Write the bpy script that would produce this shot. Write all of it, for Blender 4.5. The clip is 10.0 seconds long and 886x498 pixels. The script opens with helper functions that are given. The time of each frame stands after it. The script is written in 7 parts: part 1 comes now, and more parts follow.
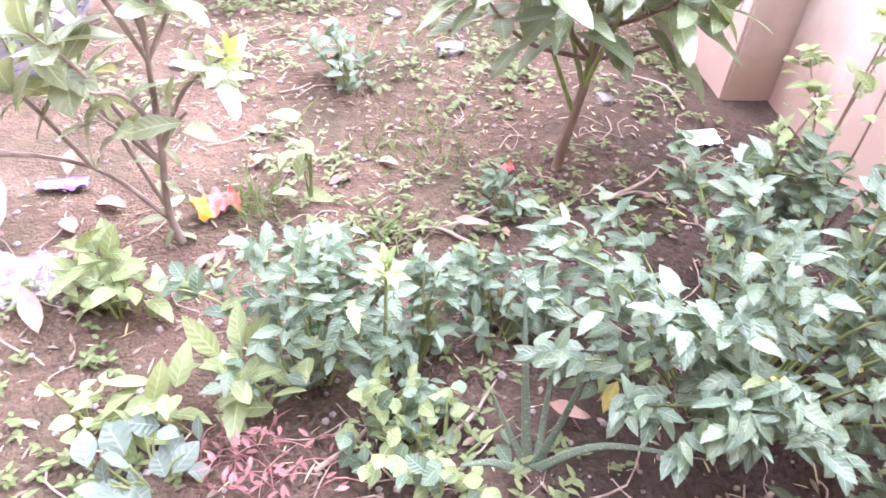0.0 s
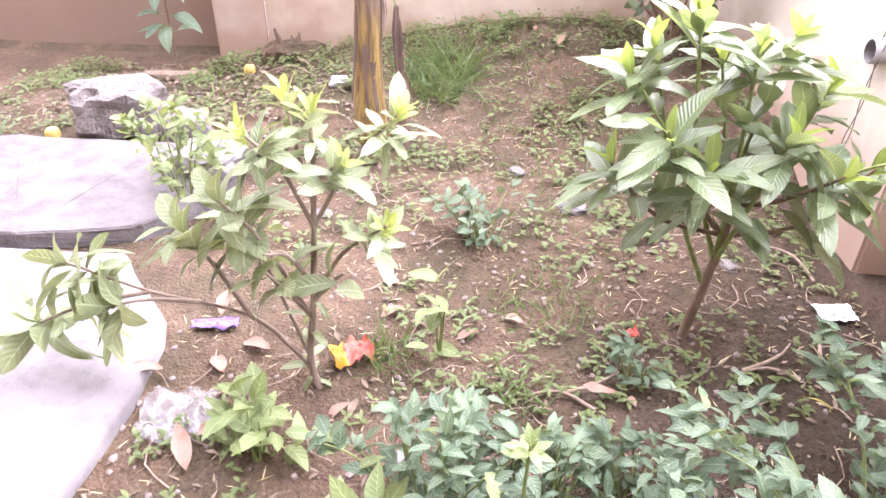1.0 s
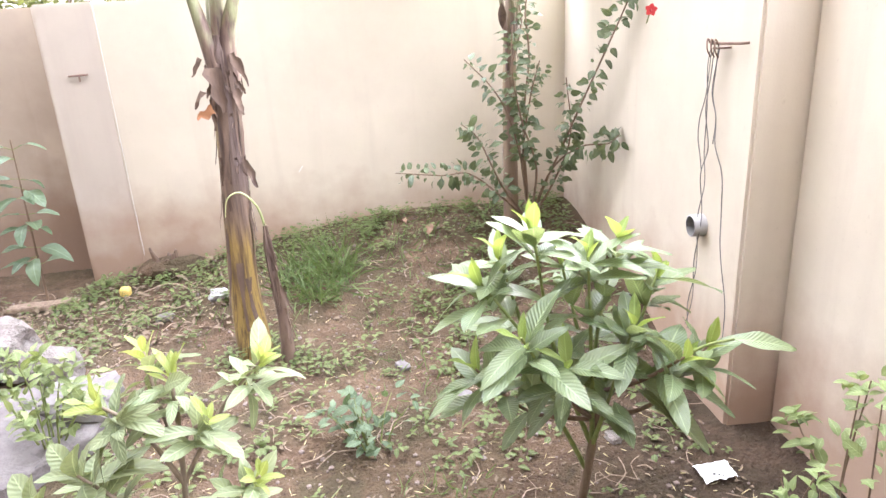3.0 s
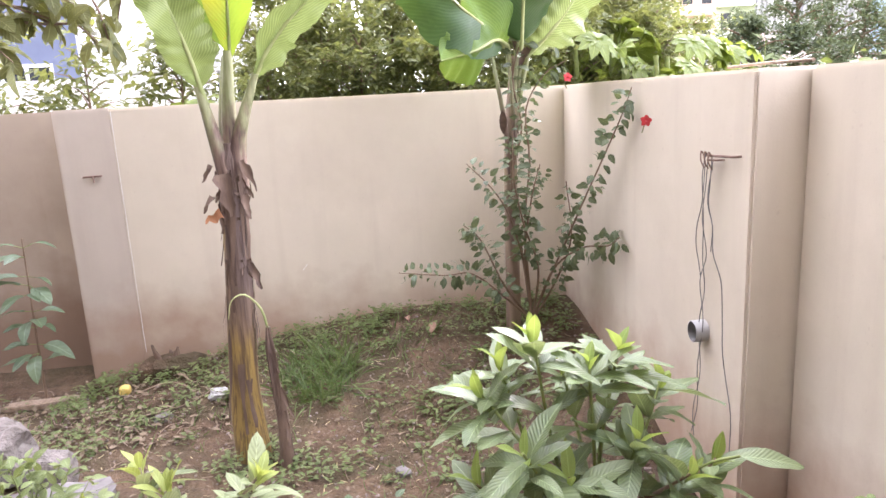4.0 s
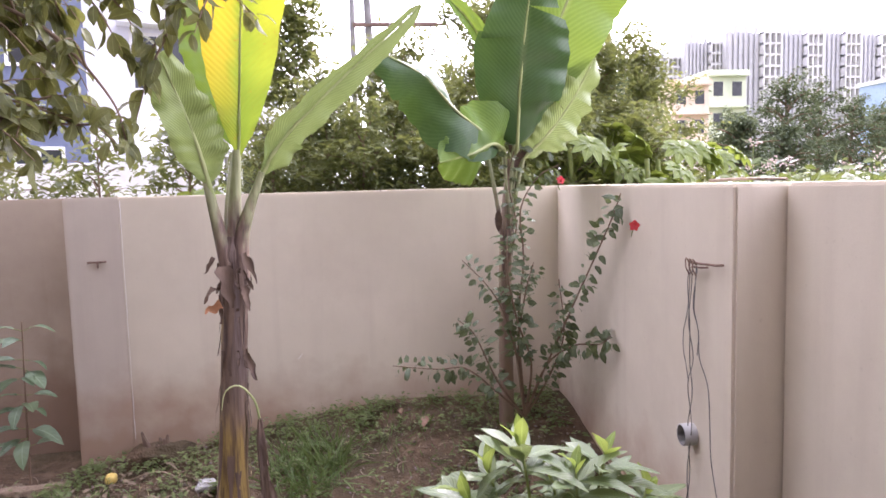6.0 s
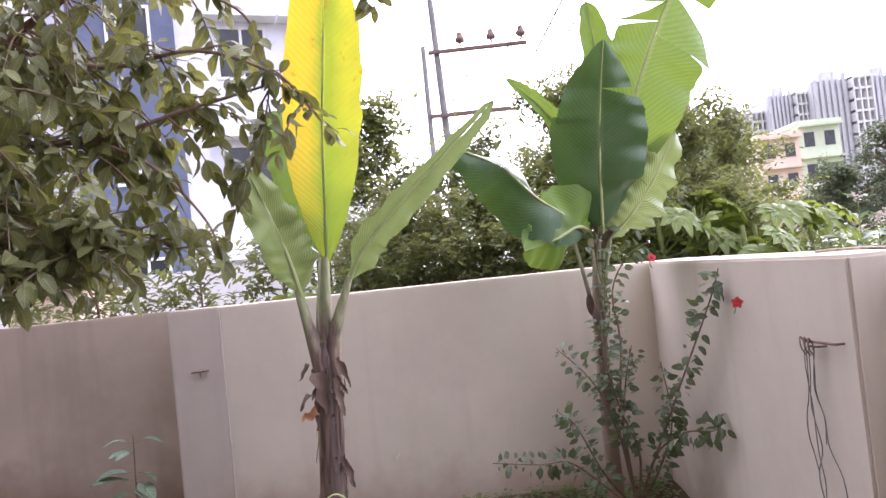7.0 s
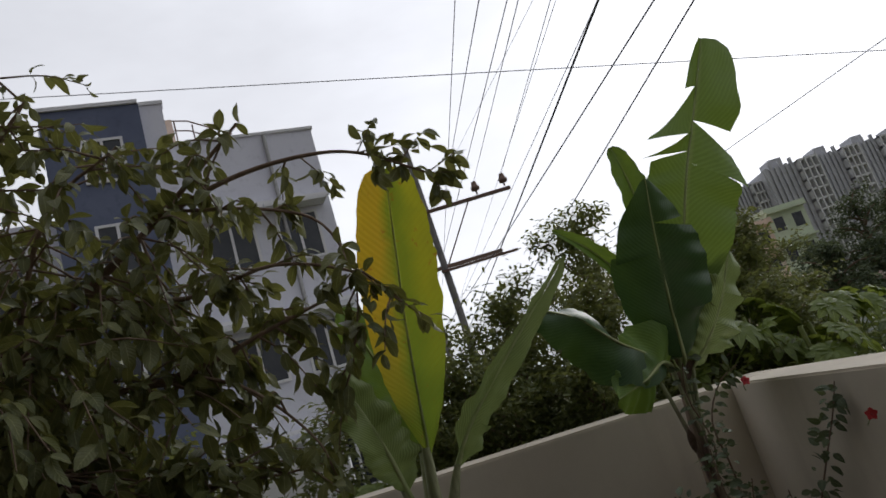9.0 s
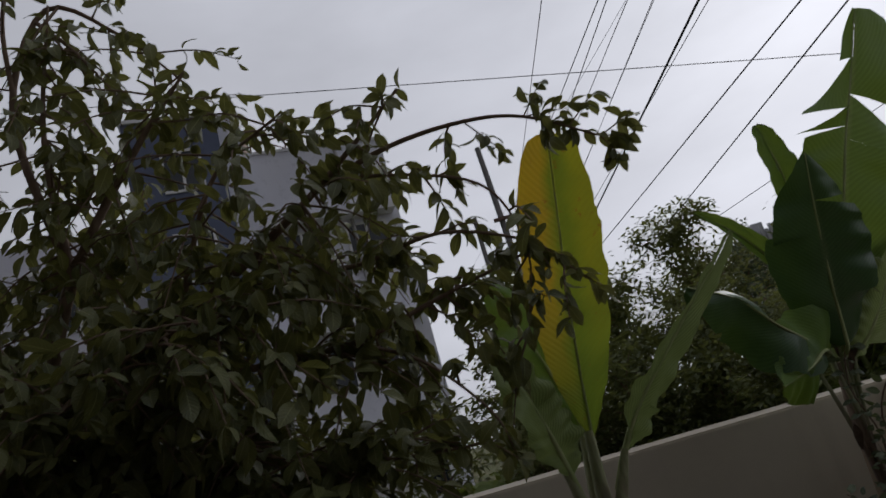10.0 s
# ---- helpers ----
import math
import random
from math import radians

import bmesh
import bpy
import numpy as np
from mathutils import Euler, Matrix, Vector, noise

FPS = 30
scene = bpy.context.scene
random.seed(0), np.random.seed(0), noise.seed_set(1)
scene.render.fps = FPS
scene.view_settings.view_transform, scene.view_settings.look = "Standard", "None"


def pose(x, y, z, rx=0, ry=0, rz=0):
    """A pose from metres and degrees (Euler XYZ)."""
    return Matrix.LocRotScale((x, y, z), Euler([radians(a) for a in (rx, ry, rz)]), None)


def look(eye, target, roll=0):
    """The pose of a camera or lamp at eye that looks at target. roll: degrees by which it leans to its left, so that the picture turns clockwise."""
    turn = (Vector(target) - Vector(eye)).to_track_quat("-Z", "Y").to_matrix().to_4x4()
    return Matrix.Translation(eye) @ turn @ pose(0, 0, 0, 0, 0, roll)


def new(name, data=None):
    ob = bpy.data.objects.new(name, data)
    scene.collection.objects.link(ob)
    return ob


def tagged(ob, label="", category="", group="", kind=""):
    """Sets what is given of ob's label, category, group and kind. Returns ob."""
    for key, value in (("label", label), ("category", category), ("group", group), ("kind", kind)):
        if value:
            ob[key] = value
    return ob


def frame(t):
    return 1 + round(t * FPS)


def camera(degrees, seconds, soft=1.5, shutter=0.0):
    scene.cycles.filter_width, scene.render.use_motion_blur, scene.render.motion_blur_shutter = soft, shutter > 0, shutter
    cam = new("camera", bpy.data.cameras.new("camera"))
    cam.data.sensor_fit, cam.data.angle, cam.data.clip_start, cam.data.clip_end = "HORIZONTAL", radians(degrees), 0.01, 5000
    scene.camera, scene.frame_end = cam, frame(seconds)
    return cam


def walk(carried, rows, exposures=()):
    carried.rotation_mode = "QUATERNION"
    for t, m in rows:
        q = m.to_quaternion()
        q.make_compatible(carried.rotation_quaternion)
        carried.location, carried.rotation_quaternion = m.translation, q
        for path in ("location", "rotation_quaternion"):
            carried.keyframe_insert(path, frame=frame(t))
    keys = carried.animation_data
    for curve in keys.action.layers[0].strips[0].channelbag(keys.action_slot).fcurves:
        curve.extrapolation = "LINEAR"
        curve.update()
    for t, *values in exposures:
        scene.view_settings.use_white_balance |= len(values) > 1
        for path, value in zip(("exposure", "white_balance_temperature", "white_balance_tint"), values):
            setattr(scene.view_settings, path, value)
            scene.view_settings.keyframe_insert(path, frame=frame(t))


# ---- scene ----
cam = camera(65.3, 10.0, shutter=0.12)
PATH = [
    (0, (0.067, 0.427, 1.376), (0.221, 1.887, 0.017), 3.1),
    (0.5, (-0.027, 0.427, 1.418), (-0.118, 1.985, 0.168), 3.0),
    (1, (-0.051, 0.436, 1.503), (-0.165, 2.115, 0.422), 0.6),
    (1.5, (-0.013, 0.445, 1.543), (-0.009, 2.159, 0.512), -1.4),
    (2, (0.031, 0.449, 1.631), (0.168, 2.239, 0.75), -2.6),
    (2.2, (0.037, 0.436, 1.65), (0.217, 2.258, 0.845), -2.6),
    (3.3, (0.069, 0.453, 1.701), (0.233, 2.351, 1.092), -3.3),
    (3.5, (0.073, 0.448, 1.719), (0.254, 2.364, 1.174), -2.4),
    (4, (0.072, 0.446, 1.755), (0.248, 2.393, 1.329), -3.0),
    (4.5, (0.079, 0.444, 1.778), (0.311, 2.406, 1.463), -2.3),
    (5, (0.078, 0.433, 1.786), (0.334, 2.391, 1.467), -1.8),
    (5.5, (0.079, 0.425, 1.791), (0.363, 2.385, 1.517), -0.9),
    (6, (0.082, 0.366, 1.818), (0.277, 2.349, 1.637), -1.5),
    (6.2, (0.074, 0.408, 1.82), (0.198, 2.404, 1.775), -2.5),
    (7.3, (0.116, 0.406, 1.908), (0.057, 2.403, 1.991), -6.4),
    (7.5, (0.125, 0.392, 1.913), (0.124, 2.39, 2.021), -6.1),
    (8, (0.03, 0.362, 1.947), (0.155, 2.343, 2.192), -8.5),
    (8.2, (-0.035, 0.344, 1.98), (0.177, 2.307, 2.298), -8.8),
    (8.5, (-0.142, 0.395, 2.007), (0.057, 2.35, 2.382), -14.7),
    (9, (-0.342, 0.454, 2.1), (-0.269, 2.397, 2.57), -17.4),
    (9.5, (-0.572, 0.506, 2.135), (-0.506, 2.395, 2.789), -17.1),
    (10, (-0.88, 0.608, 2.085), (-0.932, 2.528, 2.641), -16.3),
]
EXPOSURES = [
    (0.0, 3.35, 5700, 38), (1.0, 2.95, 6150, 31), (1.5, 2.85, 6300, 30), (2.0, 2.8, 6150, 23), (3.5, 2.35, 6200, 18), (4.0, 2.03, 6280, 23), (4.5, 2.0, 6200, 26), (5.0, 1.55, 6500, 27), (5.5, 1.5, 6350, 28), (6.0, 1.4, 6150, 30),
    (7.5, 0.82, 5950, 29), (8.0, 0.15, 6080, 24), (8.5, -1.3, 6300, 15), (9.0, -1.65, 6400, 11), (9.5, -2.1, 6350, 13), (10.0, -2.35, 6250, 13),
]
walk(cam, [(t, look(eye, target, roll)) for t, eye, target, roll in PATH], EXPOSURES)

# ---- world and sun: a bright overcast sky, brightest ahead and to the right ----
SUN_FROM = Vector((5.6, 8.8, 5.2)).normalized()
world = bpy.data.worlds.new("overcast_sky")
scene.world = world
world.use_nodes = True
wn, wl = world.node_tree.nodes, world.node_tree.links
wn.clear()
w_out = wn.new("ShaderNodeOutputWorld")
w_bg = wn.new("ShaderNodeBackground")
w_bg.inputs["Strength"].default_value = 0.15
w_sky = wn.new("ShaderNodeTexSky")
w_sky.sky_type = "NISHITA"
w_sky.sun_disc = False
w_sky.sun_elevation = math.asin(SUN_FROM.z)
w_sky.sun_rotation = math.atan2(SUN_FROM.x, SUN_FROM.y)
w_sky.dust_density = 4.0
w_grey = wn.new("ShaderNodeHueSaturation")
w_grey.inputs["Saturation"].default_value = 0.10
w_tc = wn.new("ShaderNodeTexCoord")
w_map = wn.new("ShaderNodeMapping")
w_map.inputs["Scale"].default_value = (1.0, 1.0, 2.6)
w_noise = wn.new("ShaderNodeTexNoise")
w_noise.inputs["Scale"].default_value = 1.7
w_noise.inputs["Detail"].default_value = 6.0
w_noise.inputs["Roughness"].default_value = 0.55
w_ramp = wn.new("ShaderNodeMapRange")
w_ramp.inputs["From Min"].default_value = 0.3
w_ramp.inputs["From Max"].default_value = 0.7
w_ramp.inputs["To Min"].default_value = 0.84
w_ramp.inputs["To Max"].default_value = 1.12
w_mul = wn.new("ShaderNodeMix")
w_mul.data_type, w_mul.blend_type = "RGBA", "MULTIPLY"
w_mul.inputs[0].default_value = 1.0
w_cloud = wn.new("ShaderNodeMix")
w_cloud.data_type = "RGBA"
w_cloud.inputs[0].default_value = 0.88
# thin cloud scatters the hidden sun's light, so the sky is brighter towards it
w_dot = wn.new("ShaderNodeVectorMath")
w_dot.operation = "DOT_PRODUCT"
w_dot.inputs[1].default_value = SUN_FROM
w_near = wn.new("ShaderNodeMapRange")
w_near.inputs["From Min"].default_value = -1.0
w_steep = wn.new("ShaderNodeMath")
w_steep.operation = "POWER"
w_steep.inputs[1].default_value = 1.2
w_glow = wn.new("ShaderNodeMapRange")
for key, value in zip(("From Min", "From Max", "To Min", "To Max"), (0.0, 1.0, 0.9, 23.0)):
    w_glow.inputs[key].default_value = value
w_tint = wn.new("ShaderNodeMix")
w_tint.data_type, w_tint.blend_type = "RGBA", "MULTIPLY"
w_tint.inputs[0].default_value = 1.0
w_tint.inputs[7].default_value = (0.96, 0.98, 1.04, 1)
wl.new(w_tc.outputs["Generated"], w_dot.inputs[0])
wl.new(w_dot.outputs["Value"], w_near.inputs["Value"])
wl.new(w_near.outputs[0], w_steep.inputs[0])
wl.new(w_steep.outputs[0], w_glow.inputs["Value"])
wl.new(w_glow.outputs[0], w_tint.inputs[6])
wl.new(w_tint.outputs[2], w_cloud.inputs[7])
wl.new(w_sky.outputs[0], w_grey.inputs["Color"])
wl.new(w_grey.outputs[0], w_cloud.inputs[6])
wl.new(w_tc.outputs["Generated"], w_map.inputs[0])
wl.new(w_map.outputs[0], w_noise.inputs["Vector"])
wl.new(w_noise.outputs["Fac"], w_ramp.inputs["Value"])
wl.new(w_cloud.outputs[2], w_mul.inputs[6])
wl.new(w_ramp.outputs[0], w_mul.inputs[7])
wl.new(w_mul.outputs[2], w_bg.inputs["Color"])
wl.new(w_bg.outputs[0], w_out.inputs[0])

sun_data = bpy.data.lights.new("sun", "SUN")
sun_data.energy, sun_data.angle, sun_data.color = 1.1, radians(14), (1.0, 0.96, 0.9)
sun = new("sun", sun_data)
sun.matrix_world = look(SUN_FROM * 60, (0, 0, 0))


# ---- materials ----
def rgba(c):
    return (c[0], c[1], c[2], 1.0)


class Mat:
    """A node material with short ways to add nodes."""

    def __init__(self, name, rough=0.6, metal=0.0, spec=0.5):
        self.m = bpy.data.materials.new(name)
        self.m.use_nodes = True
        self.n, self.l = self.m.node_tree.nodes, self.m.node_tree.links
        self.n.clear()
        self.out = self.n.new("ShaderNodeOutputMaterial")
        self.p = self.n.new("ShaderNodeBsdfPrincipled")
        self.p.inputs["Roughness"].default_value = rough
        self.p.inputs["Metallic"].default_value = metal
        self.p.inputs["Specular IOR Level"].default_value = spec
        self.l.new(self.p.outputs[0], self.out.inputs[0])

    def link(self, a, b):
        if hasattr(a, "is_linked"):
            self.l.new(a, b)
        elif isinstance(a, tuple):
            b.default_value = rgba(a)
        else:
            b.default_value = a

    def coord(self, which="Object", scale=(1, 1, 1)):
        tc, mp = self.n.new("ShaderNodeTexCoord"), self.n.new("ShaderNodeMapping")
        mp.inputs["Scale"].default_value = scale
        self.l.new(tc.outputs[which], mp.inputs[0])
        return mp.outputs[0]

    def position(self, scale=(1, 1, 1)):
        ge, mp = self.n.new("ShaderNodeNewGeometry"), self.n.new("ShaderNodeMapping")
        mp.inputs["Scale"].default_value = scale
        self.l.new(ge.outputs["Position"], mp.inputs[0])
        return mp.outputs[0]

    def noise(self, vec, scale, detail=4.0, rough=0.55):
        no = self.n.new("ShaderNodeTexNoise")
        no.inputs["Scale"].default_value, no.inputs["Detail"].default_value = scale, detail
        no.inputs["Roughness"].default_value = rough
        self.l.new(vec, no.inputs["Vector"])
        return no.outputs["Fac"]

    def voronoi(self, vec, scale, out="Distance"):
        vo = self.n.new("ShaderNodeTexVoronoi")
        vo.inputs["Scale"].default_value = scale
        self.l.new(vec, vo.inputs["Vector"])
        return vo.outputs[out]

    def span(self, val, a, b, c=0.0, d=1.0):
        mr = self.n.new("ShaderNodeMapRange")
        for key, v in zip(("From Min", "From Max", "To Min", "To Max"), (a, b, c, d)):
            mr.inputs[key].default_value = v
        self.l.new(val, mr.inputs["Value"])
        return mr.outputs[0]

    def math(self, op, a, b=0.0):
        ma = self.n.new("ShaderNodeMath")
        ma.operation = op
        self.link(a, ma.inputs[0])
        self.link(b, ma.inputs[1])
        return ma.outputs[0]

    def mix(self, fac, a, b, kind="MIX"):
        mx = self.n.new("ShaderNodeMix")
        mx.data_type, mx.blend_type = "RGBA", kind
        self.link(fac, mx.inputs[0])
        self.link(a, mx.inputs[6])
        self.link(b, mx.inputs[7])
        return mx.outputs[2]

    def split(self, vec, axis):
        sp = self.n.new("ShaderNodeSeparateXYZ")
        self.l.new(vec, sp.inputs[0])
        return sp.outputs[axis]

    def any(self, pieces):
        """A random number for each object, or for each island of a joined mesh."""
        if pieces == "object":
            return self.n.new("ShaderNodeObjectInfo").outputs["Random"]
        return self.n.new("ShaderNodeNewGeometry").outputs["Random Per Island"]

    def color(self, c):
        self.link(c, self.p.inputs["Base Color"])

    def bump(self, height, strength=0.3, distance=0.01):
        bu = self.n.new("ShaderNodeBump")
        bu.inputs["Strength"].default_value, bu.inputs["Distance"].default_value = strength, distance
        self.l.new(height, bu.inputs["Height"])
        self.l.new(bu.outputs[0], self.p.inputs["Normal"])

    def thin(self, color, amount):
        """Light that passes through a leaf."""
        tr, mx = self.n.new("ShaderNodeBsdfTranslucent"), self.n.new("ShaderNodeMixShader")
        self.link(color, tr.inputs["Color"])
        mx.inputs[0].default_value = amount
        self.l.new(self.p.outputs[0], mx.inputs[1])
        self.l.new(tr.outputs[0], mx.inputs[2])
        self.l.new(mx.outputs[0], self.out.inputs[0])


def leaf_material(name, dark, light, pieces="object", ribs=9.0, relief=0.35, rough=0.42, through_light=0.3, glow=None, vein=None, spots=None, spec=0.4, depth=0.004, dots=140.0, stripe=0.0):
    m = Mat(name, rough, spec=spec)
    uv = m.coord("UV")
    u, v = m.split(uv, 0), m.split(uv, 1)
    across = m.math("ABSOLUTE", m.math("SUBTRACT", u, 0.5))
    c = m.mix(m.any(pieces), dark, light)
    mottle = m.noise(m.position(), 38.0, 3.0)
    c = m.mix(m.span(mottle, 0.35, 0.7, 0.0, 0.55), c, light)
    c = m.mix(m.span(m.noise(m.position(), dots, 2.0), 0.58, 0.7, 0.0, 0.7 if spots else 0.25), c, spots or dark)
    c = m.mix(m.span(across, 0.012, 0.045, 0.65, 0.0), c, vein or tuple(min(1.0, 1.7 * x + 0.03) for x in light))
    lines = m.math("SINE", m.math("ADD", m.math("MULTIPLY", m.math("SUBTRACT", v, m.math("MULTIPLY", across, 0.45)), ribs * 6.283), m.math("MULTIPLY", m.noise(uv, 3.0, 2.0), 2.5)))
    if stripe:
        # pale side veins, in places stronger than in others
        uneven = m.span(m.noise(m.position(), 9.0, 3.0), 0.3, 0.65, 0.35, 1.0)
        c = m.mix(m.math("MULTIPLY", m.span(lines, 0.0, 1.0, 0.0, stripe), uneven), c, tuple(min(1.0, 1.55 * x + 0.02) for x in light))
        c = m.mix(m.math("MULTIPLY", m.span(lines, -1.0, -0.3, stripe, 0.0), uneven), c, tuple(0.7 * x for x in dark))
    m.color(c)
    m.bump(m.math("ADD", m.math("MULTIPLY", lines, 0.5), m.math("MULTIPLY", mottle, 0.6)), relief, depth)
    m.thin(m.mix(0.5, c, glow or tuple(min(1.0, a * b) for a, b in zip(light, (1.9, 1.7, 0.8)))), through_light)
    return m.m


def plain_material(name, a, b, scale=20.0, rough=0.7, metal=0.0, bump=0.25, dist=0.004, pieces=None, fine=6.0, stretch=(1, 1, 1), spec=0.4):
    m = Mat(name, rough, metal, spec)
    vec = m.coord("Object", stretch)
    n1, n2 = m.noise(vec, scale, 5.0), m.noise(vec, scale * fine, 4.0)
    c = m.mix(m.span(n1, 0.32, 0.68), a, b)
    c = m.mix(m.span(n2, 0.55, 0.8, 0.0, 0.45), c, tuple(0.6 * x for x in a))
    if pieces:
        c = m.mix(m.math("MULTIPLY", m.any(pieces), 0.6), c, tuple(0.55 * x for x in b))
    m.color(c)
    m.bump(m.math("ADD", n1, n2), bump, dist)
    return m.m


def wall_material(name, low, high, stain, reach=0.0, splash=(0.36, 0.235, 0.165)):
    m = Mat(name, 0.82, spec=0.2)
    pos = m.position()
    cloud = m.noise(pos, 1.3, 5.0)
    streak = m.noise(m.position((7.0, 7.0, 0.5)), 1.0, 4.0)
    c = m.mix(m.span(cloud, 0.3, 0.7), low, high)
    c = m.mix(m.span(streak, 0.5, 0.8, 0.0, 0.45), c, stain)
    c = m.mix(m.span(m.noise(pos, 0.7, 6.0, 0.65), 0.48, 0.68, 0.0, 0.5), c, stain)
    # rain has splashed red soil up the foot of the wall, with a ragged upper edge
    edge = m.math("ADD", m.split(pos, 2), m.math("MULTIPLY", m.noise(pos, 3.5, 6.0), -0.75))
    c = m.mix(m.span(edge, -0.2 + reach, 0.25 + reach, 0.8, 0.0), c, splash)
    c = m.mix(m.span(m.noise(pos, 45.0, 3.0), 0.66, 0.75, 0.0, 0.35), c, stain)
    m.color(c)
    m.bump(m.math("ADD", m.noise(pos, 160.0, 3.0), m.math("MULTIPLY", m.noise(pos, 18.0, 4.0), 2.2)), 0.10, 0.006)
    return m.m


def soil_material():
    m = Mat("red_soil", 0.95, spec=0.15)
    pos = m.position()
    c = m.mix(m.span(m.noise(pos, 1.1, 6.0), 0.35, 0.65), (0.135, 0.089, 0.056), (0.19, 0.132, 0.085))
    c = m.mix(m.span(m.noise(pos, 7.0, 6.0), 0.42, 0.72, 0.0, 0.75), c, (0.09, 0.058, 0.04))
    c = m.mix(m.span(m.noise(pos, 60.0, 5.0), 0.55, 0.72, 0.0, 0.6), c, (0.25, 0.19, 0.155))
    c = m.mix(m.span(m.noise(pos, 2.6, 6.0, 0.65), 0.45, 0.6, 0.0, 0.7), c, (0.082, 0.07, 0.04))
    c = m.mix(m.span(m.noise(pos, 24.0, 6.0, 0.7), 0.52, 0.66, 0.0, 0.6), c, (0.06, 0.042, 0.034))
    grit = m.voronoi(pos, 95.0)
    c = m.mix(m.span(grit, 0.02, 0.2, 0.18, 0.0), c, (0.28, 0.225, 0.19))
    # damp soil in the planted bed plus its shade, painted darker with a ragged edge
    reach = m.math("ADD", m.math("MULTIPLY", m.split(pos, 0), 0.7), m.math("MULTIPLY", m.split(pos, 1), -0.45))
    damp_shade = m.span(m.math("ADD", reach, m.math("MULTIPLY", m.noise(pos, 2.2, 6.0), 1.3)), -0.25, 0.55, 0.0, 0.8)
    c = m.mix(damp_shade, c, (0.058, 0.041, 0.03))
    far = m.math("SUBTRACT", m.split(pos, 1), 5.8)
    c = m.mix(m.span(far, 0.0, 0.6), c, m.mix(m.span(m.noise(pos, 0.9, 7.0), 0.4, 0.6), (0.10, 0.12, 0.045), (0.19, 0.17, 0.09)))
    m.color(c)
    h = m.math("ADD", m.math("MULTIPLY", m.noise(pos, 16.0, 8.0, 0.65), 1.0), m.math("MULTIPLY", grit, -0.22))
    m.bump(h, 1.0, 0.045)
    return m.m


WALL = wall_material("painted_plaster", (0.59, 0.53, 0.43), (0.67, 0.60, 0.49), (0.49, 0.425, 0.345))
BROWNWALL = wall_material("darker_brown_plaster", (0.37, 0.305, 0.245), (0.45, 0.375, 0.30), (0.27, 0.21, 0.165), 0.15, (0.22, 0.145, 0.10))
WALLSTRIP = wall_material("plaster_strip", (0.50, 0.44, 0.375), (0.57, 0.505, 0.43), (0.42, 0.36, 0.31))
# dull brown of the unseen light-blocking walls, dark so that little light bounces back
BLOCKERWALL = wall_material("blocker_plaster", (0.17, 0.145, 0.125), (0.22, 0.19, 0.165), (0.13, 0.11, 0.095))
SOIL = soil_material()
CONCRETE = plain_material("pale_concrete", (0.155, 0.142, 0.137), (0.26, 0.242, 0.235), 4.0, 0.95, bump=0.6, dist=0.01, spec=0.15)
GRANITE = plain_material("grey_stone", (0.13, 0.117, 0.112), (0.205, 0.187, 0.18), 9.0, 0.95, bump=0.7, dist=0.01, spec=0.1)
ROCK = plain_material("rough_rock", (0.16, 0.14, 0.125), (0.30, 0.27, 0.25), 11.0, 0.95, bump=0.9, dist=0.02, spec=0.15)
BARK = plain_material("brown_bark", (0.16, 0.105, 0.07), (0.26, 0.185, 0.13), 30.0, 0.85, bump=0.5, stretch=(1, 1, 0.3))
SAPBARK = plain_material("grey_brown_bark", (0.19, 0.145, 0.105), (0.31, 0.25, 0.19), 30.0, 0.85, bump=0.5, stretch=(1, 1, 0.3))
GREENSTEM = plain_material("green_stem", (0.15, 0.20, 0.06), (0.26, 0.29, 0.10), 40.0, 0.55)
DRYLEAF = plain_material("dry_leaf_brown", (0.13, 0.09, 0.058), (0.31, 0.24, 0.165), 25.0, 0.8, pieces="island")
DRYONE = plain_material("dry_leaf", (0.26, 0.145, 0.10), (0.42, 0.27, 0.20), 25.0, 0.8, pieces="object")
PEBBLE = plain_material("pebbles", (0.17, 0.12, 0.10), (0.36, 0.30, 0.265), 30.0, 0.9, pieces="island")
TWIGDRY = plain_material("dry_twig", (0.24, 0.17, 0.12), (0.42, 0.33, 0.25), 40.0, 0.85)
PVC = plain_material("grey_white_plastic", (0.36, 0.355, 0.35), (0.47, 0.465, 0.46), 12.0, 0.4, bump=0.05)
GREYINSIDE = plain_material("grey_inside", (0.2, 0.195, 0.19), (0.29, 0.285, 0.28), 12.0, 0.8)
DARKHOLE = plain_material("dark_inside", (0.03, 0.027, 0.025), (0.05, 0.045, 0.04), 10.0, 0.9)
CABLE = plain_material("black_cable", (0.09, 0.085, 0.085), (0.20, 0.19, 0.185), 30.0, 0.55)
WIRE = plain_material("line_wire", (0.05, 0.05, 0.055), (0.09, 0.09, 0.095), 8.0, 0.5, 0.6)
RUST = plain_material("rusty_iron", (0.18, 0.11, 0.085), (0.30, 0.21, 0.17), 40.0, 0.75, 0.4)
POLE = plain_material("pole_concrete", (0.20, 0.195, 0.19), (0.30, 0.29, 0.285), 6.0, 0.9)
WHITEPAPER = plain_material("white_paper", (0.78, 0.78, 0.78), (0.88, 0.88, 0.87), 20.0, 0.6, bump=0.1)
PURPLE = plain_material("purple_foil", (0.15, 0.08, 0.36), (0.28, 0.18, 0.52), 45.0, 0.3, bump=0.5, dist=0.003)
WHITEFOIL = plain_material("white_foil", (0.62, 0.58, 0.66), (0.75, 0.72, 0.78), 45.0, 0.3, bump=0.4, dist=0.003)
REDFOIL = plain_material("red_foil", (0.45, 0.075, 0.05), (0.55, 0.15, 0.10), 45.0, 0.35, bump=0.5, dist=0.003)
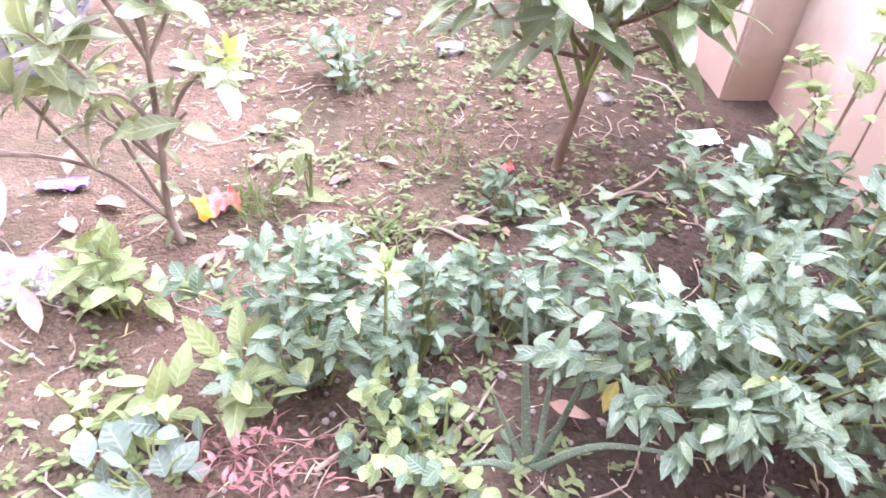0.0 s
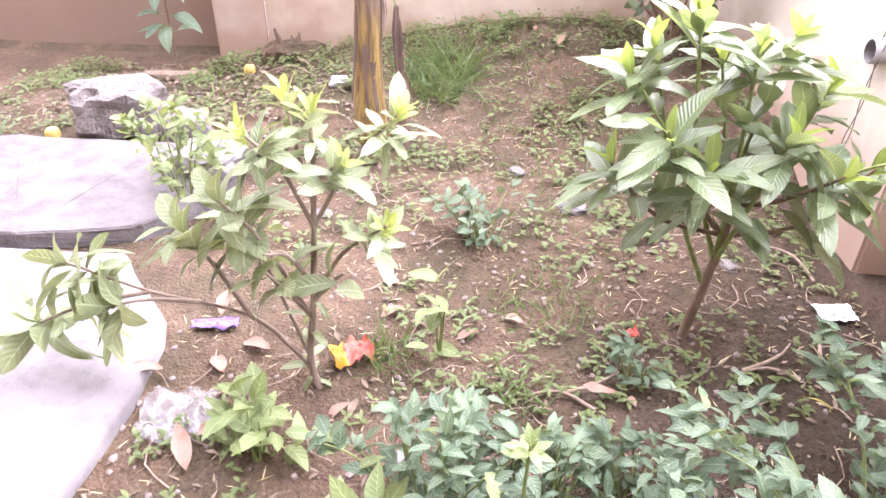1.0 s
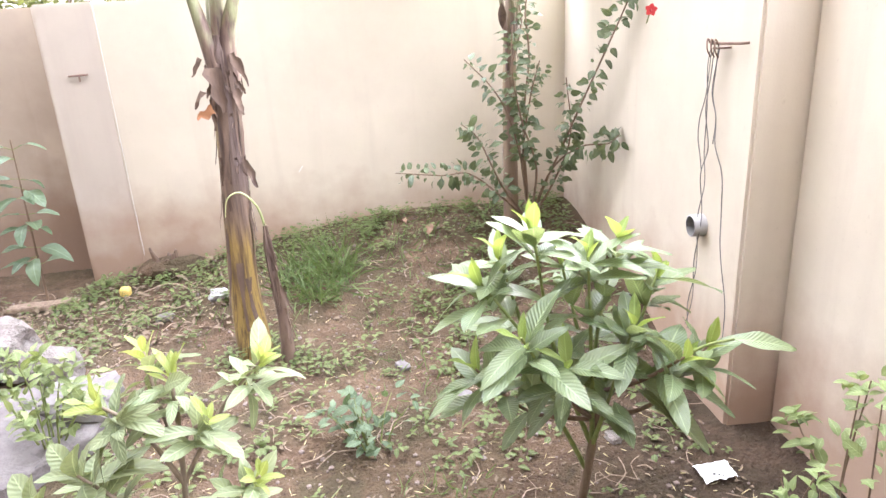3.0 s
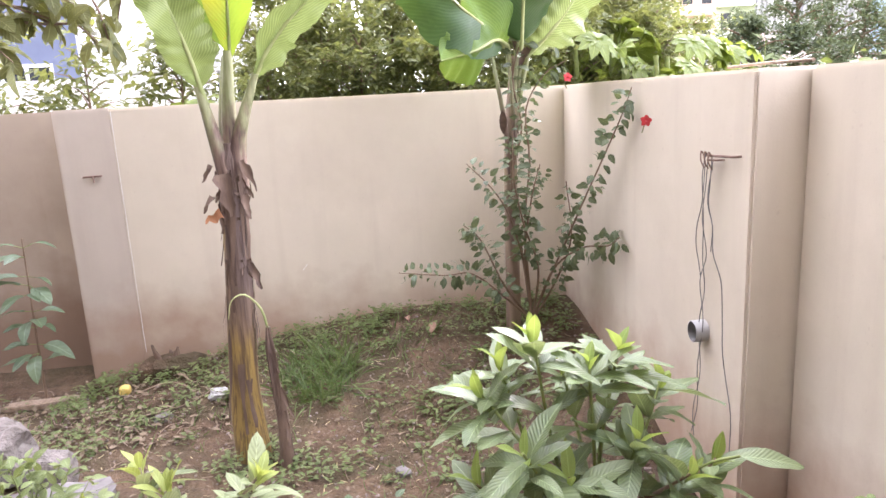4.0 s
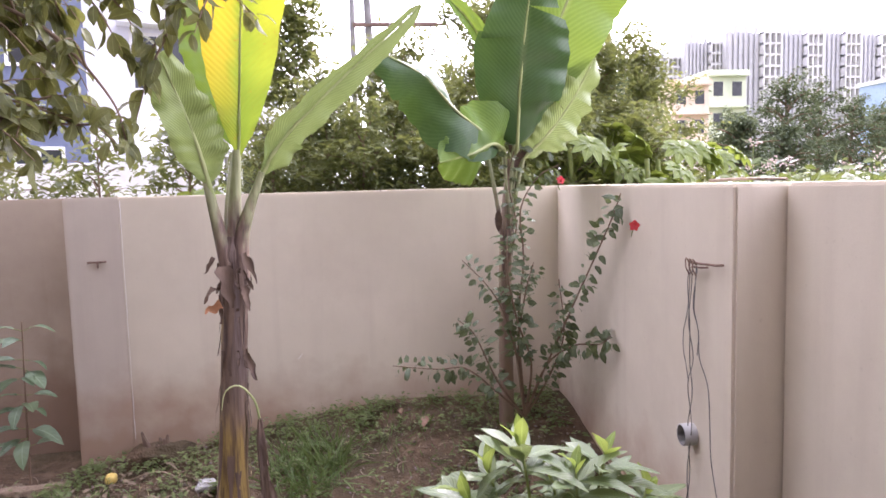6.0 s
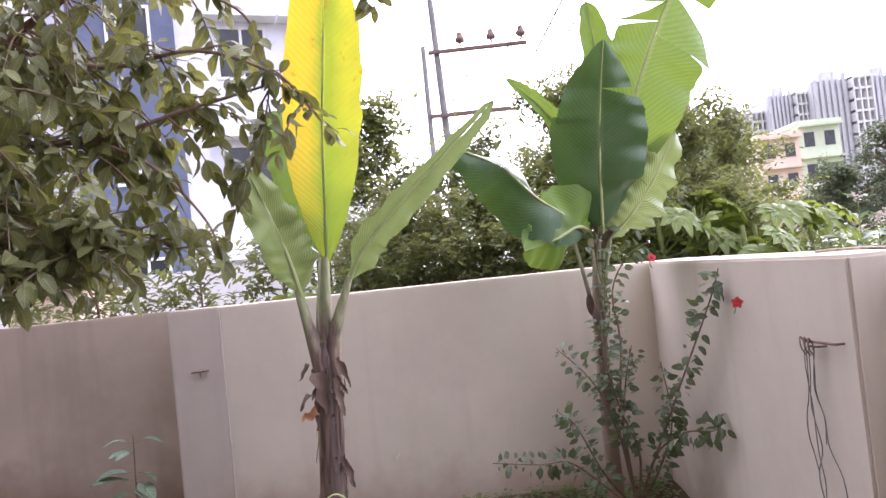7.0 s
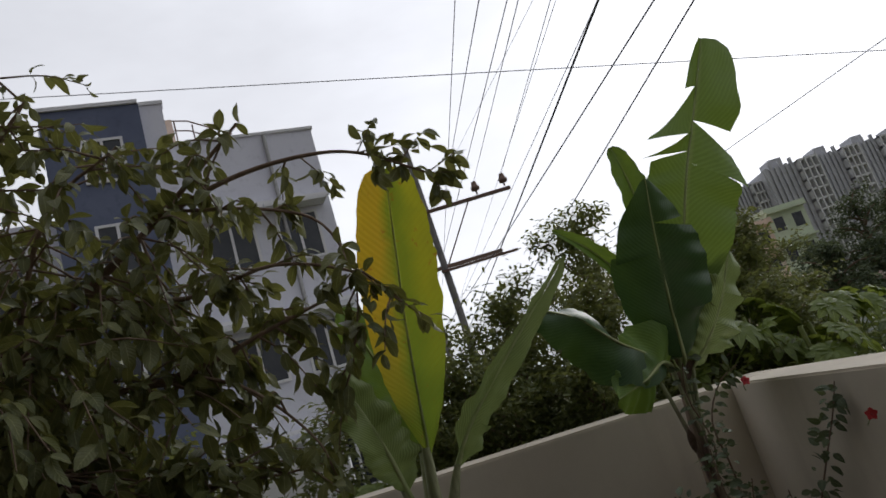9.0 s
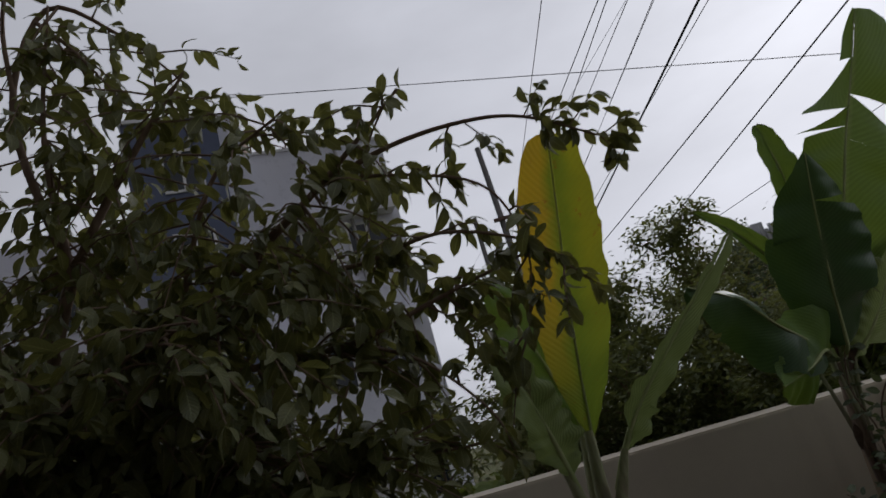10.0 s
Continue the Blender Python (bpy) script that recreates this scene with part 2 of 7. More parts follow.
YELLOWFOIL = plain_material("yellow_foil", (0.55, 0.27, 0.03), (0.65, 0.36, 0.05), 45.0, 0.35, bump=0.5, dist=0.003)
REDPETAL = leaf_material("red_petal", (0.42, 0.025, 0.04), (0.55, 0.06, 0.07), relief=0.15, glow=(0.9, 0.08, 0.06), vein=(0.5, 0.02, 0.03))
FRUIT = plain_material("yellow_fruit", (0.55, 0.40, 0.10), (0.66, 0.50, 0.16), 30.0, 0.6)
FACADE = plain_material("pale_lilac_facade", (0.73, 0.735, 0.81), (0.80, 0.805, 0.87), 0.8, 0.85, bump=0.1)
DARKFACADE = plain_material("slate_blue_facade", (0.11, 0.13, 0.20), (0.155, 0.18, 0.26), 0.8, 0.8, bump=0.1)
WHITEPAINT = plain_material("white_paint", (0.76, 0.76, 0.77), (0.84, 0.84, 0.84), 1.2, 0.8, bump=0.1)
PEACH = plain_material("peach_paint", (0.74, 0.58, 0.46), (0.82, 0.66, 0.54), 0.5, 0.85, bump=0.1)
PALEGREEN = plain_material("pale_green_paint", (0.60, 0.68, 0.50), (0.68, 0.75, 0.58), 0.5, 0.85, bump=0.1)
BLUEPAINT = plain_material("blue_paint", (0.26, 0.36, 0.50), (0.34, 0.44, 0.58), 0.5, 0.85, bump=0.1)
TOWERGREY = plain_material("tower_grey", (0.54, 0.545, 0.57), (0.62, 0.625, 0.65), 0.15, 0.9, bump=0.1)
TOWERWHITE = plain_material("tower_white", (0.74, 0.74, 0.74), (0.80, 0.80, 0.80), 0.15, 0.9, bump=0.1)


def glass_material():
    m = Mat("window_glass", 0.06, spec=0.6)
    m.color(m.mix(m.span(m.noise(m.coord("Object"), 1.5), 0.3, 0.7), (0.02, 0.024, 0.03), (0.05, 0.055, 0.06)))
    return m.m


def film_material():
    """Thin clear plastic, dusty."""
    m = Mat("clear_plastic", 0.22, spec=0.6)
    m.color(m.mix(m.span(m.noise(m.coord("Object"), 25.0, 5.0), 0.4, 0.7), (0.36, 0.35, 0.35), (0.55, 0.54, 0.54)))
    m.bump(m.noise(m.coord("Object"), 40.0, 4.0), 0.6, 0.006)
    m.p.inputs["Alpha"].default_value = 0.42
    return m.m


GLASS, FILM = glass_material(), film_material()
LEAF_SAP = leaf_material("sapling_leaf", (0.15, 0.195, 0.105), (0.28, 0.325, 0.18), ribs=8, rough=0.42, spec=0.45)
LEAF_SAP_YOUNG = leaf_material("sapling_young_leaf", (0.22, 0.285, 0.08), (0.33, 0.385, 0.13), ribs=8, through_light=0.4)
LEAF_RIB = leaf_material("ribbed_leaf", (0.115, 0.17, 0.08), (0.225, 0.285, 0.145), ribs=13, relief=0.4, rough=0.3, spec=0.85)
LEAF_RIB_YOUNG = leaf_material("ribbed_young_leaf", (0.19, 0.29, 0.07), (0.29, 0.375, 0.115), ribs=13, relief=0.7, through_light=0.42)
LEAF_BUSH = leaf_material("bush_leaf", (0.055, 0.098, 0.056), (0.15, 0.21, 0.12), ribs=6, rough=0.42, spec=0.45)
LEAF_BUSH_J = leaf_material("bush_leaf_joined", (0.042, 0.08, 0.045), (0.16, 0.215, 0.125), "island", ribs=6, rough=0.42, spec=0.45)
LEAF_LIME = leaf_material("lime_leaf", (0.15, 0.205, 0.08), (0.24, 0.295, 0.125), ribs=6)
LEAF_GREY = leaf_material("grey_green_leaf", (0.10, 0.145, 0.105), (0.165, 0.215, 0.16), ribs=5, rough=0.5)
LEAF_YELLOW = leaf_material("yellowed_leaf", (0.36, 0.31, 0.06), (0.48, 0.43, 0.12), ribs=6)
LEAF_HIB = leaf_material("hibiscus_leaf", (0.055, 0.08, 0.045), (0.13, 0.165, 0.085), ribs=6)
LEAF_TREE = leaf_material("tree_leaf", (0.07, 0.088, 0.034), (0.19, 0.20, 0.075), ribs=9, rough=0.38, through_light=0.32)
LEAF_TREE_J = leaf_material("tree_leaf_joined", (0.07, 0.088, 0.034), (0.19, 0.20, 0.075), "island", ribs=9, rough=0.38, through_light=0.32)
LEAF_FAR = leaf_material("far_leaf", (0.065, 0.09, 0.038), (0.18, 0.205, 0.08), "island", ribs=5, through_light=0.45)
LEAF_FARDARK = leaf_material("distant_leaf", (0.055, 0.075, 0.05), (0.115, 0.145, 0.09), "island", ribs=3, relief=0.1, rough=0.7, spec=0.15, through_light=0.3)
LEAF_WEED = leaf_material("weed_leaf", (0.07, 0.11, 0.034), (0.165, 0.205, 0.075), "island", ribs=4)
LEAF_FAN = leaf_material("lobed_leaf", (0.11, 0.16, 0.035), (0.21, 0.27, 0.065), "island", ribs=6, through_light=0.4)
LEAF_GRASS = leaf_material("grass_blade", (0.06, 0.115, 0.034), (0.15, 0.205, 0.075), "island", ribs=2, relief=0.1)
LEAF_STRAW = leaf_material("straw_blade", (0.36, 0.30, 0.16), (0.48, 0.42, 0.26), "island", ribs=2, relief=0.1)
LEAF_ALOE = leaf_material("spotted_succulent", (0.075, 0.12, 0.07), (0.13, 0.18, 0.11), ribs=2, relief=0.1, rough=0.5, through_light=0.05, spots=(0.42, 0.46, 0.36), dots=220.0)
LEAF_RED = leaf_material("reddish_leaf", (0.19, 0.06, 0.06), (0.29, 0.155, 0.13), "island", ribs=4)
BLADE = leaf_material("banana_blade", (0.10, 0.19, 0.035), (0.145, 0.25, 0.05), ribs=44, relief=0.22, depth=0.003, rough=0.4, through_light=0.3, glow=(0.34, 0.42, 0.04), vein=(0.30, 0.36, 0.14), stripe=0.28)
BLADE_PALE = leaf_material("banana_blade_pale", (0.15, 0.21, 0.055), (0.215, 0.275, 0.085), ribs=36, relief=0.28, depth=0.004, rough=0.4, through_light=0.22, glow=(0.36, 0.44, 0.14), vein=(0.40, 0.44, 0.2), stripe=0.55)
BLADE_DARK = leaf_material("banana_blade_dark", (0.034, 0.08, 0.026), (0.055, 0.115, 0.036), ribs=44, relief=0.18, depth=0.003, rough=0.36, through_light=0.14, glow=(0.25, 0.40, 0.05), vein=(0.12, 0.17, 0.07), stripe=0.22)


def yellowing_blade():
    """A banana leaf that withers from one edge: orange-yellow there, green along the rib."""
    m = Mat("banana_blade_yellow", 0.42, spec=0.4)
    uv = m.coord("UV")
    u, v = m.split(uv, 0), m.split(uv, 1)
    n = m.noise(m.position(), 7.0, 4.0)
    side = m.math("ADD", u, m.math("MULTIPLY", m.math("SUBTRACT", n, 0.5), 0.35))
    c = m.mix(m.span(side, 0.30, 0.48), (0.46, 0.33, 0.035), (0.20, 0.27, 0.035))
    c = m.mix(m.span(side, 0.62, 0.85), c, (0.33, 0.35, 0.035))
    c = m.mix(m.span(m.math("ADD", v, m.math("MULTIPLY", side, -0.15)), 0.12, 0.5, 0.9, 0.0), c, (0.16, 0.25, 0.045))
    c = m.mix(m.span(m.noise(m.position(), 22.0, 4.0), 0.64, 0.72, 0.0, 0.7), c, (0.30, 0.13, 0.03))
    across = m.math("ABSOLUTE", m.math("SUBTRACT", u, 0.5))
    c = m.mix(m.span(across, 0.01, 0.03, 0.7, 0.0), c, (0.40, 0.44, 0.12))
    lines = m.math("SINE", m.math("MULTIPLY", m.math("SUBTRACT", v, m.math("MULTIPLY", across, 0.2)), 44 * 6.283))
    c = m.mix(m.span(lines, -1.0, 0.4, 0.10, 0.0), c, (0.24, 0.22, 0.02))
    m.color(c)
    m.bump(lines, 0.4, 0.004)
    m.thin(m.mix(1.0, c, (1.75, 1.6, 0.9), "MULTIPLY"), 0.42)
    return m.m


BLADE_YELLOW = yellowing_blade()
MIDRIB = plain_material("banana_midrib", (0.30, 0.36, 0.14), (0.42, 0.46, 0.22), 12.0, 0.45, bump=0.1, stretch=(1, 1, 0.2))


def sheath_material():
    """The banana's stem: pale green under brown and purple dried sheaths."""
    m = Mat("banana_sheath", 0.55, spec=0.35)
    pos = m.position((1, 1, 0.16))
    band, fibre = m.noise(pos, 14.0, 5.0), m.noise(m.position((1, 1, 0.05)), 90.0, 3.0)
    c = m.mix(m.span(band, 0.36, 0.62), (0.085, 0.058, 0.048), (0.25, 0.175, 0.12))
    c = m.mix(m.span(m.noise(pos, 6.0, 4.0), 0.5, 0.62, 0.0, 0.8), c, (0.18, 0.135, 0.125))
    c = m.mix(m.span(m.noise(m.position((1, 1, 0.3)), 9.0, 4.0), 0.58, 0.7, 0.0, 0.8), c, (0.32, 0.23, 0.08))
    # the foot of the stem keeps its yellow-green outer sheaths
    foot = m.math("ADD", m.split(m.position(), 2), m.math("MULTIPLY", m.noise(pos, 9.0, 3.0), -1.1))
    c = m.mix(m.span(foot, 0.0, 0.25, 0.92, 0.0), c, m.mix(m.span(m.noise(m.position((1, 1, 0.1)), 26.0, 3.0), 0.5, 0.66), (0.34, 0.235, 0.075), (0.13, 0.085, 0.045)))
    c = m.mix(m.span(fibre, 0.5, 0.66, 0.0, 0.75), c, (0.085, 0.055, 0.042))
    m.color(c)
    m.bump(m.math("ADD", fibre, band), 0.6, 0.006)
    return m.m


SHEATH = sheath_material()
SHEATH_THIN = plain_material("thin_brown_sheath", (0.20, 0.13, 0.10), (0.34, 0.27, 0.18), 12.0, 0.6, bump=0.5, dist=0.006, stretch=(1, 1, 0.12))


def leaf_base_material():
    """Banana leaf stalks: green above, wrapped in torn purple-brown sheath below."""
    m = Mat("banana_leaf_base", 0.5, spec=0.35)
    streak = m.noise(m.position((1, 1, 0.1)), 40.0, 4.0)
    green = m.mix(m.span(streak, 0.35, 0.65), (0.20, 0.22, 0.10), (0.38, 0.39, 0.23))
    brown = m.mix(m.span(streak, 0.35, 0.65), (0.10, 0.065, 0.058), (0.26, 0.185, 0.14))
    height = m.math("ADD", m.split(m.position(), 2), m.math("MULTIPLY", m.noise(m.position((1, 1, 0.3)), 24.0, 4.0), -0.7))
    m.color(m.mix(m.span(height, 1.22, 1.46), brown, green))
    m.bump(streak, 0.5, 0.004)
    return m.m


LEAF_BASE = leaf_base_material()
SHEATH_DRY = plain_material("dry_sheath", (0.085, 0.056, 0.045), (0.20, 0.138, 0.10), 14.0, 0.8, bump=0.5, stretch=(1, 1, 0.2))
ORANGE_SCAB = plain_material("orange_dry_scrap", (0.34, 0.15, 0.07), (0.46, 0.23, 0.12), 14.0, 0.8)


# ---- helpers of this place ----
rng = random.Random(11)
Z = Vector((0, 0, 1))


class Geo:
    """Points, faces and texture places gathered into one mesh."""

    def __init__(self):
        self.v, self.f, self.uv, self.mi = [], [], [], []

    def grid(self, rows, uvs=None, loop=False, slot=0):
        base, n = len(self.v), len(rows[0])
        for r, row in enumerate(rows):
            for c, p in enumerate(row):
                self.v.append(tuple(p))
                self.uv.append(uvs[r][c] if uvs else (c / max(1, n - 1), r / max(1, len(rows) - 1)))
        for r in range(len(rows) - 1):
            for c in range(n if loop else n - 1):
                d = (c + 1) % n
                self.f.append((base + r * n + c, base + r * n + d, base + (r + 1) * n + d, base + (r + 1) * n + c))
                self.mi.append(slot)

    def fan(self, ring, slot=0):
        base = len(self.v)
        for p in ring:
            self.v.append(tuple(p))
            self.uv.append((0.3, 0.3))
        self.f.append(tuple(range(base, base + len(ring))))
        self.mi.append(slot)

    def tube(self, pts, radii, sides=6, caps=True, slot=0):
        pts = [Vector(p) for p in pts]
        if not isinstance(radii, (list, tuple)):
            radii = [radii] * len(pts)
        rows, side = [], None
        for i, p in enumerate(pts):
            d = (pts[min(i + 1, len(pts) - 1)] - pts[max(i - 1, 0)]).normalized()
            if side is None:
                side = d.orthogonal().normalized()
            side = (side - d * side.dot(d)).normalized()
            up = d.cross(side)
            rows.append([p + radii[i] * (side * math.cos(a) + up * math.sin(a)) for a in (2 * math.pi * k / sides for k in range(sides))])
        self.grid(rows, loop=True, slot=slot)
        if caps:
            self.fan(list(reversed(rows[0])), slot)
            self.fan(rows[-1], slot)

    def leaf(self, m, length, width, fold=0.25, droop=0.25, n=5, peak=0.45, wave=0.0, slot=0, cols=3, blunt=0.85):
        """A blade along y of the pose m, its face towards z."""
        rows, uvs = [], []
        for i in range(n + 1):
            t = i / n
            w = width * 0.5 * max(0.02, math.sin(math.pi * t ** (math.log(0.5) / math.log(peak))) ** blunt)
            z = -droop * length * t * t
            y = length * (t - 0.25 * droop * droop * t * t)
            row, urow = [], []
            for c in range(cols):
                a = 2 * c / (cols - 1) - 1
                row.append(m @ Vector((a * w, y, z + fold * abs(a) * w + wave * length * math.sin(9 * t + 2 * a) * abs(a))))
                urow.append((0.5 + a * 0.5, t))
            rows.append(row)
            uvs.append(urow)
        self.grid(rows, uvs, slot=slot)

    def box(self, lo, hi, slot=0):
        b = len(self.v)
        for x in (lo[0], hi[0]):
            for y in (lo[1], hi[1]):
                for z in (lo[2], hi[2]):
                    self.v.append((x, y, z))
                    self.uv.append((0.3, 0.3))
        for f in ((0, 1, 3, 2), (4, 6, 7, 5), (0, 4, 5, 1), (2, 3, 7, 6), (0, 2, 6, 4), (1, 5, 7, 3)):
            self.f.append(tuple(b + k for k in f))
            self.mi.append(slot)

    def mesh(self, name, *mats, smooth=True):
        me = bpy.data.meshes.new(name)
        me.from_pydata(self.v, [], self.f)
        layer = me.uv_layers.new(name="UVMap")
        idx = np.empty(len(me.loops), dtype=np.int32)
        me.loops.foreach_get("vertex_index", idx)
        layer.data.foreach_set("uv", np.array(self.uv, dtype=np.float32)[idx].ravel())
        for mt in mats:
            me.materials.append(mt)
        if len(mats) > 1:
            me.polygons.foreach_set("material_index", np.array(self.mi, dtype=np.int32))
        if smooth:
            me.polygons.foreach_set("use_smooth", np.ones(len(me.polygons), dtype=bool))
        me.update()
        return me


def bevel_box(name, lo, hi, mat, bevel=0.01, rough_edge=0.0):
    bm = bmesh.new()
    bmesh.ops.create_cube(bm, size=1.0)
    for v in bm.verts:
        v.co = [lo[k] + (v.co[k] + 0.5) * (hi[k] - lo[k]) for k in range(3)]
    if bevel:
        bmesh.ops.bevel(bm, geom=list(bm.edges), offset=bevel, segments=2, affect="EDGES")
    if rough_edge:
        bmesh.ops.subdivide_edges(bm, edges=list(bm.edges), cuts=3, use_grid_fill=True)
        for v in bm.verts:
            v.co += noise.noise_vector(v.co * 6) * rough_edge
    me = bpy.data.meshes.new(name)
    bm.to_mesh(me)
    bm.free()
    me.materials.append(mat)
    return me


def root(name, at, label, category, group="", kind=""):
    ob = new(name)
    ob.location = at
    ob.empty_display_size = 0.05
    return tagged(ob, label, category, group, kind)


def part(name, mesh, parent, m=None, label="", kind=""):
    """One mesh under a thing; m is its pose in the world."""
    ob = new(name, mesh)
    ob.parent = parent
    up = parent.matrix_basis.copy()
    while parent.parent:
        parent = parent.parent
        up = parent.matrix_basis @ up
    ob.matrix_basis = up.inverted() @ (m or Matrix())
    return tagged(ob, label, kind=kind)


def single(name, mesh, label, category, group="", kind="", at=None):
    ob = new(name, mesh)
    if at is not None:
        ob.matrix_basis = at
    return tagged(ob, label, category, group, kind)


def facing(at, d, n=Z, spin=0.0):
    """The pose of a leaf at a place that grows along d with its face towards n."""
    d = Vector(d).normalized()
    x = d.cross(Vector(n))
    x = x.normalized() if x.length > 1e-4 else d.orthogonal().normalized()
    z = x.cross(d)
    m = Matrix((x, d, z)).transposed().to_4x4()
    return Matrix.Translation(at) @ m @ Matrix.Rotation(spin, 4, "Y")


def bend(pts, n=12):
    """A smooth line through control points."""
    pts = [Vector(p) for p in pts]
    if len(pts) == 2:
        return [pts[0].lerp(pts[1], i / n) for i in range(n + 1)]
    ext = [2 * pts[0] - pts[1], *pts, 2 * pts[-1] - pts[-2]]
    out = []
    for k in range(1, len(ext) - 2):
        p0, p1, p2, p3 = ext[k - 1 : k + 3]
        m = max(2, n // (len(pts) - 1))
        for i in range(m):
            t = i / m
            out.append(0.5 * (2 * p1 + (p2 - p0) * t + (2 * p0 - 5 * p1 + 4 * p2 - p3) * t**2 + (3 * p1 - p0 - 3 * p2 + p3) * t**3))
    out.append(pts[-1])
    return out


def taper(n, a, b):
    return [a + (b - a) * i / max(1, n - 1) for i in range(n)]


def any_dir(r, low=-1.0, high=1.0):
    a, z = r.uniform(0, 2 * math.pi), r.uniform(low, high)
    s = math.sqrt(max(0.0, 1 - z * z))
    return Vector((s * math.cos(a), s * math.sin(a), z))


def leaf_set(name, mat, length, ratio, count=5, fold=0.3, droop=(0.05, 0.5), peak=0.45, wave=0.02, n=6, seed=1, cols=3, blunt=0.85):
    """A few alike leaves that the leaves of a plant share."""
    r, out = random.Random(seed), []
    for _ in range(count):
        g = Geo()
        g.leaf(Matrix(), length, length * ratio * r.uniform(0.85, 1.12), fold * r.uniform(0.5, 1.3), r.uniform(*droop), n, peak, wave * r.uniform(0.3, 1.2), cols=cols, blunt=blunt)
        out.append(g.mesh(name, mat))
    return out


def smooth01(t):
    t = min(1.0, max(0.0, t))
    return t * t * (3 - 2 * t)


def ground_height(x, y):
    """Level soil that rises towards the far corner of the walls."""
    h = 0.018 * noise.noise(Vector((x * 1.3, y * 1.3, 0.3))) + 0.008 * noise.noise(Vector((x * 6, y * 6, 1.7))) + 0.004 * noise.noise(Vector((x * 19, y * 19, 4.7)))
    if -3.2 < x < 1.9 and 3.0 < y < 5.62:
        h += 0.33 * smooth01((x + 1.9) / 2.3) * smooth01((y - 3.9) / 1.15)
    if 0.7 < x < 1.9 and 2.9 < y < 5.62:
        h += 0.20 * smooth01((x - 0.75) / 0.6) * smooth01((y - 3.0) / 0.9) * (1 - smooth01((y - 3.9) / 1.15))
    if x < -1.7 and 4.2 < y < 5.6:
        h -= 0.10 * smooth01((-1.7 - x) / 0.5) * smooth01((y - 4.2) / 0.8)
    if y > 5.62 or x > 1.9:
        h *= 1 + min(40.0, (abs(x) + abs(y)) * 0.3)
    return h


# ---- the setting ----
def steps(a, b, d):
    n = max(1, round((b - a) / d))
    return [a + (b - a) * i / n for i in range(n)]


gx = [-3000, -1200, -500, -200, -90, -45, -25, -14] + steps(-9, -2.8, 0.2) + steps(-2.8, 2.0, 0.045) + steps(2.0, 9, 0.25) + [9, 14, 25, 45, 90, 200, 500, 1200, 3000]
gy = [-3000, -1200, -500, -200, -90, -45, -20, -9] + steps(-4, 0.4, 0.2) + steps(0.4, 5.5, 0.045) + steps(5.5, 14, 0.3) + [14, 25, 45, 90, 200, 500, 1200, 3000]
g = Geo()
g.grid([[(x, y, ground_height(x, y)) for x in gx] for y in gy])
single("ground", g.mesh("ground", SOIL), "bare reddish-brown garden soil with scattered weeds", "ground", kind="structure")

WALL_Y, WALL_X, WALL_TOP = 5.158, 1.372, 1.8


def wall(name, lo, hi, label, mat=WALL):
    return single(name, bevel_box(name, lo, hi, mat, 0.012), label, "wall", kind="structure")


wall("wall_north", (-1.96, WALL_Y, -0.4), (1.72, 5.60, WALL_TOP), "pinkish-beige plastered garden wall with soil-stained foot")
wall("wall_strip", (-1.963, WALL_Y - 0.005, -0.4), (-1.594, WALL_Y + 0.1, WALL_TOP + 0.004), "duller plaster strip at the end of the garden wall", WALLSTRIP)
wall("wall_north_west", (-9.0, 5.60, -0.4), (-1.80, 5.74, WALL_TOP), "recessed stretch of darker brown plastered garden wall", BROWNWALL)
wall("wall_east", (WALL_X, 2.735, -0.3), (1.72, WALL_Y, WALL_TOP), "pinkish-beige plastered garden wall in dull shade")
wall("wall_east_near", (1.565, -5.0, -0.3), (1.70, 2.735, WALL_TOP), "recessed stretch of pinkish-beige plastered garden wall beside a step")
wall("wall_west", (-9.12, -5.0, -0.3), (-9.0, 5.74, WALL_TOP), "plain plastered garden wall closing the plot")
# unseen walls behind and west of the camera and a slab, added to block skylight
single("wall_west_blocker", bevel_box("wall_west_blocker", (-4.75, -1.0, -0.3), (-4.55, 3.3, 8.5), BLOCKERWALL, 0.01), "unseen dull brown wall added to block light from the west", "wall", kind="structure")
single("wall_south", bevel_box("wall_south", (-9.0, -1.2, -0.3), (1.565, -1.0, 8.5), BLOCKERWALL, 0.01), "unseen dull brown wall added behind the camera to block light", "wall", kind="structure")
single("overhead_blocker", bevel_box("overhead_blocker", (-9.0, -1.0, 3.25), (1.565, 0.25, 3.40), BLOCKERWALL, 0.01), "unseen slab added overhead to darken the near ground", "porch roof", kind="structure")

g = Geo()
joint = [(-1.594 + 0.004 * noise.noise(Vector((0, 0, 4.0 * k / 24))) + 0.0025 * noise.noise(Vector((2, 0, 15.0 * k / 24))), WALL_Y - 0.0045, 0.15 + 1.63 * k / 24) for k in range(25)]
g.tube(joint, [0.0016 + 0.0014 * abs(noise.noise(Vector((5, 0, 0.8 * k)))) for k in range(25)], 4)
crack = single("plaster_joint", g.mesh("plaster_joint", WHITEPAINT), "thin pale plaster joint running down the wall", "crack", kind="structure")

g = Geo()
g.tube([(-0.476, WALL_Y - 0.002, 0.647), (-0.446, WALL_Y - 0.002, 0.685)], 0.0025, 4)
single("wall_scratch", g.mesh("wall_scratch", WHITEPAINT), "short pale scratch in the wall's paint", "scratch", kind="structure")

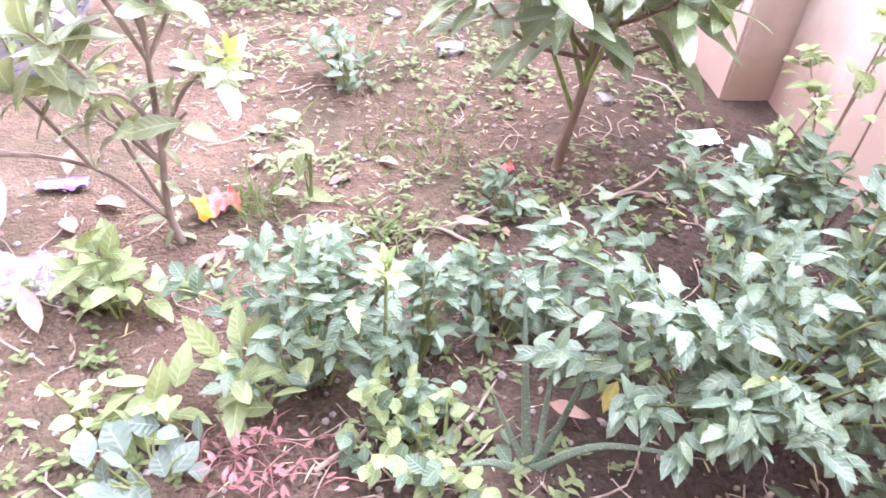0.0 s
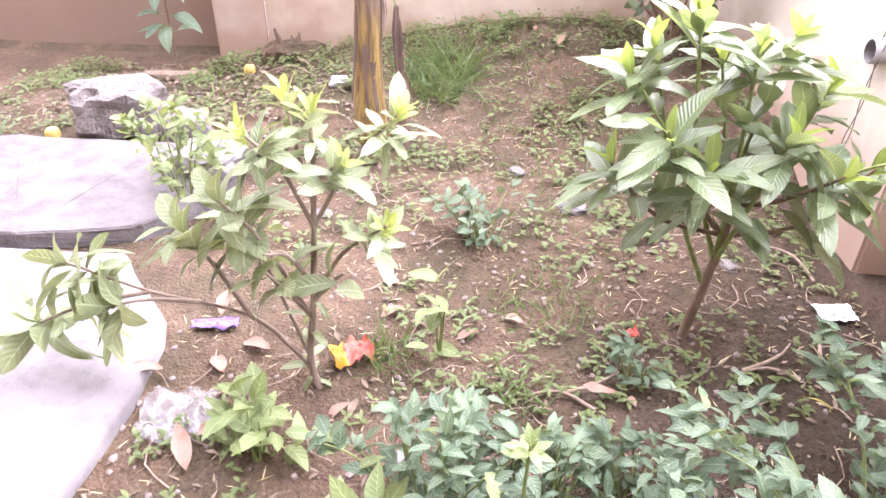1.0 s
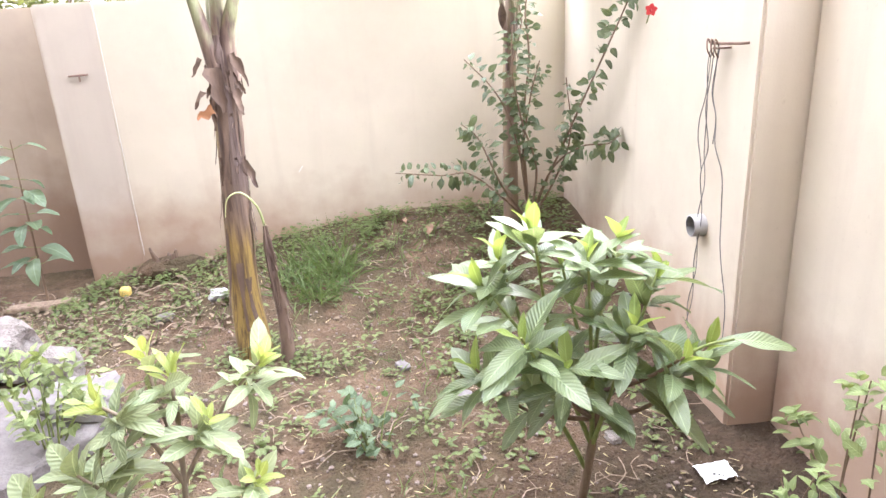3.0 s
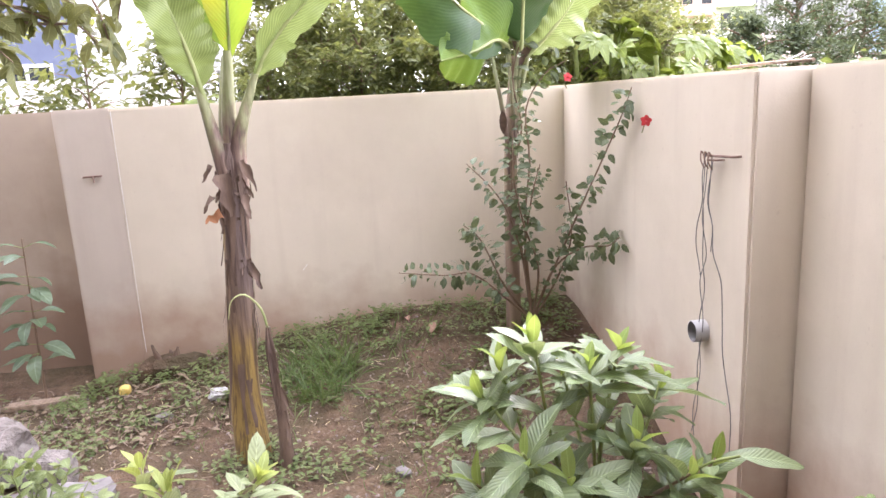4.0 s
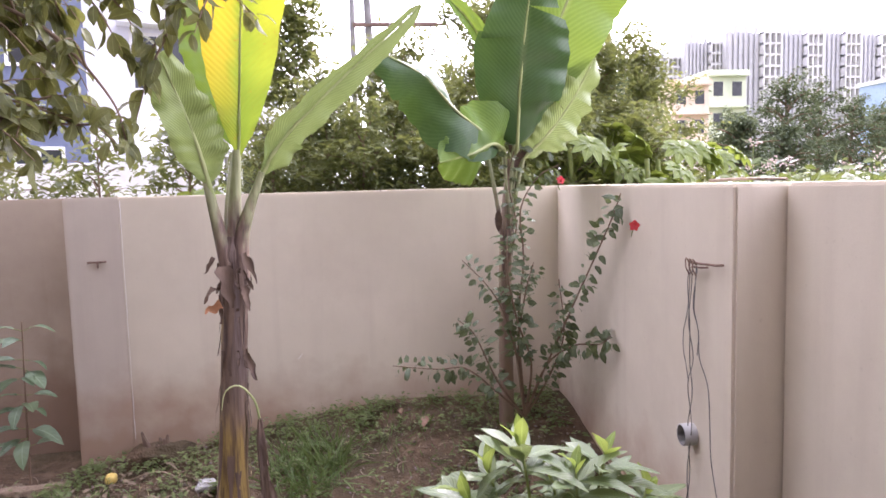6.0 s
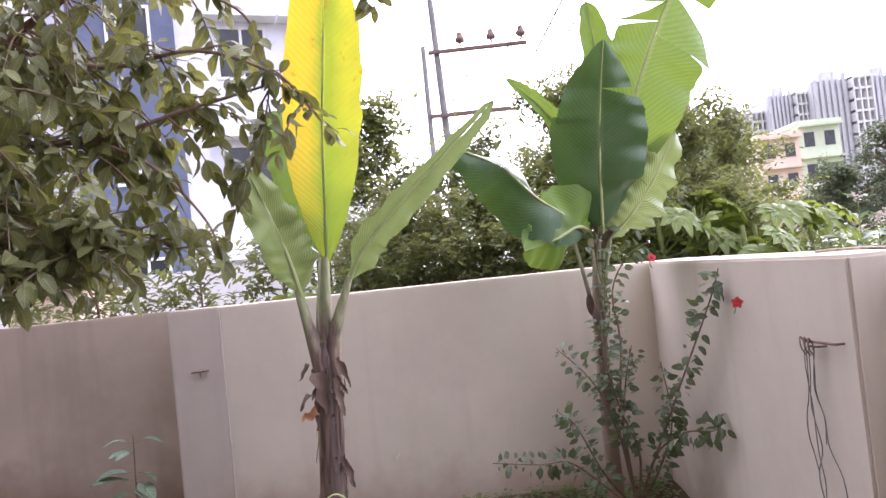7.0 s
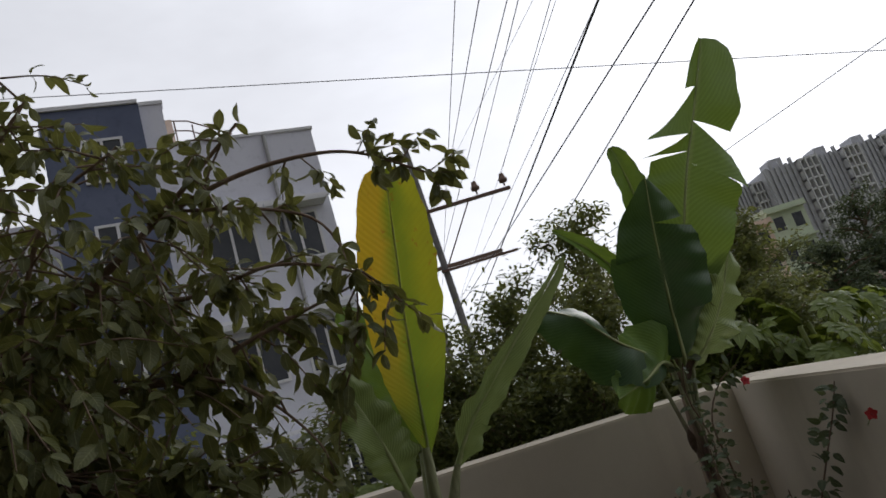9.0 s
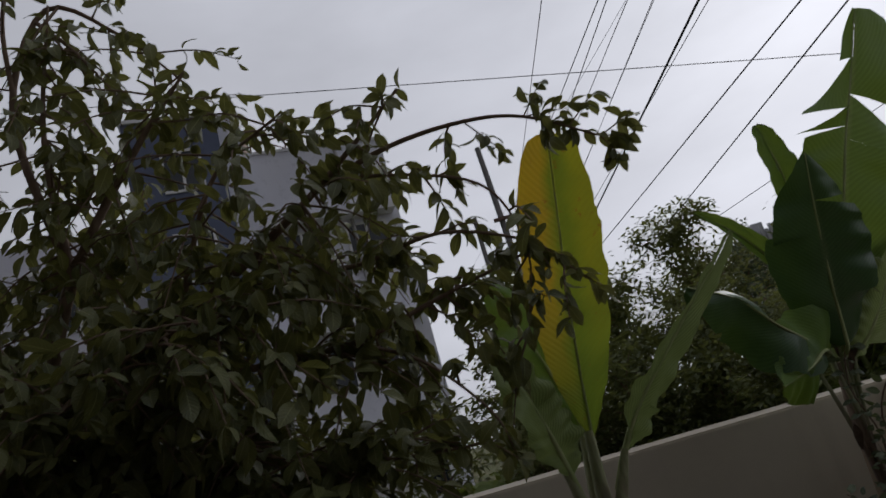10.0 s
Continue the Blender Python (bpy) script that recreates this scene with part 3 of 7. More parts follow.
# concrete apron
g = Geo()
rows = []
for j in range(31):
    y = -0.98 + (2.55 + 0.98) * j / 30
    edge = -1.075 + 0.02 * noise.noise(Vector((0, y * 3, 0))) + 0.012 * noise.noise(Vector((3, y * 11, 0)))
    edge -= 0.35 * smooth01((y - 2.1) / 0.5)
    row = [(-3.4 + (edge + 3.4) * k / 24, y, 0.052 + 0.004 * noise.noise(Vector((k * 0.4, y * 2, 0)))) for k in range(25)]
    rows.append(row + [(edge + 0.014, y, 0.03), (edge + 0.018, y, -0.1)])
g.grid(rows)
g.grid([[rows[-1][k], (rows[-1][k][0], rows[-1][k][1] + 0.015, -0.1)] for k in range(25)])
single("pavement", g.mesh("pavement", CONCRETE), "pale sunlit cement apron beside the soil", "pavement", kind="structure")


# ---- banana plants ----
def banana_blade(pts, width, toward, n=48, cols=7, fold=0.25, curl=0.25, torn=None, seed=1, peak=0.45, foot=0.8, tip=0.45, ragged=0.035, ruffle=0.05):
    """A banana leaf along a bent midrib, its face towards a direction.

    torn gives, for each side, the strips between tears: where they start and end on the rib, how far
    their two edges lean towards the tip, their two widths, and whether they run to a point."""
    mid = bend(pts, n)
    n = len(mid) - 1
    g, frames = Geo(), []
    for i, p in enumerate(mid):
        d = (mid[min(i + 1, n)] - mid[max(i - 1, 0)]).normalized()
        s = d.cross(Vector(toward)).normalized()
        frames.append((p, d, s, s.cross(d)))
    for side in (-1, 1):
        strips = (torn or {}).get(side) or [(0.0, 1.0, 0.12, 0.12, 1.0, 1.0, False)]
        for k, (t0, t1, lean0, lean1, size0, size1, point) in enumerate(strips):
            a, b = int(round(t0 * n)), int(round(t1 * n))
            lift = 0.35 * noise.noise(Vector((k * 3.3 + 0.5, side * 1.7, seed * 2.1))) if k else 0.0
            rows, uvs = [], []
            for i in range(a, b + 1):
                p, d, s, up = frames[i]
                t, q1 = i / n, (i - a) / max(1, b - a)
                shape = math.sin(0.5 * math.pi * min(1.0, t / peak + 0.01)) ** foot if t < peak else max(0.0, math.cos(0.5 * math.pi * (t - peak) / (1 - peak) * 0.995)) ** tip
                w = width * shape * (size0 + (size1 - size0) * q1)
                w *= 1 + ragged * 4 * noise.noise(Vector((t * 14, side * 3, seed))) + ragged * 2 * noise.noise(Vector((t * 43, side * 5, seed)))
                if point:
                    w *= max(0.03, 1 - q1) ** 0.75 * (1 + 0.2 * noise.noise(Vector((i * 0.7, side, seed))))
                lean = lean0 + (lean1 - lean0) * q1
                row, urow = [], []
                for c in range(cols):
                    q = c / (cols - 1)
                    x = q * w
                    h = x * (fold + lift * q) - curl * x * q + (0.02 * noise.noise(Vector((t * 5, q * 2 + side, seed))) + ruffle * q * width / 0.2 * noise.noise(Vector((t * 11, side * 2.5, seed + 7)))) * min(1.0, t * 6)
                    h += 0.006 * q * noise.noise(Vector((t * 38, side * 1.5, seed + 3)))
                    row.append(p + s * (side * x) + up * h + d * (lean * x))
                    urow.append((0.5 + 0.5 * side * q, t))
                rows.append(row)
                uvs.append(urow)
            g.grid(rows, uvs)
    return g, mid


def banana_leaf(plant, petiole, pts, width, toward, mat, label, rib=0.016, **kw):
    blade, mid = banana_blade(pts, width, toward, **kw)
    leaf = part("leaf", blade.mesh("leaf", mat), plant, label=label)
    g = Geo()
    line = bend([*petiole, *pts[:2]], 12)[:-3] if petiole else []
    line = [p for p in line if (p - mid[0]).length > 0.01 and (p - Vector(pts[0])).dot(Vector(pts[1]) - Vector(pts[0])) < 0] + mid
    off = [p - 0.002 * Vector(toward).normalized() for p in line]
    g.tube(off, taper(len(off), rib, 0.003), 6)
    part("midrib", g.mesh("midrib", MIDRIB), leaf, label="pale green midrib")
    return leaf


def pseudostem(plant, line, radii, seed, sheaths=9, mat=None):
    """A stem of wrapped leaf sheaths with dry strips hanging from it."""
    r, pts = random.Random(seed), bend(line, 30)
    n, sides = len(pts), 20
    rows = []
    for i, p in enumerate(pts):
        t = i / (n - 1)
        k = t * (len(radii) - 1)
        rad = radii[int(k)] + (radii[min(int(k) + 1, len(radii) - 1)] - radii[int(k)]) * (k - int(k))
        row = []
        for j in range(sides):
            a = 2 * math.pi * j / sides
            w = rad * (1 + 0.10 * noise.noise(Vector((math.cos(a) * 2.2, math.sin(a) * 2.2, t * 2.5 + seed))) + 0.05 * noise.noise(Vector((math.cos(a) * 6, math.sin(a) * 6, t * 9 + seed))))
            row.append(p + Vector((w * math.cos(a), w * math.sin(a), 0)))
        rows.append(row)
    g = Geo()
    g.grid(rows, loop=True)
    g.fan(rows[-1])
    part("stem", g.mesh("stem", mat or SHEATH), plant, label="stem wrapped in peeling brown sheaths")
    for k in range(sheaths):
        t0, a = r.uniform(0.25, 0.92), r.uniform(0, 2 * math.pi)
        i0 = int(t0 * (n - 1))
        length = r.uniform(0.15, 0.5)
        g, srows = Geo(), []
        for q in range(7):
            u = q / 6
            z = pts[i0].z - length * u
            i = min(range(n), key=lambda s: abs(pts[s].z - z))
            base = sum((v for v in rows[i]), Vector()) / sides
            rad = (rows[i][0] - base).length
            rad += 0.004 + 0.03 * math.sin(3 * u + k) ** 2 * u
            half = (0.2 - 0.14 * u) * (1 + 0.3 * math.sin(7 * u + k))
            srows.append([Vector((base.x + rad * math.cos(a + half * s), base.y + rad * math.sin(a + half * s), z)) for s in (-1, -0.3, 0.4, 1)])
        g.grid(srows)
        part("dry_sheath", g.mesh("dry_sheath", SHEATH_DRY), plant, label="curled strip of dry brown sheath")


def ragged_scrap(plant, at, d, length, width, mat):
    """A torn strip of dried sheath with frayed edges."""
    at, d = Vector(at), Vector(d).normalized()
    side = d.cross(Vector((0.15, -1, 0.1))).normalized()
    up, rows, key = side.cross(d), [], at.x * 31 + at.z * 57
    for i in range(9):
        t = i / 8
        w = width * (0.5 + 0.35 * noise.noise(Vector((t * 6, key, 0)))) * (1 - 0.75 * t**2)
        shift = 0.35 * width * noise.noise(Vector((t * 3, key, 5)))
        c = at + d * length * t + side * shift + up * (0.25 * length * t * t * noise.noise(Vector((key, t, 2))) + 0.012 * math.sin(5 * t + key))
        rows.append([c + side * w * s + up * (0.5 * w * s * s + 0.004 * noise.noise(Vector((t * 9, s, key)))) for s in (-1, -0.4, 0.3, 1)])
    g = Geo()
    g.grid(rows)
    part("dry_sheath", g.mesh("dry_sheath", mat), plant, label="frayed scrap of dried sheath")


def banana_a():
    y = 3.85
    p = root("banana_plant", (-0.66, y, 0), "banana plant with peeling brown stem and large backlit leaves", "banana plant", "banana plants")
    pseudostem(p, [(-0.655, 3.80, -0.04), (-0.675, 3.84, 0.35), (-0.645, y, 0.86), (-0.618, y, 1.3), (-0.61, y, 1.50), (-0.605, y, 1.60)], [0.092, 0.074, 0.065, 0.063, 0.060, 0.045], 3, 18)
    # green leaf bases that spread at the crown
    for pts, r0, r1 in (
        ([(-0.62, y, 1.40), (-0.665, y - 0.02, 1.60), (-0.73, y - 0.03, 1.92)], 0.060, 0.016),
        ([(-0.605, y, 1.42), (-0.60, y, 1.72), (-0.573, y, 2.02)], 0.050, 0.022),
        ([(-0.60, y, 1.40), (-0.562, y - 0.02, 1.62), (-0.45, y - 0.05, 1.91)], 0.062, 0.015),
        ([(-0.61, y + 0.02, 1.42), (-0.63, y + 0.04, 1.7), (-0.60, y + 0.06, 2.0)], 0.044, 0.016),
    ):
        g = Geo()
        line = bend(pts, 8)
        g.tube(line, [r1 + (r0 - r1) * (1 - i / (len(line) - 1)) ** 1.1 for i in range(len(line))], 8)
        part("leaf_base", g.mesh("leaf_base", LEAF_BASE), p, label="pale green leaf base")
    banana_leaf(p, [(-0.69, y - 0.02, 1.78)], [(-0.705, y - 0.04, 1.86), (-0.735, y - 0.07, 2.02), (-0.785, y - 0.12, 2.21), (-0.865, y - 0.17, 2.45)], 0.135, (0.35, -1, 0.35), BLADE_PALE, "slanting pale green banana leaf with a torn edge", seed=2, peak=0.42, foot=0.6, tip=0.3, fold=0.45, curl=0.3, ruffle=0.10, torn={1: [(0, 0.6, 0.1, 0.2, 1.05, 1.0, False), (0.6, 1.0, 0.1, 0.3, 0.92, 0.8, False)], -1: [(0, 0.52, 0.15, 0.35, 0.85, 0.9, False), (0.52, 1.0, 0.25, 0.35, 1.0, 0.9, False)]})
    banana_leaf(p, [(-0.59, y, 1.8)], [(-0.565, y, 1.98), (-0.535, y - 0.07, 2.25), (-0.49, y - 0.19, 2.60), (-0.43, y - 0.30, 2.95), (-0.375, y - 0.40, 3.27)], 0.185, (0.1, -1, 0.05), BLADE_YELLOW, "upright yellowing banana leaf", rib=0.009, ragged=0.015, seed=3, peak=0.58, foot=0.9, tip=0.27, fold=0.12, curl=0.1, ruffle=0.035)
    banana_leaf(p, [(-0.53, y - 0.02, 1.75)], [(-0.458, y - 0.04, 1.89), (-0.35, y - 0.08, 2.05), (-0.18, y - 0.1, 2.22), (0.06, y - 0.08, 2.44), (0.34, y - 0.04, 2.70)], 0.105, (0.5, -0.75, -0.6), BLADE_PALE, "long arching green banana leaf", seed=4, peak=0.42, foot=0.7, tip=0.6, fold=0.55, curl=0.2, ruffle=0.09, ragged=0.02, torn={1: [(0, 0.3, 0.1, 0.1, 1, 1, False), (0.3, 1.0, 0.0, 0.15, 0.9, 1.0, False)]})
    banana_leaf(p, [(-0.61, y + 0.04, 1.8)], [(-0.585, y + 0.06, 2.04), (-0.64, y + 0.08, 2.28), (-0.71, y + 0.1, 2.52), (-0.80, y + 0.1, 2.80)], 0.13, (0.2, -1, 0.2), BLADE, "upright green banana leaf behind the yellow one", seed=5, peak=0.5, foot=0.6, tip=0.4, fold=0.3)
    # scraps at the torn collar
    for at, d, L, W, mt in (((-0.70, y - 0.04, 1.50), (-0.5, -0.3, -0.8), 0.09, 0.022, SHEATH_DRY), ((-0.55, y - 0.05, 1.52), (0.35, -0.2, -1), 0.16, 0.035, SHEATH_DRY), ((-0.71, y - 0.06, 1.36), (-0.4, -0.4, -0.9), 0.09, 0.025, SHEATH_DRY), ((-0.675, y - 0.06, 1.27), (-0.9, -0.4, -0.35), 0.085, 0.045, ORANGE_SCAB), ((-0.56, y - 0.06, 1.36), (0.2, -0.3, -0.9), 0.13, 0.035, SHEATH_DRY), ((-0.57, y - 0.05, 1.02), (0.35, -0.2, -0.9), 0.14, 0.035, SHEATH_DRY), ((-0.64, y - 0.09, 1.46), (0.1, -0.2, -1), 0.2, 0.07, SHEATH_DRY)):
        ragged_scrap(p, at, d, L, W, mt)
    # dried leaf bases that curl round the collar
    for k in range(12):
        a = 3.3 + k * 0.48
        out = Vector((math.cos(a), math.sin(a), 0))
        z = (1.47, 1.39, 1.43)[k % 3]
        ragged_scrap(p, Vector((-0.62, y, z)) + out * 0.058, out * (0.55 if k % 2 else 0.25) + Vector((0, 0, -1)), 0.05 + 0.025 * (k % 2), 0.026, SHEATH_DRY)
    rs = random.Random(44)
    for k in range(13):
        a, z = rs.uniform(2.6, 6.8), rs.choice((1.50, 1.46, 1.40, 1.30, 1.22, 1.05, 0.9, 0.7)) + rs.uniform(-0.03, 0.03)
        out = Vector((math.cos(a), math.sin(a), 0))
        ragged_scrap(p, Vector((-0.622 - 0.03 * max(0.0, 1.3 - z), y, z)) + out * 0.064, out * rs.uniform(0.02, 0.2) + Vector((0, 0, -1)), rs.uniform(0.05, 0.15), rs.uniform(0.012, 0.032), SHEATH_DRY)
    # a dead sucker with one wilted leaf beside the stem
    s = root("banana_sucker", (-0.47, 3.66, 0), "dead brown banana sucker with a wilted curling leaf", "banana plant")
    g = Geo()
    line = bend([(-0.465, 3.65, -0.03), (-0.475, 3.68, 0.3), (-0.505, 3.70, 0.55), (-0.50, 3.70, 0.72)], 10)
    g.tube(line, [w * (1 + 0.25 * noise.noise(Vector((3.1 * i, 0, 0)))) for i, w in enumerate(taper(len(line), 0.036, 0.012))], 8)
    part("stem", g.mesh("stem", SHEATH_DRY), s)
    for k, (z, dx) in enumerate(((0.62, 0.3), (0.5, -0.2), (0.42, 0.4), (0.3, 0.1), (0.22, -0.3))):
        ragged_scrap(s, (-0.49 + 0.01 * k, 3.66, z), (dx, -0.2, -1), 0.12 + 0.02 * k, 0.022, SHEATH_DRY)
    g = Geo()
    line = bend([(-0.50, 3.70, 0.70), (-0.52, 3.68, 0.82), (-0.58, 3.64, 0.905), (-0.64, 3.62, 0.885), (-0.66, 3.61, 0.80)], 14)
    g.tube(line, taper(len(line), 0.007, 0.002), 5)
    part("stalk", g.mesh("stalk", MIDRIB), s, label="thin yellow-green curling stalk")
    blade, _ = banana_blade([(-0.50, 3.68, 0.74), (-0.49, 3.66, 0.60), (-0.485, 3.65, 0.42), (-0.48, 3.64, 0.28)], 0.02, (0.3, -1, 0.1), n=10, seed=9, fold=0.9)
    part("leaf", blade.mesh("leaf", SHEATH_DRY), s, label="wilted brown leaf")


def banana_b():
    y = 4.72
    p = root("banana_plant", (0.92, y, 0.3), "banana plant in the wall corner with broad dark leaves", "banana plant", "banana plants")
    pseudostem(p, [(0.90, y, 0.2), (0.905, y, 0.8), (0.91, y, 1.3), (0.93, y, 1.7), (0.96, y, 1.98)], [0.052, 0.044, 0.040, 0.034, 0.026], 5, 7, SHEATH_THIN)
    for pts in ([(0.905, y - 0.02, 1.2), (0.885, y - 0.04, 1.5), (0.845, y - 0.06, 1.75), (0.80, y - 0.07, 2.0)], [(0.93, y, 1.5), (0.965, y - 0.02, 1.8), (1.01, y - 0.03, 2.12)], [(0.93, y, 1.5), (0.945, y - 0.03, 1.8), (0.965, y - 0.08, 2.14)], [(0.92, y - 0.03, 1.35), (0.925, y - 0.05, 1.65), (0.90, y - 0.07, 2.0)], [(0.94, y, 1.5), (0.99, y - 0.02, 1.8), (1.05, y - 0.04, 2.05)]):
        g = Geo()
        line = bend(pts, 8)
        g.tube(line, taper(len(line), 0.018, 0.010), 8)
        part("leaf_base", g.mesh("leaf_base", LEAF_BASE), p, label="pale green leaf base")
    yb = y - 0.12
    banana_leaf(p, [(0.97, y, 2.0)], [(0.965, yb - 0.05, 2.06), (0.96, yb - 0.18, 2.38), (0.975, yb - 0.30, 2.73), (1.01, yb - 0.40, 3.06)], 0.275, (0.05, -1, 0.25), BLADE_DARK, "broad dark green banana leaf held upright", seed=11, peak=0.45, foot=0.42, tip=0.72, fold=0.22, curl=0.55, rib=0.013, ruffle=0.03, ragged=0.012, torn={1: [(0, 0.27, 0.15, -0.1, 0.85, 0.95, False), (0.27, 0.76, -0.1, -0.25, 1.0, 1.2, False), (0.76, 1.0, 0.0, 0.0, 1.0, 0.8, False)], -1: [(0, 0.60, 0.1, 0.0, 0.9, 1.0, False), (0.60, 1.0, -0.15, 0.0, 0.98, 0.9, False)]})
    banana_leaf(p, [(1.0, y, 2.0)], [(0.99, y - 0.08, 2.08), (1.10, y - 0.2, 2.48), (1.25, y - 0.3, 2.88), (1.36, y - 0.32, 3.13), (1.53, y - 0.32, 3.45), (1.74, y - 0.32, 3.87)], 0.29, (0.1, -1, 0.1), BLADE, "tall torn banana leaf hanging in flaps", seed=12, peak=0.5, foot=0.5, tip=0.22, fold=0.1, curl=0.2, rib=0.012, ragged=0.03, torn={
        1: [(0, 0.60, 0.1, -0.25, 0.95, 1.2, False), (0.605, 0.76, -0.25, -0.6, 1.4, 1.1, False), (0.765, 1.0, 0.0, 0.25, 1.02, 1.2, False)],
        -1: [(0, 0.64, 0.1, -0.5, 0.95, 0.75, False), (0.645, 0.72, -0.4, -0.75, 1.0, 0.7, True), (0.72, 0.86, -0.45, -0.9, 1.0, 0.75, True), (0.86, 1.0, -0.6, -0.3, 0.3, 0.2, False)]})
    banana_leaf(p, [(0.93, y, 1.95)], [(0.86, y - 0.12, 2.04), (0.72, y - 0.3, 2.14), (0.56, y - 0.45, 2.24), (0.36, y - 0.58, 2.42), (0.12, y - 0.70, 2.53)], 0.165, (-0.35, -0.8, 0.62), BLADE_DARK, "drooping dark banana leaf with a folded edge", seed=13, peak=0.5, foot=0.55, tip=0.5, fold=-0.45, curl=0.6, rib=0.012)
    banana_leaf(p, [(0.92, y, 1.9)], [(0.89, y - 0.1, 2.04), (0.80, y - 0.25, 2.06), (0.66, y - 0.36, 2.00), (0.46, y - 0.46, 1.95)], 0.235, (-0.1, -0.9, -0.35), BLADE, "small green banana leaf hanging at the crown", seed=14, peak=0.4, foot=0.5, tip=0.5, fold=-0.2, curl=0.3)
    banana_leaf(p, [(1.0, y, 2.0)], [(1.04, y - 0.04, 1.99), (1.16, y - 0.1, 2.11), (1.31, y - 0.12, 2.30), (1.47, y - 0.12, 2.58)], 0.20, (0.3, -0.85, -0.45), BLADE_PALE, "pale green banana leaf spread to one side", seed=15, peak=0.5, foot=0.5, tip=0.35, fold=0.1, ruffle=0.09, torn={1: [(0, 0.5, 0.1, 0.15, 1, 1, False), (0.5, 0.72, 0.05, 0.1, 0.93, 1.0, False), (0.72, 1.0, 0.12, 0.2, 0.9, 0.9, False)], -1: [(0, 0.6, 0.1, 0.1, 1, 1, False), (0.6, 1, 0.2, 0.1, 0.9, 0.9, False)]})
    banana_leaf(p, [(0.99, y + 0.05, 2.0)], [(1.00, y + 0.0, 2.3), (1.05, y - 0.05, 2.75), (1.06, y - 0.1, 3.10), (1.02, y - 0.12, 3.42)], 0.095, (0.0, -1, 0.1), BLADE, "narrow young banana leaf rising behind", seed=16, peak=0.6, tip=0.4, fold=0.5, curl=0.1)
    banana_leaf(p, [(0.97, y, 2.0)], [(0.93, y - 0.02, 2.25), (0.86, y - 0.04, 2.55), (0.70, y - 0.06, 2.82), (0.50, y - 0.08, 3.02)], 0.055, (-0.2, -1, 0.3), BLADE, "narrow folded banana leaf arching behind", seed=17, peak=0.5, fold=0.9, curl=0.1)
    for at, d, L, W in (((0.86, y - 0.06, 1.52), (-0.1, -0.2, 1), 0.16, 0.05), ((0.97, y - 0.06, 1.9), (0.2, -0.2, 1), 0.14, 0.035), ((0.95, y - 0.06, 2.0), (-0.2, -0.2, 1), 0.16, 0.03), ((0.99, y - 0.04, 1.95), (0.45, -0.2, 0.8), 0.15, 0.035)):
        g = Geo()
        g.leaf(Matrix(), L, W, 0.6, -0.2, 5, 0.5, 0.04)
        part("dry_sheath", g.mesh("dry_sheath", SHEATH_DRY), p, facing(at, d, (0, -1, 0.2)), "upturned scrap of dry sheath")


banana_a()
banana_b()


# ---- saplings and shrubs ----
def whorl(plant, meshes, at, axis, count, r, tilt=(0.5, 1.25), size=(0.75, 1.15), young=None, spread=0.02):
    """Leaves set round the end of a twig."""
    axis = Vector(axis).normalized()
    side = axis.orthogonal().normalized()
    for k in range(count):
        a = k * 2.4 + r.uniform(-0.3, 0.3)
        out = side * math.cos(a) + axis.cross(side) * math.sin(a)
        inner = k >= count * 0.65
        ang = r.uniform(*tilt) * (0.45 if inner else 1.0)
        d = axis * math.cos(ang) + out * math.sin(ang)
        d.z -= 0.12 if not inner else 0.0
        n = axis * math.sin(ang) - out * math.cos(ang) + any_dir(r) * 0.2
        s = r.uniform(*size) * (0.75 if inner else 1.0)
        pool = young if young and inner else meshes
        pos = Vector(at) - axis * (spread * (1 - k / count) * 2)
        part("leaf", r.choice(pool), plant, facing(pos, d, n) @ Matrix.Scale(s, 4))


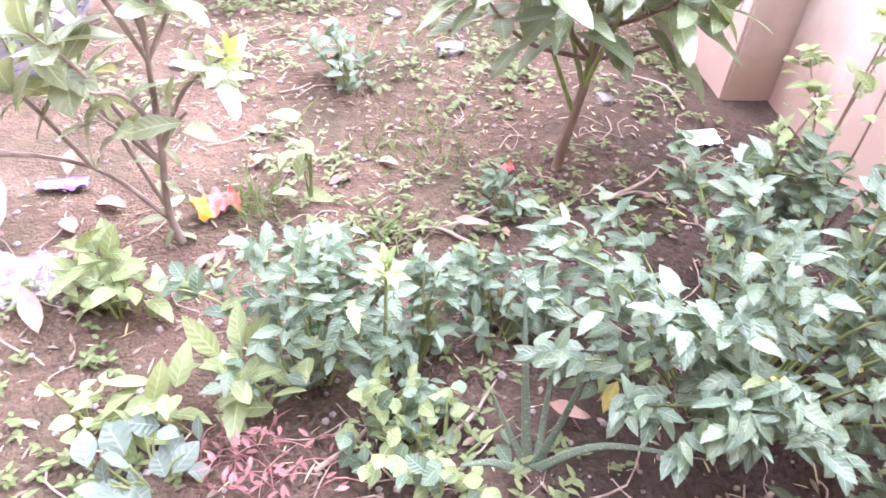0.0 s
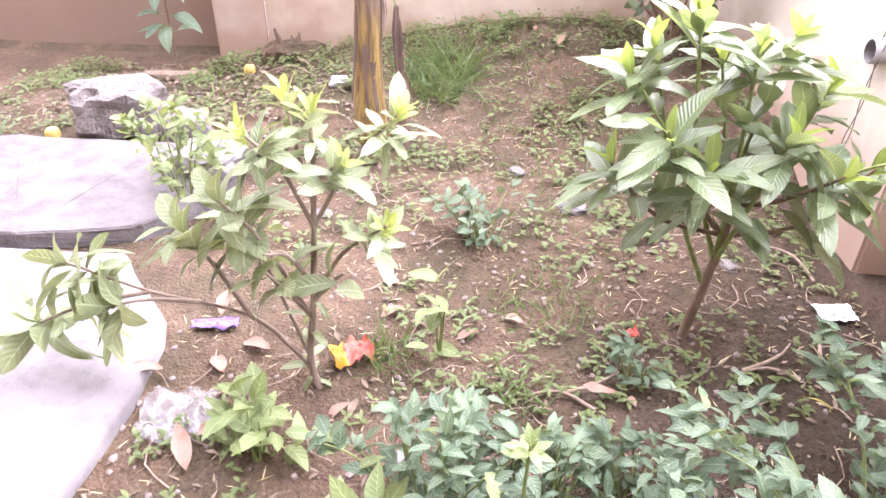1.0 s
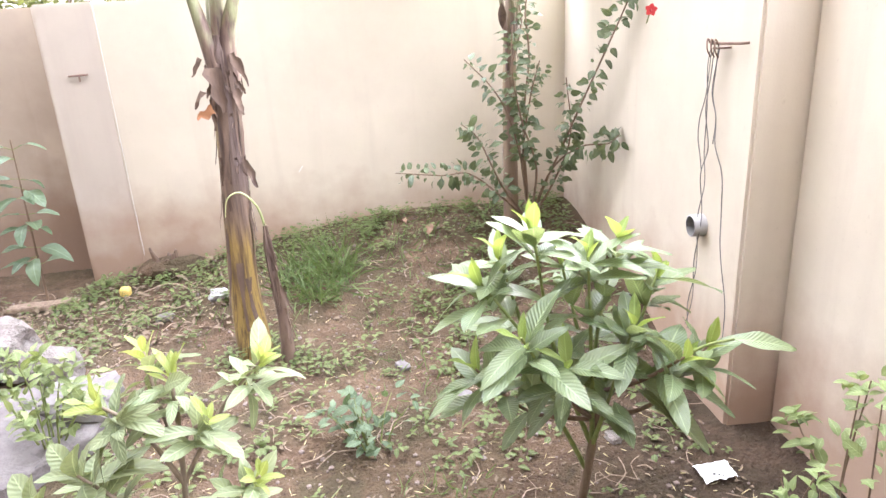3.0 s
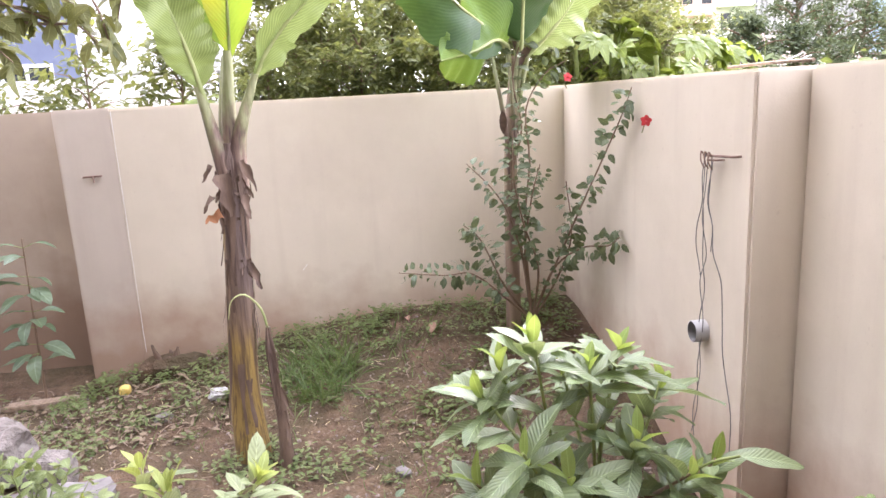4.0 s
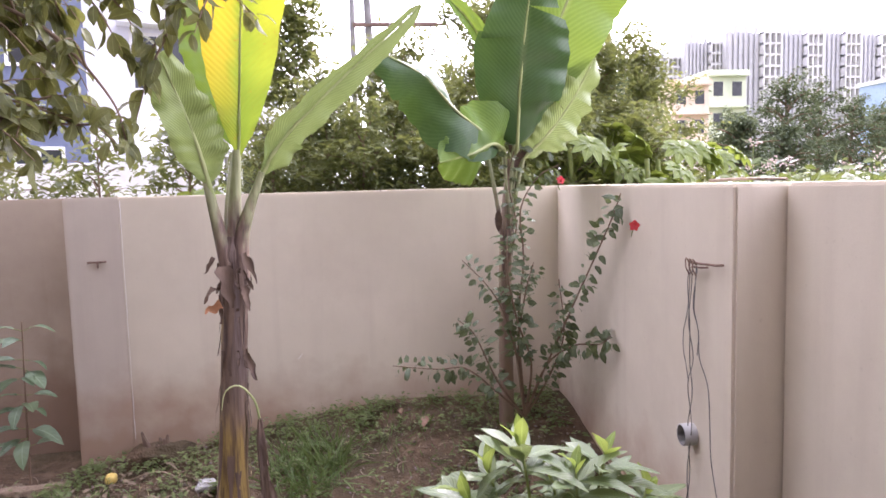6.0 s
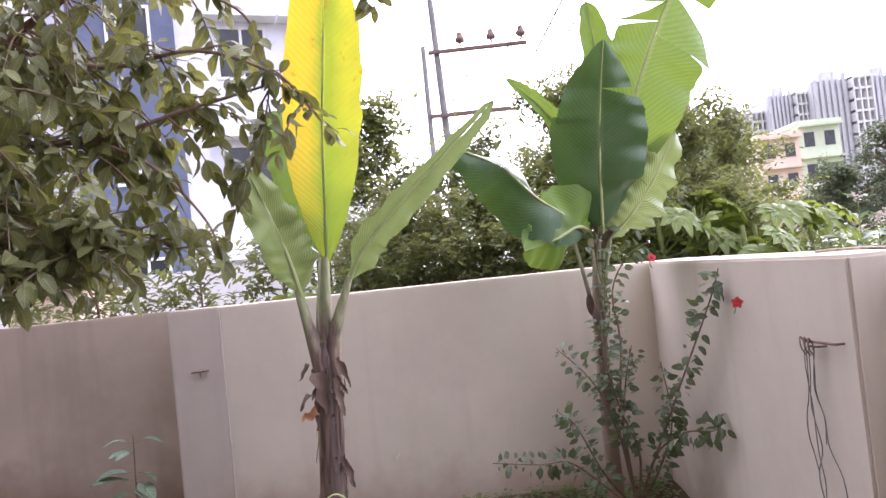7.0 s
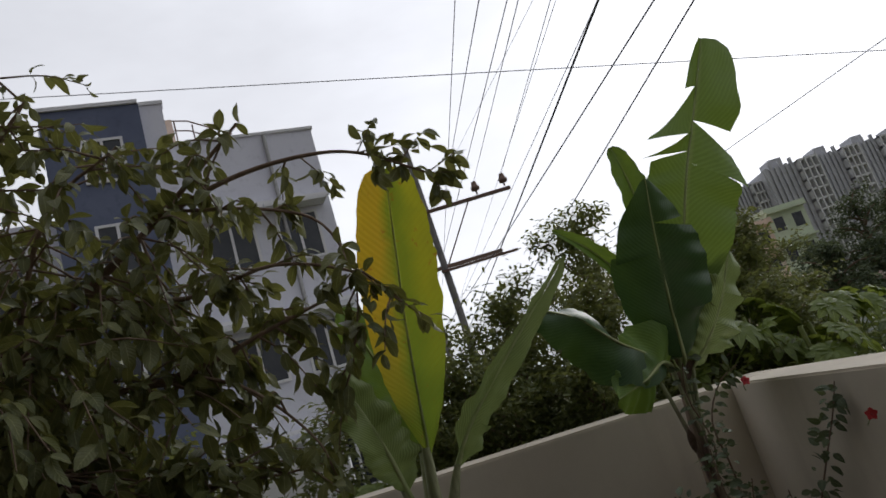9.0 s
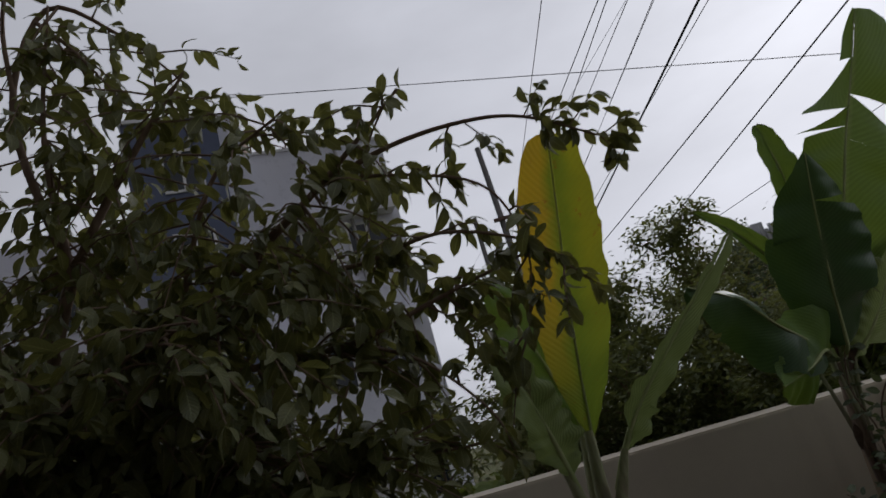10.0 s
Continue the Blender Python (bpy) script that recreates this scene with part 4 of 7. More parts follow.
def sapling():
    base = Vector((-0.53, 1.955, 0.0))
    p = root("leafy_sapling", base, "small branching sapling with whorls of oblong glossy leaves", "sapling")
    old = leaf_set("leaf", LEAF_SAP, 0.120, 0.34, 8, 0.22, (0.1, 0.8), 0.56, seed=21, n=8, cols=5, blunt=0.62, wave=0.03)
    broad = leaf_set("leaf", LEAF_SAP, 0.145, 0.5, 6, 0.18, (0.2, 0.9), 0.6, seed=24, n=8, cols=5, blunt=0.6, wave=0.02)
    yng = leaf_set("leaf", LEAF_SAP_YOUNG, 0.108, 0.33, 5, 0.35, (0.0, 0.45), 0.56, seed=22, n=8, cols=5, blunt=0.65, wave=0.03)
    r = random.Random(5)
    trunk = bend([base, (-0.545, 1.96, 0.12), (-0.52, 1.97, 0.32), (-0.505, 2.0, 0.55), (-0.49, 2.02, 0.78)], 16)
    g = Geo()
    g.tube(trunk, taper(len(trunk), 0.0125, 0.0065), 8)
    part("trunk", g.mesh("trunk", SAPBARK), p)
    ends = [
        # from, way points, end, leaves, young
        (0.78, [(-0.49, 2.02, 0.86)], 13, True), (0.60, [(-0.40, 2.05, 0.72), (-0.27, 2.06, 0.86)], 12, True), (0.62, [(-0.57, 1.97, 0.74), (-0.645, 1.94, 0.84)], 11, True),
        (0.38, [(-0.42, 1.95, 0.50), (-0.29, 1.90, 0.62)], 13, True)]
    ends += [(0.14, [(-0.68, 1.97, 0.30), (-0.80, 1.97, 0.42), (-0.855, 1.95, 0.56)], 13, False),
        (0.20, [(-0.64, 2.0, 0.38), (-0.72, 2.04, 0.55)], 12, False), (0.14, [(-0.75, 1.95, 0.28), (-1.0, 1.95, 0.36), (-1.21, 1.95, 0.43)], 13, False),
        (0.12, [(-0.80, 1.93, 0.24), (-1.10, 1.90, 0.27), (-1.33, 1.88, 0.24)], 13, False), (0.16, [(-0.75, 1.93, 0.28), (-0.95, 1.92, 0.30), (-1.12, 1.90, 0.31)], 12, False)]
    ends += [
        (0.34, [(-0.64, 1.96, 0.52), (-0.74, 1.95, 0.65)], 11, False), (0.30, [(-0.58, 1.93, 0.38), (-0.63, 1.92, 0.45)], 5, False), (0.36, [(-0.45, 1.93, 0.42), (-0.41, 1.90, 0.47)], 1, False), (0.45, [(-0.56, 1.92, 0.50), (-0.61, 1.88, 0.53)], 1, False), (0.70, [(-0.44, 1.95, 0.74), (-0.39, 1.92, 0.78)], 9, True), (0.66, [(-0.55, 2.06, 0.78), (-0.58, 2.12, 0.88)], 9, True),
    ]
    low = bend([min(trunk, key=lambda q: abs(q.z - 0.1)), (-0.70, 1.95, 0.27), (-0.98, 1.95, 0.34), (-1.21, 1.95, 0.43)], 18)
    for h, way, count, young in ends:
        if h < 0.17:
            # the low twigs fork off one long branch
            start = min(low, key=lambda q: abs(q.x - way[-2][0] * 0.88))
            way = way[-1:]
        else:
            start = min(trunk, key=lambda q: abs(q.z - h + 0.06))
        line = low if way == [(-1.21, 1.95, 0.43)] else bend([start, start.lerp(Vector(way[-1]), 0.5) + Vector((0, 0, 0.02)), way[-1]] if len(way) == 1 else [start, *way], 10)
        g = Geo()
        g.tube(line, taper(len(line), 0.0075, 0.0035), 6)
        part("branch", g.mesh("branch", SAPBARK), p)
        axis = (line[-1] - line[-3]).normalized() * 0.8 + Vector((0, 0, 0.5 if h > 0.3 else 0.1))
        whorl(p, old if young else broad, line[-1], axis, count + (7 if young else 1), r, (0.35, 1.7) if young else (0.4, 1.9), (0.7, 1.25) if young else (0.8, 1.25), yng if young else None, 0.06 if young else 0.045)
        # a small side rosette lower on the branch
        q = line[-4]
        side = any_dir(r, -0.2, 0.5)
        whorl(p, old, q + side * 0.05, side + Vector((0, 0, 0.3)), 2, r, (0.3, 1.7), (0.6, 1.0), None, 0.03)
    for k in range(16):
        q = trunk[1 + k % 9]
        d = any_dir(r, -0.3, 0.5)
        part("leaf", r.choice(old), p, facing(q, d, Z + any_dir(r) * 0.3) @ Matrix.Scale(r.uniform(0.45, 0.8), 4))


def ribbed_shrub():
    base = Vector((0.63, 2.29, 0.0))
    p = root("broad_leaved_shrub", base, "knee-high shrub with large ribbed glossy green leaves", "shrub")
    old = leaf_set("leaf", LEAF_RIB, 0.19, 0.39, 8, 0.3, (0.0, 0.45), 0.5, 0.02, 9, 31, cols=5, blunt=0.72)
    yng = leaf_set("leaf", LEAF_RIB_YOUNG, 0.16, 0.34, 5, 0.4, (-0.05, 0.35), 0.5, 0.02, 8, 32, cols=5, blunt=0.85)
    r = random.Random(8)
    trunk = bend([base, (0.645, 2.29, 0.12), (0.675, 2.30, 0.30), (0.69, 2.30, 0.50)], 8)
    g = Geo()
    g.tube(trunk, taper(len(trunk), 0.019, 0.012), 8)
    part("trunk", g.mesh("trunk", BARK), p)
    ends = [(0.51, 2.34, 1.06), (0.43, 2.42, 0.96), (0.36, 2.33, 0.91), (0.65, 2.30, 0.99), (0.75, 2.36, 1.00), (0.75, 2.20, 0.78), (0.56, 2.16, 0.70), (0.335, 2.24, 0.66), (0.97, 2.22, 0.68), (0.90, 2.44, 0.84), (0.62, 2.48, 0.90), (0.86, 2.12, 0.70), (0.44, 2.14, 0.80)]
    for e in ends:
        e = Vector((0.66 + (e[0] - 0.66) * 1.12, e[1], e[2]))
        start = r.choice(trunk[3:])
        mid = start.lerp(e, 0.5) + Vector((0, 0, -0.04)) + any_dir(r) * 0.03
        line = bend([start, mid, e], 14)
        g = Geo()
        g.tube(line, taper(len(line), 0.009, 0.004), 6)
        part("branch", g.mesh("branch", BARK if e.z < 0.7 else GREENSTEM), p)
        turn = r.uniform(0, 3)
        for k, i in enumerate(range(7, len(line) - 1, 3)):
            d = (line[i + 1] - line[i - 1]).normalized()
            s = d.orthogonal().normalized()
            for sgn in (-1, 1):
                a = turn + k * 1.57
                out = (s * math.cos(a) + d.cross(s) * math.sin(a)) * sgn
                grow = out * 0.9 + d * 0.45 + Vector((0, 0, r.uniform(-0.25, 0.45) if line[i].z > 0.7 else -0.2))
                part("leaf", r.choice(old), p, facing(line[i], grow, Z * 1.1 + d * 0.5 + any_dir(r) * 0.45) @ Matrix.Scale(r.uniform(0.75, 1.15), 4))
        whorl(p, old, line[-1], (line[-1] - line[-3]).normalized() + Z * 0.7, 10, r, (0.5, 1.5), (0.65, 1.1), yng, 0.06)
    for k in range(7):
        a = k * 2.4
        d = Vector((math.cos(a), math.sin(a), -0.35))
        part("leaf", r.choice(old), p, facing(trunk[-1] + d * 0.12 + Vector((0, 0, -0.02 + 0.05 * (k % 3))), d, Z + any_dir(r) * 0.2) @ Matrix.Scale(r.uniform(0.6, 0.95), 4))
    # the long leaf that reaches out towards the wall
    g = Geo()
    g.tube(bend([(0.86, 2.16, 0.66), (0.93, 2.10, 0.74), (0.985, 2.05, 0.78)], 8), 0.004, 6)
    part("branch", g.mesh("branch", GREENSTEM), p)
    part("leaf", old[0], p, facing((0.98, 2.05, 0.78), (1, -0.1, -0.1), (0, -0.4, 1)), "long leaf reaching out to the wall")


def bushy(name, label, base, radius, height, stems, leaves, meshes, joined, leaf_len, stem_mat=GREENSTEM, seed=1, parts_max=300, category="shrub", group="", yellow=0, low=0.15, ratio=0.55):
    """A low leafy bush of thin forking stems."""
    r = random.Random(seed)
    base = Vector(base)
    p = root(name, base, label, category, group)
    tips = []
    for k in range(stems):
        a, q = r.uniform(0, 2 * math.pi), math.sqrt(r.uniform(0.02, 1))
        end = base + Vector((radius[0] * q * math.cos(a), radius[1] * q * math.sin(a), height * (1 - 0.45 * q * q) * r.uniform(0.75, 1.0)))
        start = base + Vector((radius[0] * 0.25 * q * math.cos(a), radius[1] * 0.25 * q * math.sin(a), -0.02))
        line = bend([start, start.lerp(end, 0.5) + Vector((0, 0, height * 0.1)) + any_dir(r) * height * 0.06, end], 10)
        g = Geo()
        g.tube(line, taper(len(line), 0.0045, 0.0018), 5)
        part("stem", g.mesh("stem", stem_mat), p)
        tips.append(line)
    rest = Geo()
    for k in range(leaves):
        line = r.choice(tips)
        t = low + (1 - low) * (1 - r.random() ** 1.6)
        q = line[min(len(line) - 1, int(t * len(line)))]
        out = q - base
        out.z *= 0.3
        d = any_dir(r, -0.45, 0.6) + (out.normalized() if out.length > 0.01 else Vector()) * 0.7
        at = q + any_dir(r) * leaf_len * 0.5
        m = facing(at, d, Z + any_dir(r) * 0.55)
        s = r.uniform(0.6, 1.15)
        if k < parts_max:
            part("leaf", r.choice(meshes), p, m @ Matrix.Scale(s, 4))
        else:
            rest.leaf(m, leaf_len * s, leaf_len * s * ratio, 0.3, r.uniform(0.05, 0.5), 4, 0.42)
    if leaves > parts_max:
        part("foliage", rest.mesh("foliage", joined), p, kind="stuff")
    return p, tips


sapling()
ribbed_shrub()
BUSHLEAF = leaf_set("leaf", LEAF_BUSH, 0.062, 0.46, 6, 0.3, (0.05, 0.5), 0.4, seed=41)
SMALLBUSHLEAF = leaf_set("leaf", LEAF_BUSH, 0.056, 0.46, 5, 0.3, (0.05, 0.5), 0.4, seed=42)
LIMELEAF = leaf_set("leaf", LEAF_LIME, 0.048, 0.75, 5, 0.2, (0.05, 0.4), 0.45, seed=43)
BIGLIME = leaf_set("leaf", LEAF_LIME, 0.10, 0.5, 5, 0.25, (0.05, 0.45), 0.42, seed=44)
GREYLEAF = leaf_set("leaf", LEAF_GREY, 0.075, 0.8, 5, 0.12, (0.0, 0.25), 0.5, seed=45)
HIBLEAF = leaf_set("leaf", LEAF_HIB, 0.060, 0.58, 6, 0.25, (0.05, 0.5), 0.42, seed=46)
WEEDLEAF = leaf_set("leaf", LEAF_BUSH, 0.065, 0.5, 5, 0.2, (0.05, 0.5), 0.42, seed=40)
ROUNDGREY = leaf_set("leaf", LEAF_BUSH, 0.046, 0.75, 4, 0.2, (0.05, 0.4), 0.45, seed=39)
PALEBUSH = leaf_set("leaf", LEAF_LIME, 0.06, 0.46, 3, 0.3, (0.05, 0.5), 0.4, seed=38)
YELLOWLEAF = leaf_set("leaf", LEAF_YELLOW, 0.07, 0.5, 3, 0.3, (0.2, 0.5), 0.42, seed=47)

big, tips = bushy("chilli_bush", "dense low bush of pointed green leaves", (0.88, 1.36, 0), (0.57, 0.44), 0.70, 60, 2100, BUSHLEAF + PALEBUSH[:1], LEAF_BUSH_J, 0.060, seed=51, low=0.3, ratio=0.48, group="bushes in the bed")
ry = random.Random(3)
for k in range(18):
    q = ry.choice(tips)[ry.randint(3, 8)]
    part("leaf", ry.choice(YELLOWLEAF), big, facing(q + any_dir(ry) * 0.05, any_dir(ry, -0.8, 0.1), Z + any_dir(ry) * 0.5), "yellowed leaf")
bushy("chilli_bush", "small bluish-green bush of pointed leaves", (-0.14, 1.47, 0), (0.29, 0.19), 0.47, 24, 380, SMALLBUSHLEAF + BUSHLEAF + PALEBUSH[:1], LEAF_BUSH_J, 0.06, seed=52, group="bushes in the bed")
bushy("chilli_bush", "little bush of dark green leaves on the soil", (0.12, 1.50, 0), (0.17, 0.13), 0.34, 16, 200, SMALLBUSHLEAF, LEAF_BUSH_J, 0.05, seed=53, group="bushes in the bed")
bushy("chilli_bush", "low green bush between the larger bushes", (0.33, 1.58, 0), (0.17, 0.14), 0.26, 14, 220, SMALLBUSHLEAF, LEAF_BUSH_J, 0.05, seed=54, group="bushes in the bed")
bushy("dark_leaved_herb", "low herb with broad dark green leaves under the bush", (0.98, 0.92, 0), (0.24, 0.13), 0.24, 14, 120, leaf_set("leaf", LEAF_HIB, 0.07, 0.6, 5, 0.2, (0.05, 0.5), 0.42, seed=37), LEAF_BUSH_J, 0.06, seed=68, category="herb", group="herbs on the soil")
lime = root("lime_green_seedling", (0.06, 1.37, 0.3), "lime-green rosette of young leaves among darker leaves", "seedling")
g = Geo()
g.tube([(0.06, 1.38, -0.02), (0.055, 1.37, 0.25), (0.06, 1.37, 0.46)], [0.006, 0.005, 0.003], 5)
part("stem", g.mesh("stem", GREENSTEM), lime)
whorl(lime, BIGLIME, (0.06, 1.37, 0.46), Z, 12, random.Random(6), (0.5, 1.3), (0.5, 0.85))
bushy("round_leaved_herb", "herb with round pale green leaves", (0.17, 1.21, 0), (0.20, 0.13), 0.17, 16, 110, LIMELEAF + ROUNDGREY, LEAF_BUSH_J, 0.055, seed=55, category="herb", group="herbs on the soil")
bushy("round_leaved_herb", "herb with round pale green leaves in a trailing clump", (0.03, 1.30, 0), (0.10, 0.10), 0.26, 10, 60, LIMELEAF + ROUNDGREY, LEAF_BUSH_J, 0.055, seed=56, category="herb", group="herbs on the soil")
bushy("grey_leaved_herb", "low herb with rounded bluish-green leaves", (-0.43, 1.19, 0), (0.10, 0.08), 0.17, 8, 24, GREYLEAF, LEAF_BUSH_J, 0.075, seed=57, category="herb", group="herbs on the soil")
bushy("pointed_leaved_herb", "low herb with pointed light green leaves", (-0.24, 1.36, 0), (0.10, 0.08), 0.24, 7, 26, BIGLIME, LEAF_BUSH_J, 0.10, seed=58, category="herb", group="herbs on the soil")
bushy("pointed_leaved_herb", "low herb with pointed light green leaves on the soil", (-0.46, 1.37, 0), (0.08, 0.07), 0.17, 5, 18, BIGLIME, LEAF_BUSH_J, 0.10, seed=59, category="herb", group="herbs on the soil")
bushy("pointed_leaved_herb", "sprawling herb with light green leaves beside a plastic bag", (-0.64, 1.68, 0), (0.17, 0.09), 0.20, 12, 60, BIGLIME, LEAF_BUSH_J, 0.09, seed=60, category="herb", group="herbs on the soil")
bushy("pointed_leaved_herb", "thin herb with small pale leaves on the apron's edge", (-0.62, 1.33, 0), (0.08, 0.07), 0.20, 5, 16, LIMELEAF, LEAF_BUSH_J, 0.06, seed=66, category="herb", group="herbs on the soil")
bushy("soft_leaved_weed", "weed with soft lobed grey-green leaves", (-0.05, 2.82, 0), (0.22, 0.18), 0.27, 12, 90, WEEDLEAF, LEAF_BUSH_J, 0.07, seed=61, category="weed", group="herbs on the soil")
bushy("soft_leaved_weed", "thin weed with one pale folded leaf", (-0.18, 2.14, 0), (0.05, 0.05), 0.30, 4, 10, BIGLIME, LEAF_BUSH_J, 0.08, seed=62, category="weed", group="herbs on the soil")
bushy("soft_leaved_weed", "small dark green weed near a red leaf", (0.43, 2.06, 0), (0.09, 0.08), 0.14, 8, 50, SMALLBUSHLEAF, LEAF_BUSH_J, 0.05, seed=63, category="weed", group="herbs on the soil")
bushy("twiggy_shrub", "thin twiggy shrub with small yellow-green leaves by the wall", (1.12, 1.72, 0), (0.20, 0.22), 0.92, 9, 150, leaf_set("leaf", LEAF_LIME, 0.05, 0.5, 4, 0.3, (0.1, 0.5), 0.42, seed=48), LEAF_BUSH_J, 0.05, BARK, 64, low=0.6, group="bushes in the bed")
bushy("pale_leaved_shrub", "small shrub with pale variegated leaves by the slab", (-1.36, 3.00, 0.1), (0.26, 0.20), 0.42, 12, 230, leaf_set("leaf", LEAF_LIME, 0.065, 0.5, 4, 0.3, (0.1, 0.5), 0.42, seed=49), LEAF_BUSH_J, 0.05, GREENSTEM, 65)


def wall_seedling():
    """A single bare stem with pairs of broad drooping leaves."""
    base = Vector((-2.21, 4.98, -0.05))
    p = root("young_tree", base, "slender upright sapling with drooping broad leaves against the wall", "sapling")
    line = bend([base, (-2.205, 4.98, 0.32), (-2.19, 4.97, 0.66), (-2.17, 4.95, 1.03)], 18)
    g = Geo()
    g.tube(line, taper(len(line), 0.009, 0.004), 7)
    part("stem", g.mesh("stem", BARK), p)
    meshes, r = leaf_set("leaf", LEAF_BUSH, 0.22, 0.5, 5, 0.25, (0.25, 0.8), 0.45, 0.03, 8, 50, cols=5, blunt=0.7), random.Random(67)
    for k in range(11):
        q = line[min(len(line) - 1, 4 + int(k * 1.35))]
        for s in (-1, 1):
            a = k * 1.9 + (0 if s > 0 else 3.14) + r.uniform(-0.3, 0.3)
            d = Vector((math.cos(a), -abs(math.sin(a)) * 0.8, r.uniform(-0.15, 0.45)))
            g = Geo()
            e = q + d.normalized() * 0.05
            g.tube([q, e], 0.0025, 5)
            leaf = part("leaf", r.choice(meshes), p, facing(e, d, Z + any_dir(r) * 0.3) @ Matrix.Scale(r.uniform(0.6, 1.05) * (0.7 if k > 8 else 1.0), 4))
            part("leaf_stalk", g.mesh("leaf_stalk", GREENSTEM), leaf)


wall_seedling()


def hibiscus():
    base = Vector((1.0, 4.62, 0.33))
    p = root("hibiscus", base, "straggling hibiscus bush with two red flowers", "hibiscus")
    r = random.Random(17)
    shoots = [
        [base, (0.93, 4.50, 0.75), (0.84, 4.45, 1.05), (0.74, 4.42, 1.22), (0.59, 4.40, 1.38)],
        [base, (0.80, 4.45, 0.55), (0.60, 4.42, 0.72), (0.43, 4.40, 0.73), (0.16, 4.38, 0.77)],
        [base, (0.80, 4.45, 0.62), (0.66, 4.42, 0.92), (0.56, 4.40, 1.02)],
        [base, (1.08, 4.50, 0.62), (1.15, 4.38, 0.86), (1.21, 4.22, 1.12), (1.27, 4.05, 1.38), (1.31, 3.86, 1.62), (1.325, 3.76, 1.76)],
        [base, (1.10, 4.45, 0.70), (1.20, 4.20, 0.88), (1.29, 4.00, 0.93), (1.325, 3.92, 0.99)],
    ]
    shoots += [
        [base, (0.93, 4.60, 0.9), (0.895, 4.63, 1.25), (0.965, 4.62, 1.55), (0.92, 4.63, 1.85), (0.985, 4.58, 2.12)],
        [base, (0.94, 4.50, 0.8), (0.97, 4.42, 1.15), (1.02, 4.40, 1.35)],
        [base, (1.02, 4.5, 0.7), (0.92, 4.42, 1.0), (0.86, 4.4, 1.3), (0.87, 4.42, 1.55)],
        [base, (1.12, 4.5, 0.6), (1.20, 4.4, 0.9), (1.16, 4.35, 1.25)],
        [base, (0.965, 4.60, 0.95), (1.0, 4.58, 1.35), (0.98, 4.56, 1.66), (1.08, 4.50, 1.86), (1.20, 4.46, 1.93)],
    ]
    for n_shoot, pts in enumerate(shoots):
        line = bend(pts, 24)
        g = Geo()
        g.tube(line, taper(len(line), 0.008, 0.003), 6)
        part("stem", g.mesh("stem", BARK), p)
        dense = 110 if n_shoot in (5,) else 76
        for k in range(dense):
            i = int((0.30 + 0.70 * k / dense) * (len(line) - 1))
            d = (line[min(i + 1, len(line) - 1)] - line[i - 1]).normalized()
            out = any_dir(r)
            out = (out - d * out.dot(d)).normalized()
            q = line[i] + out * r.uniform(0.01, 0.05)
            if q.x > 1.335 or (q + out * 0.06).x > 1.36:
                out.x = -abs(out.x)
            part("leaf", r.choice(HIBLEAF), p, facing(q, out + d * 0.3 + Vector((0, 0, -0.25)), Z * 0.5 + Vector((-0.1, -0.6, 0)) + any_dir(r) * 0.8) @ Matrix.Scale(r.uniform(0.5, 1.25), 4))
    for at, d in (((1.325, 3.58, 1.605), (-0.2, -1, 0.1)), ((1.20, 4.44, 1.835), (0.1, -1, 0.2))):
        at, d = Vector(at), Vector(d).normalized()
        g = Geo()
        for k in range(5):
            a = k * 1.2566
            s = d.orthogonal().normalized()
            out = s * math.cos(a) + d.cross(s) * math.sin(a)
            g.leaf(facing(at, out * 0.85 + d * 0.5, d - out * 0.4), 0.028, 0.023, 0.1, 0.35, 5, 0.6, 0.06)
        fl = part("flower", g.mesh("flower", REDPETAL), p, label="red hibiscus flower")
        g = Geo()
        g.tube([at, at + d * 0.035 + Vector((0, 0, -0.008))], [0.004, 0.002], 6)
        part("stamen", g.mesh("stamen", REDPETAL), fl)
        g = Geo()
        g.tube(bend([at, at - d * 0.04 + Vector((0, 0, -0.02)), at + Vector((0.03, 0.12, -0.06))], 6), 0.003, 5)
        part("stalk", g.mesh("stalk", GREENSTEM), fl)


hibiscus()

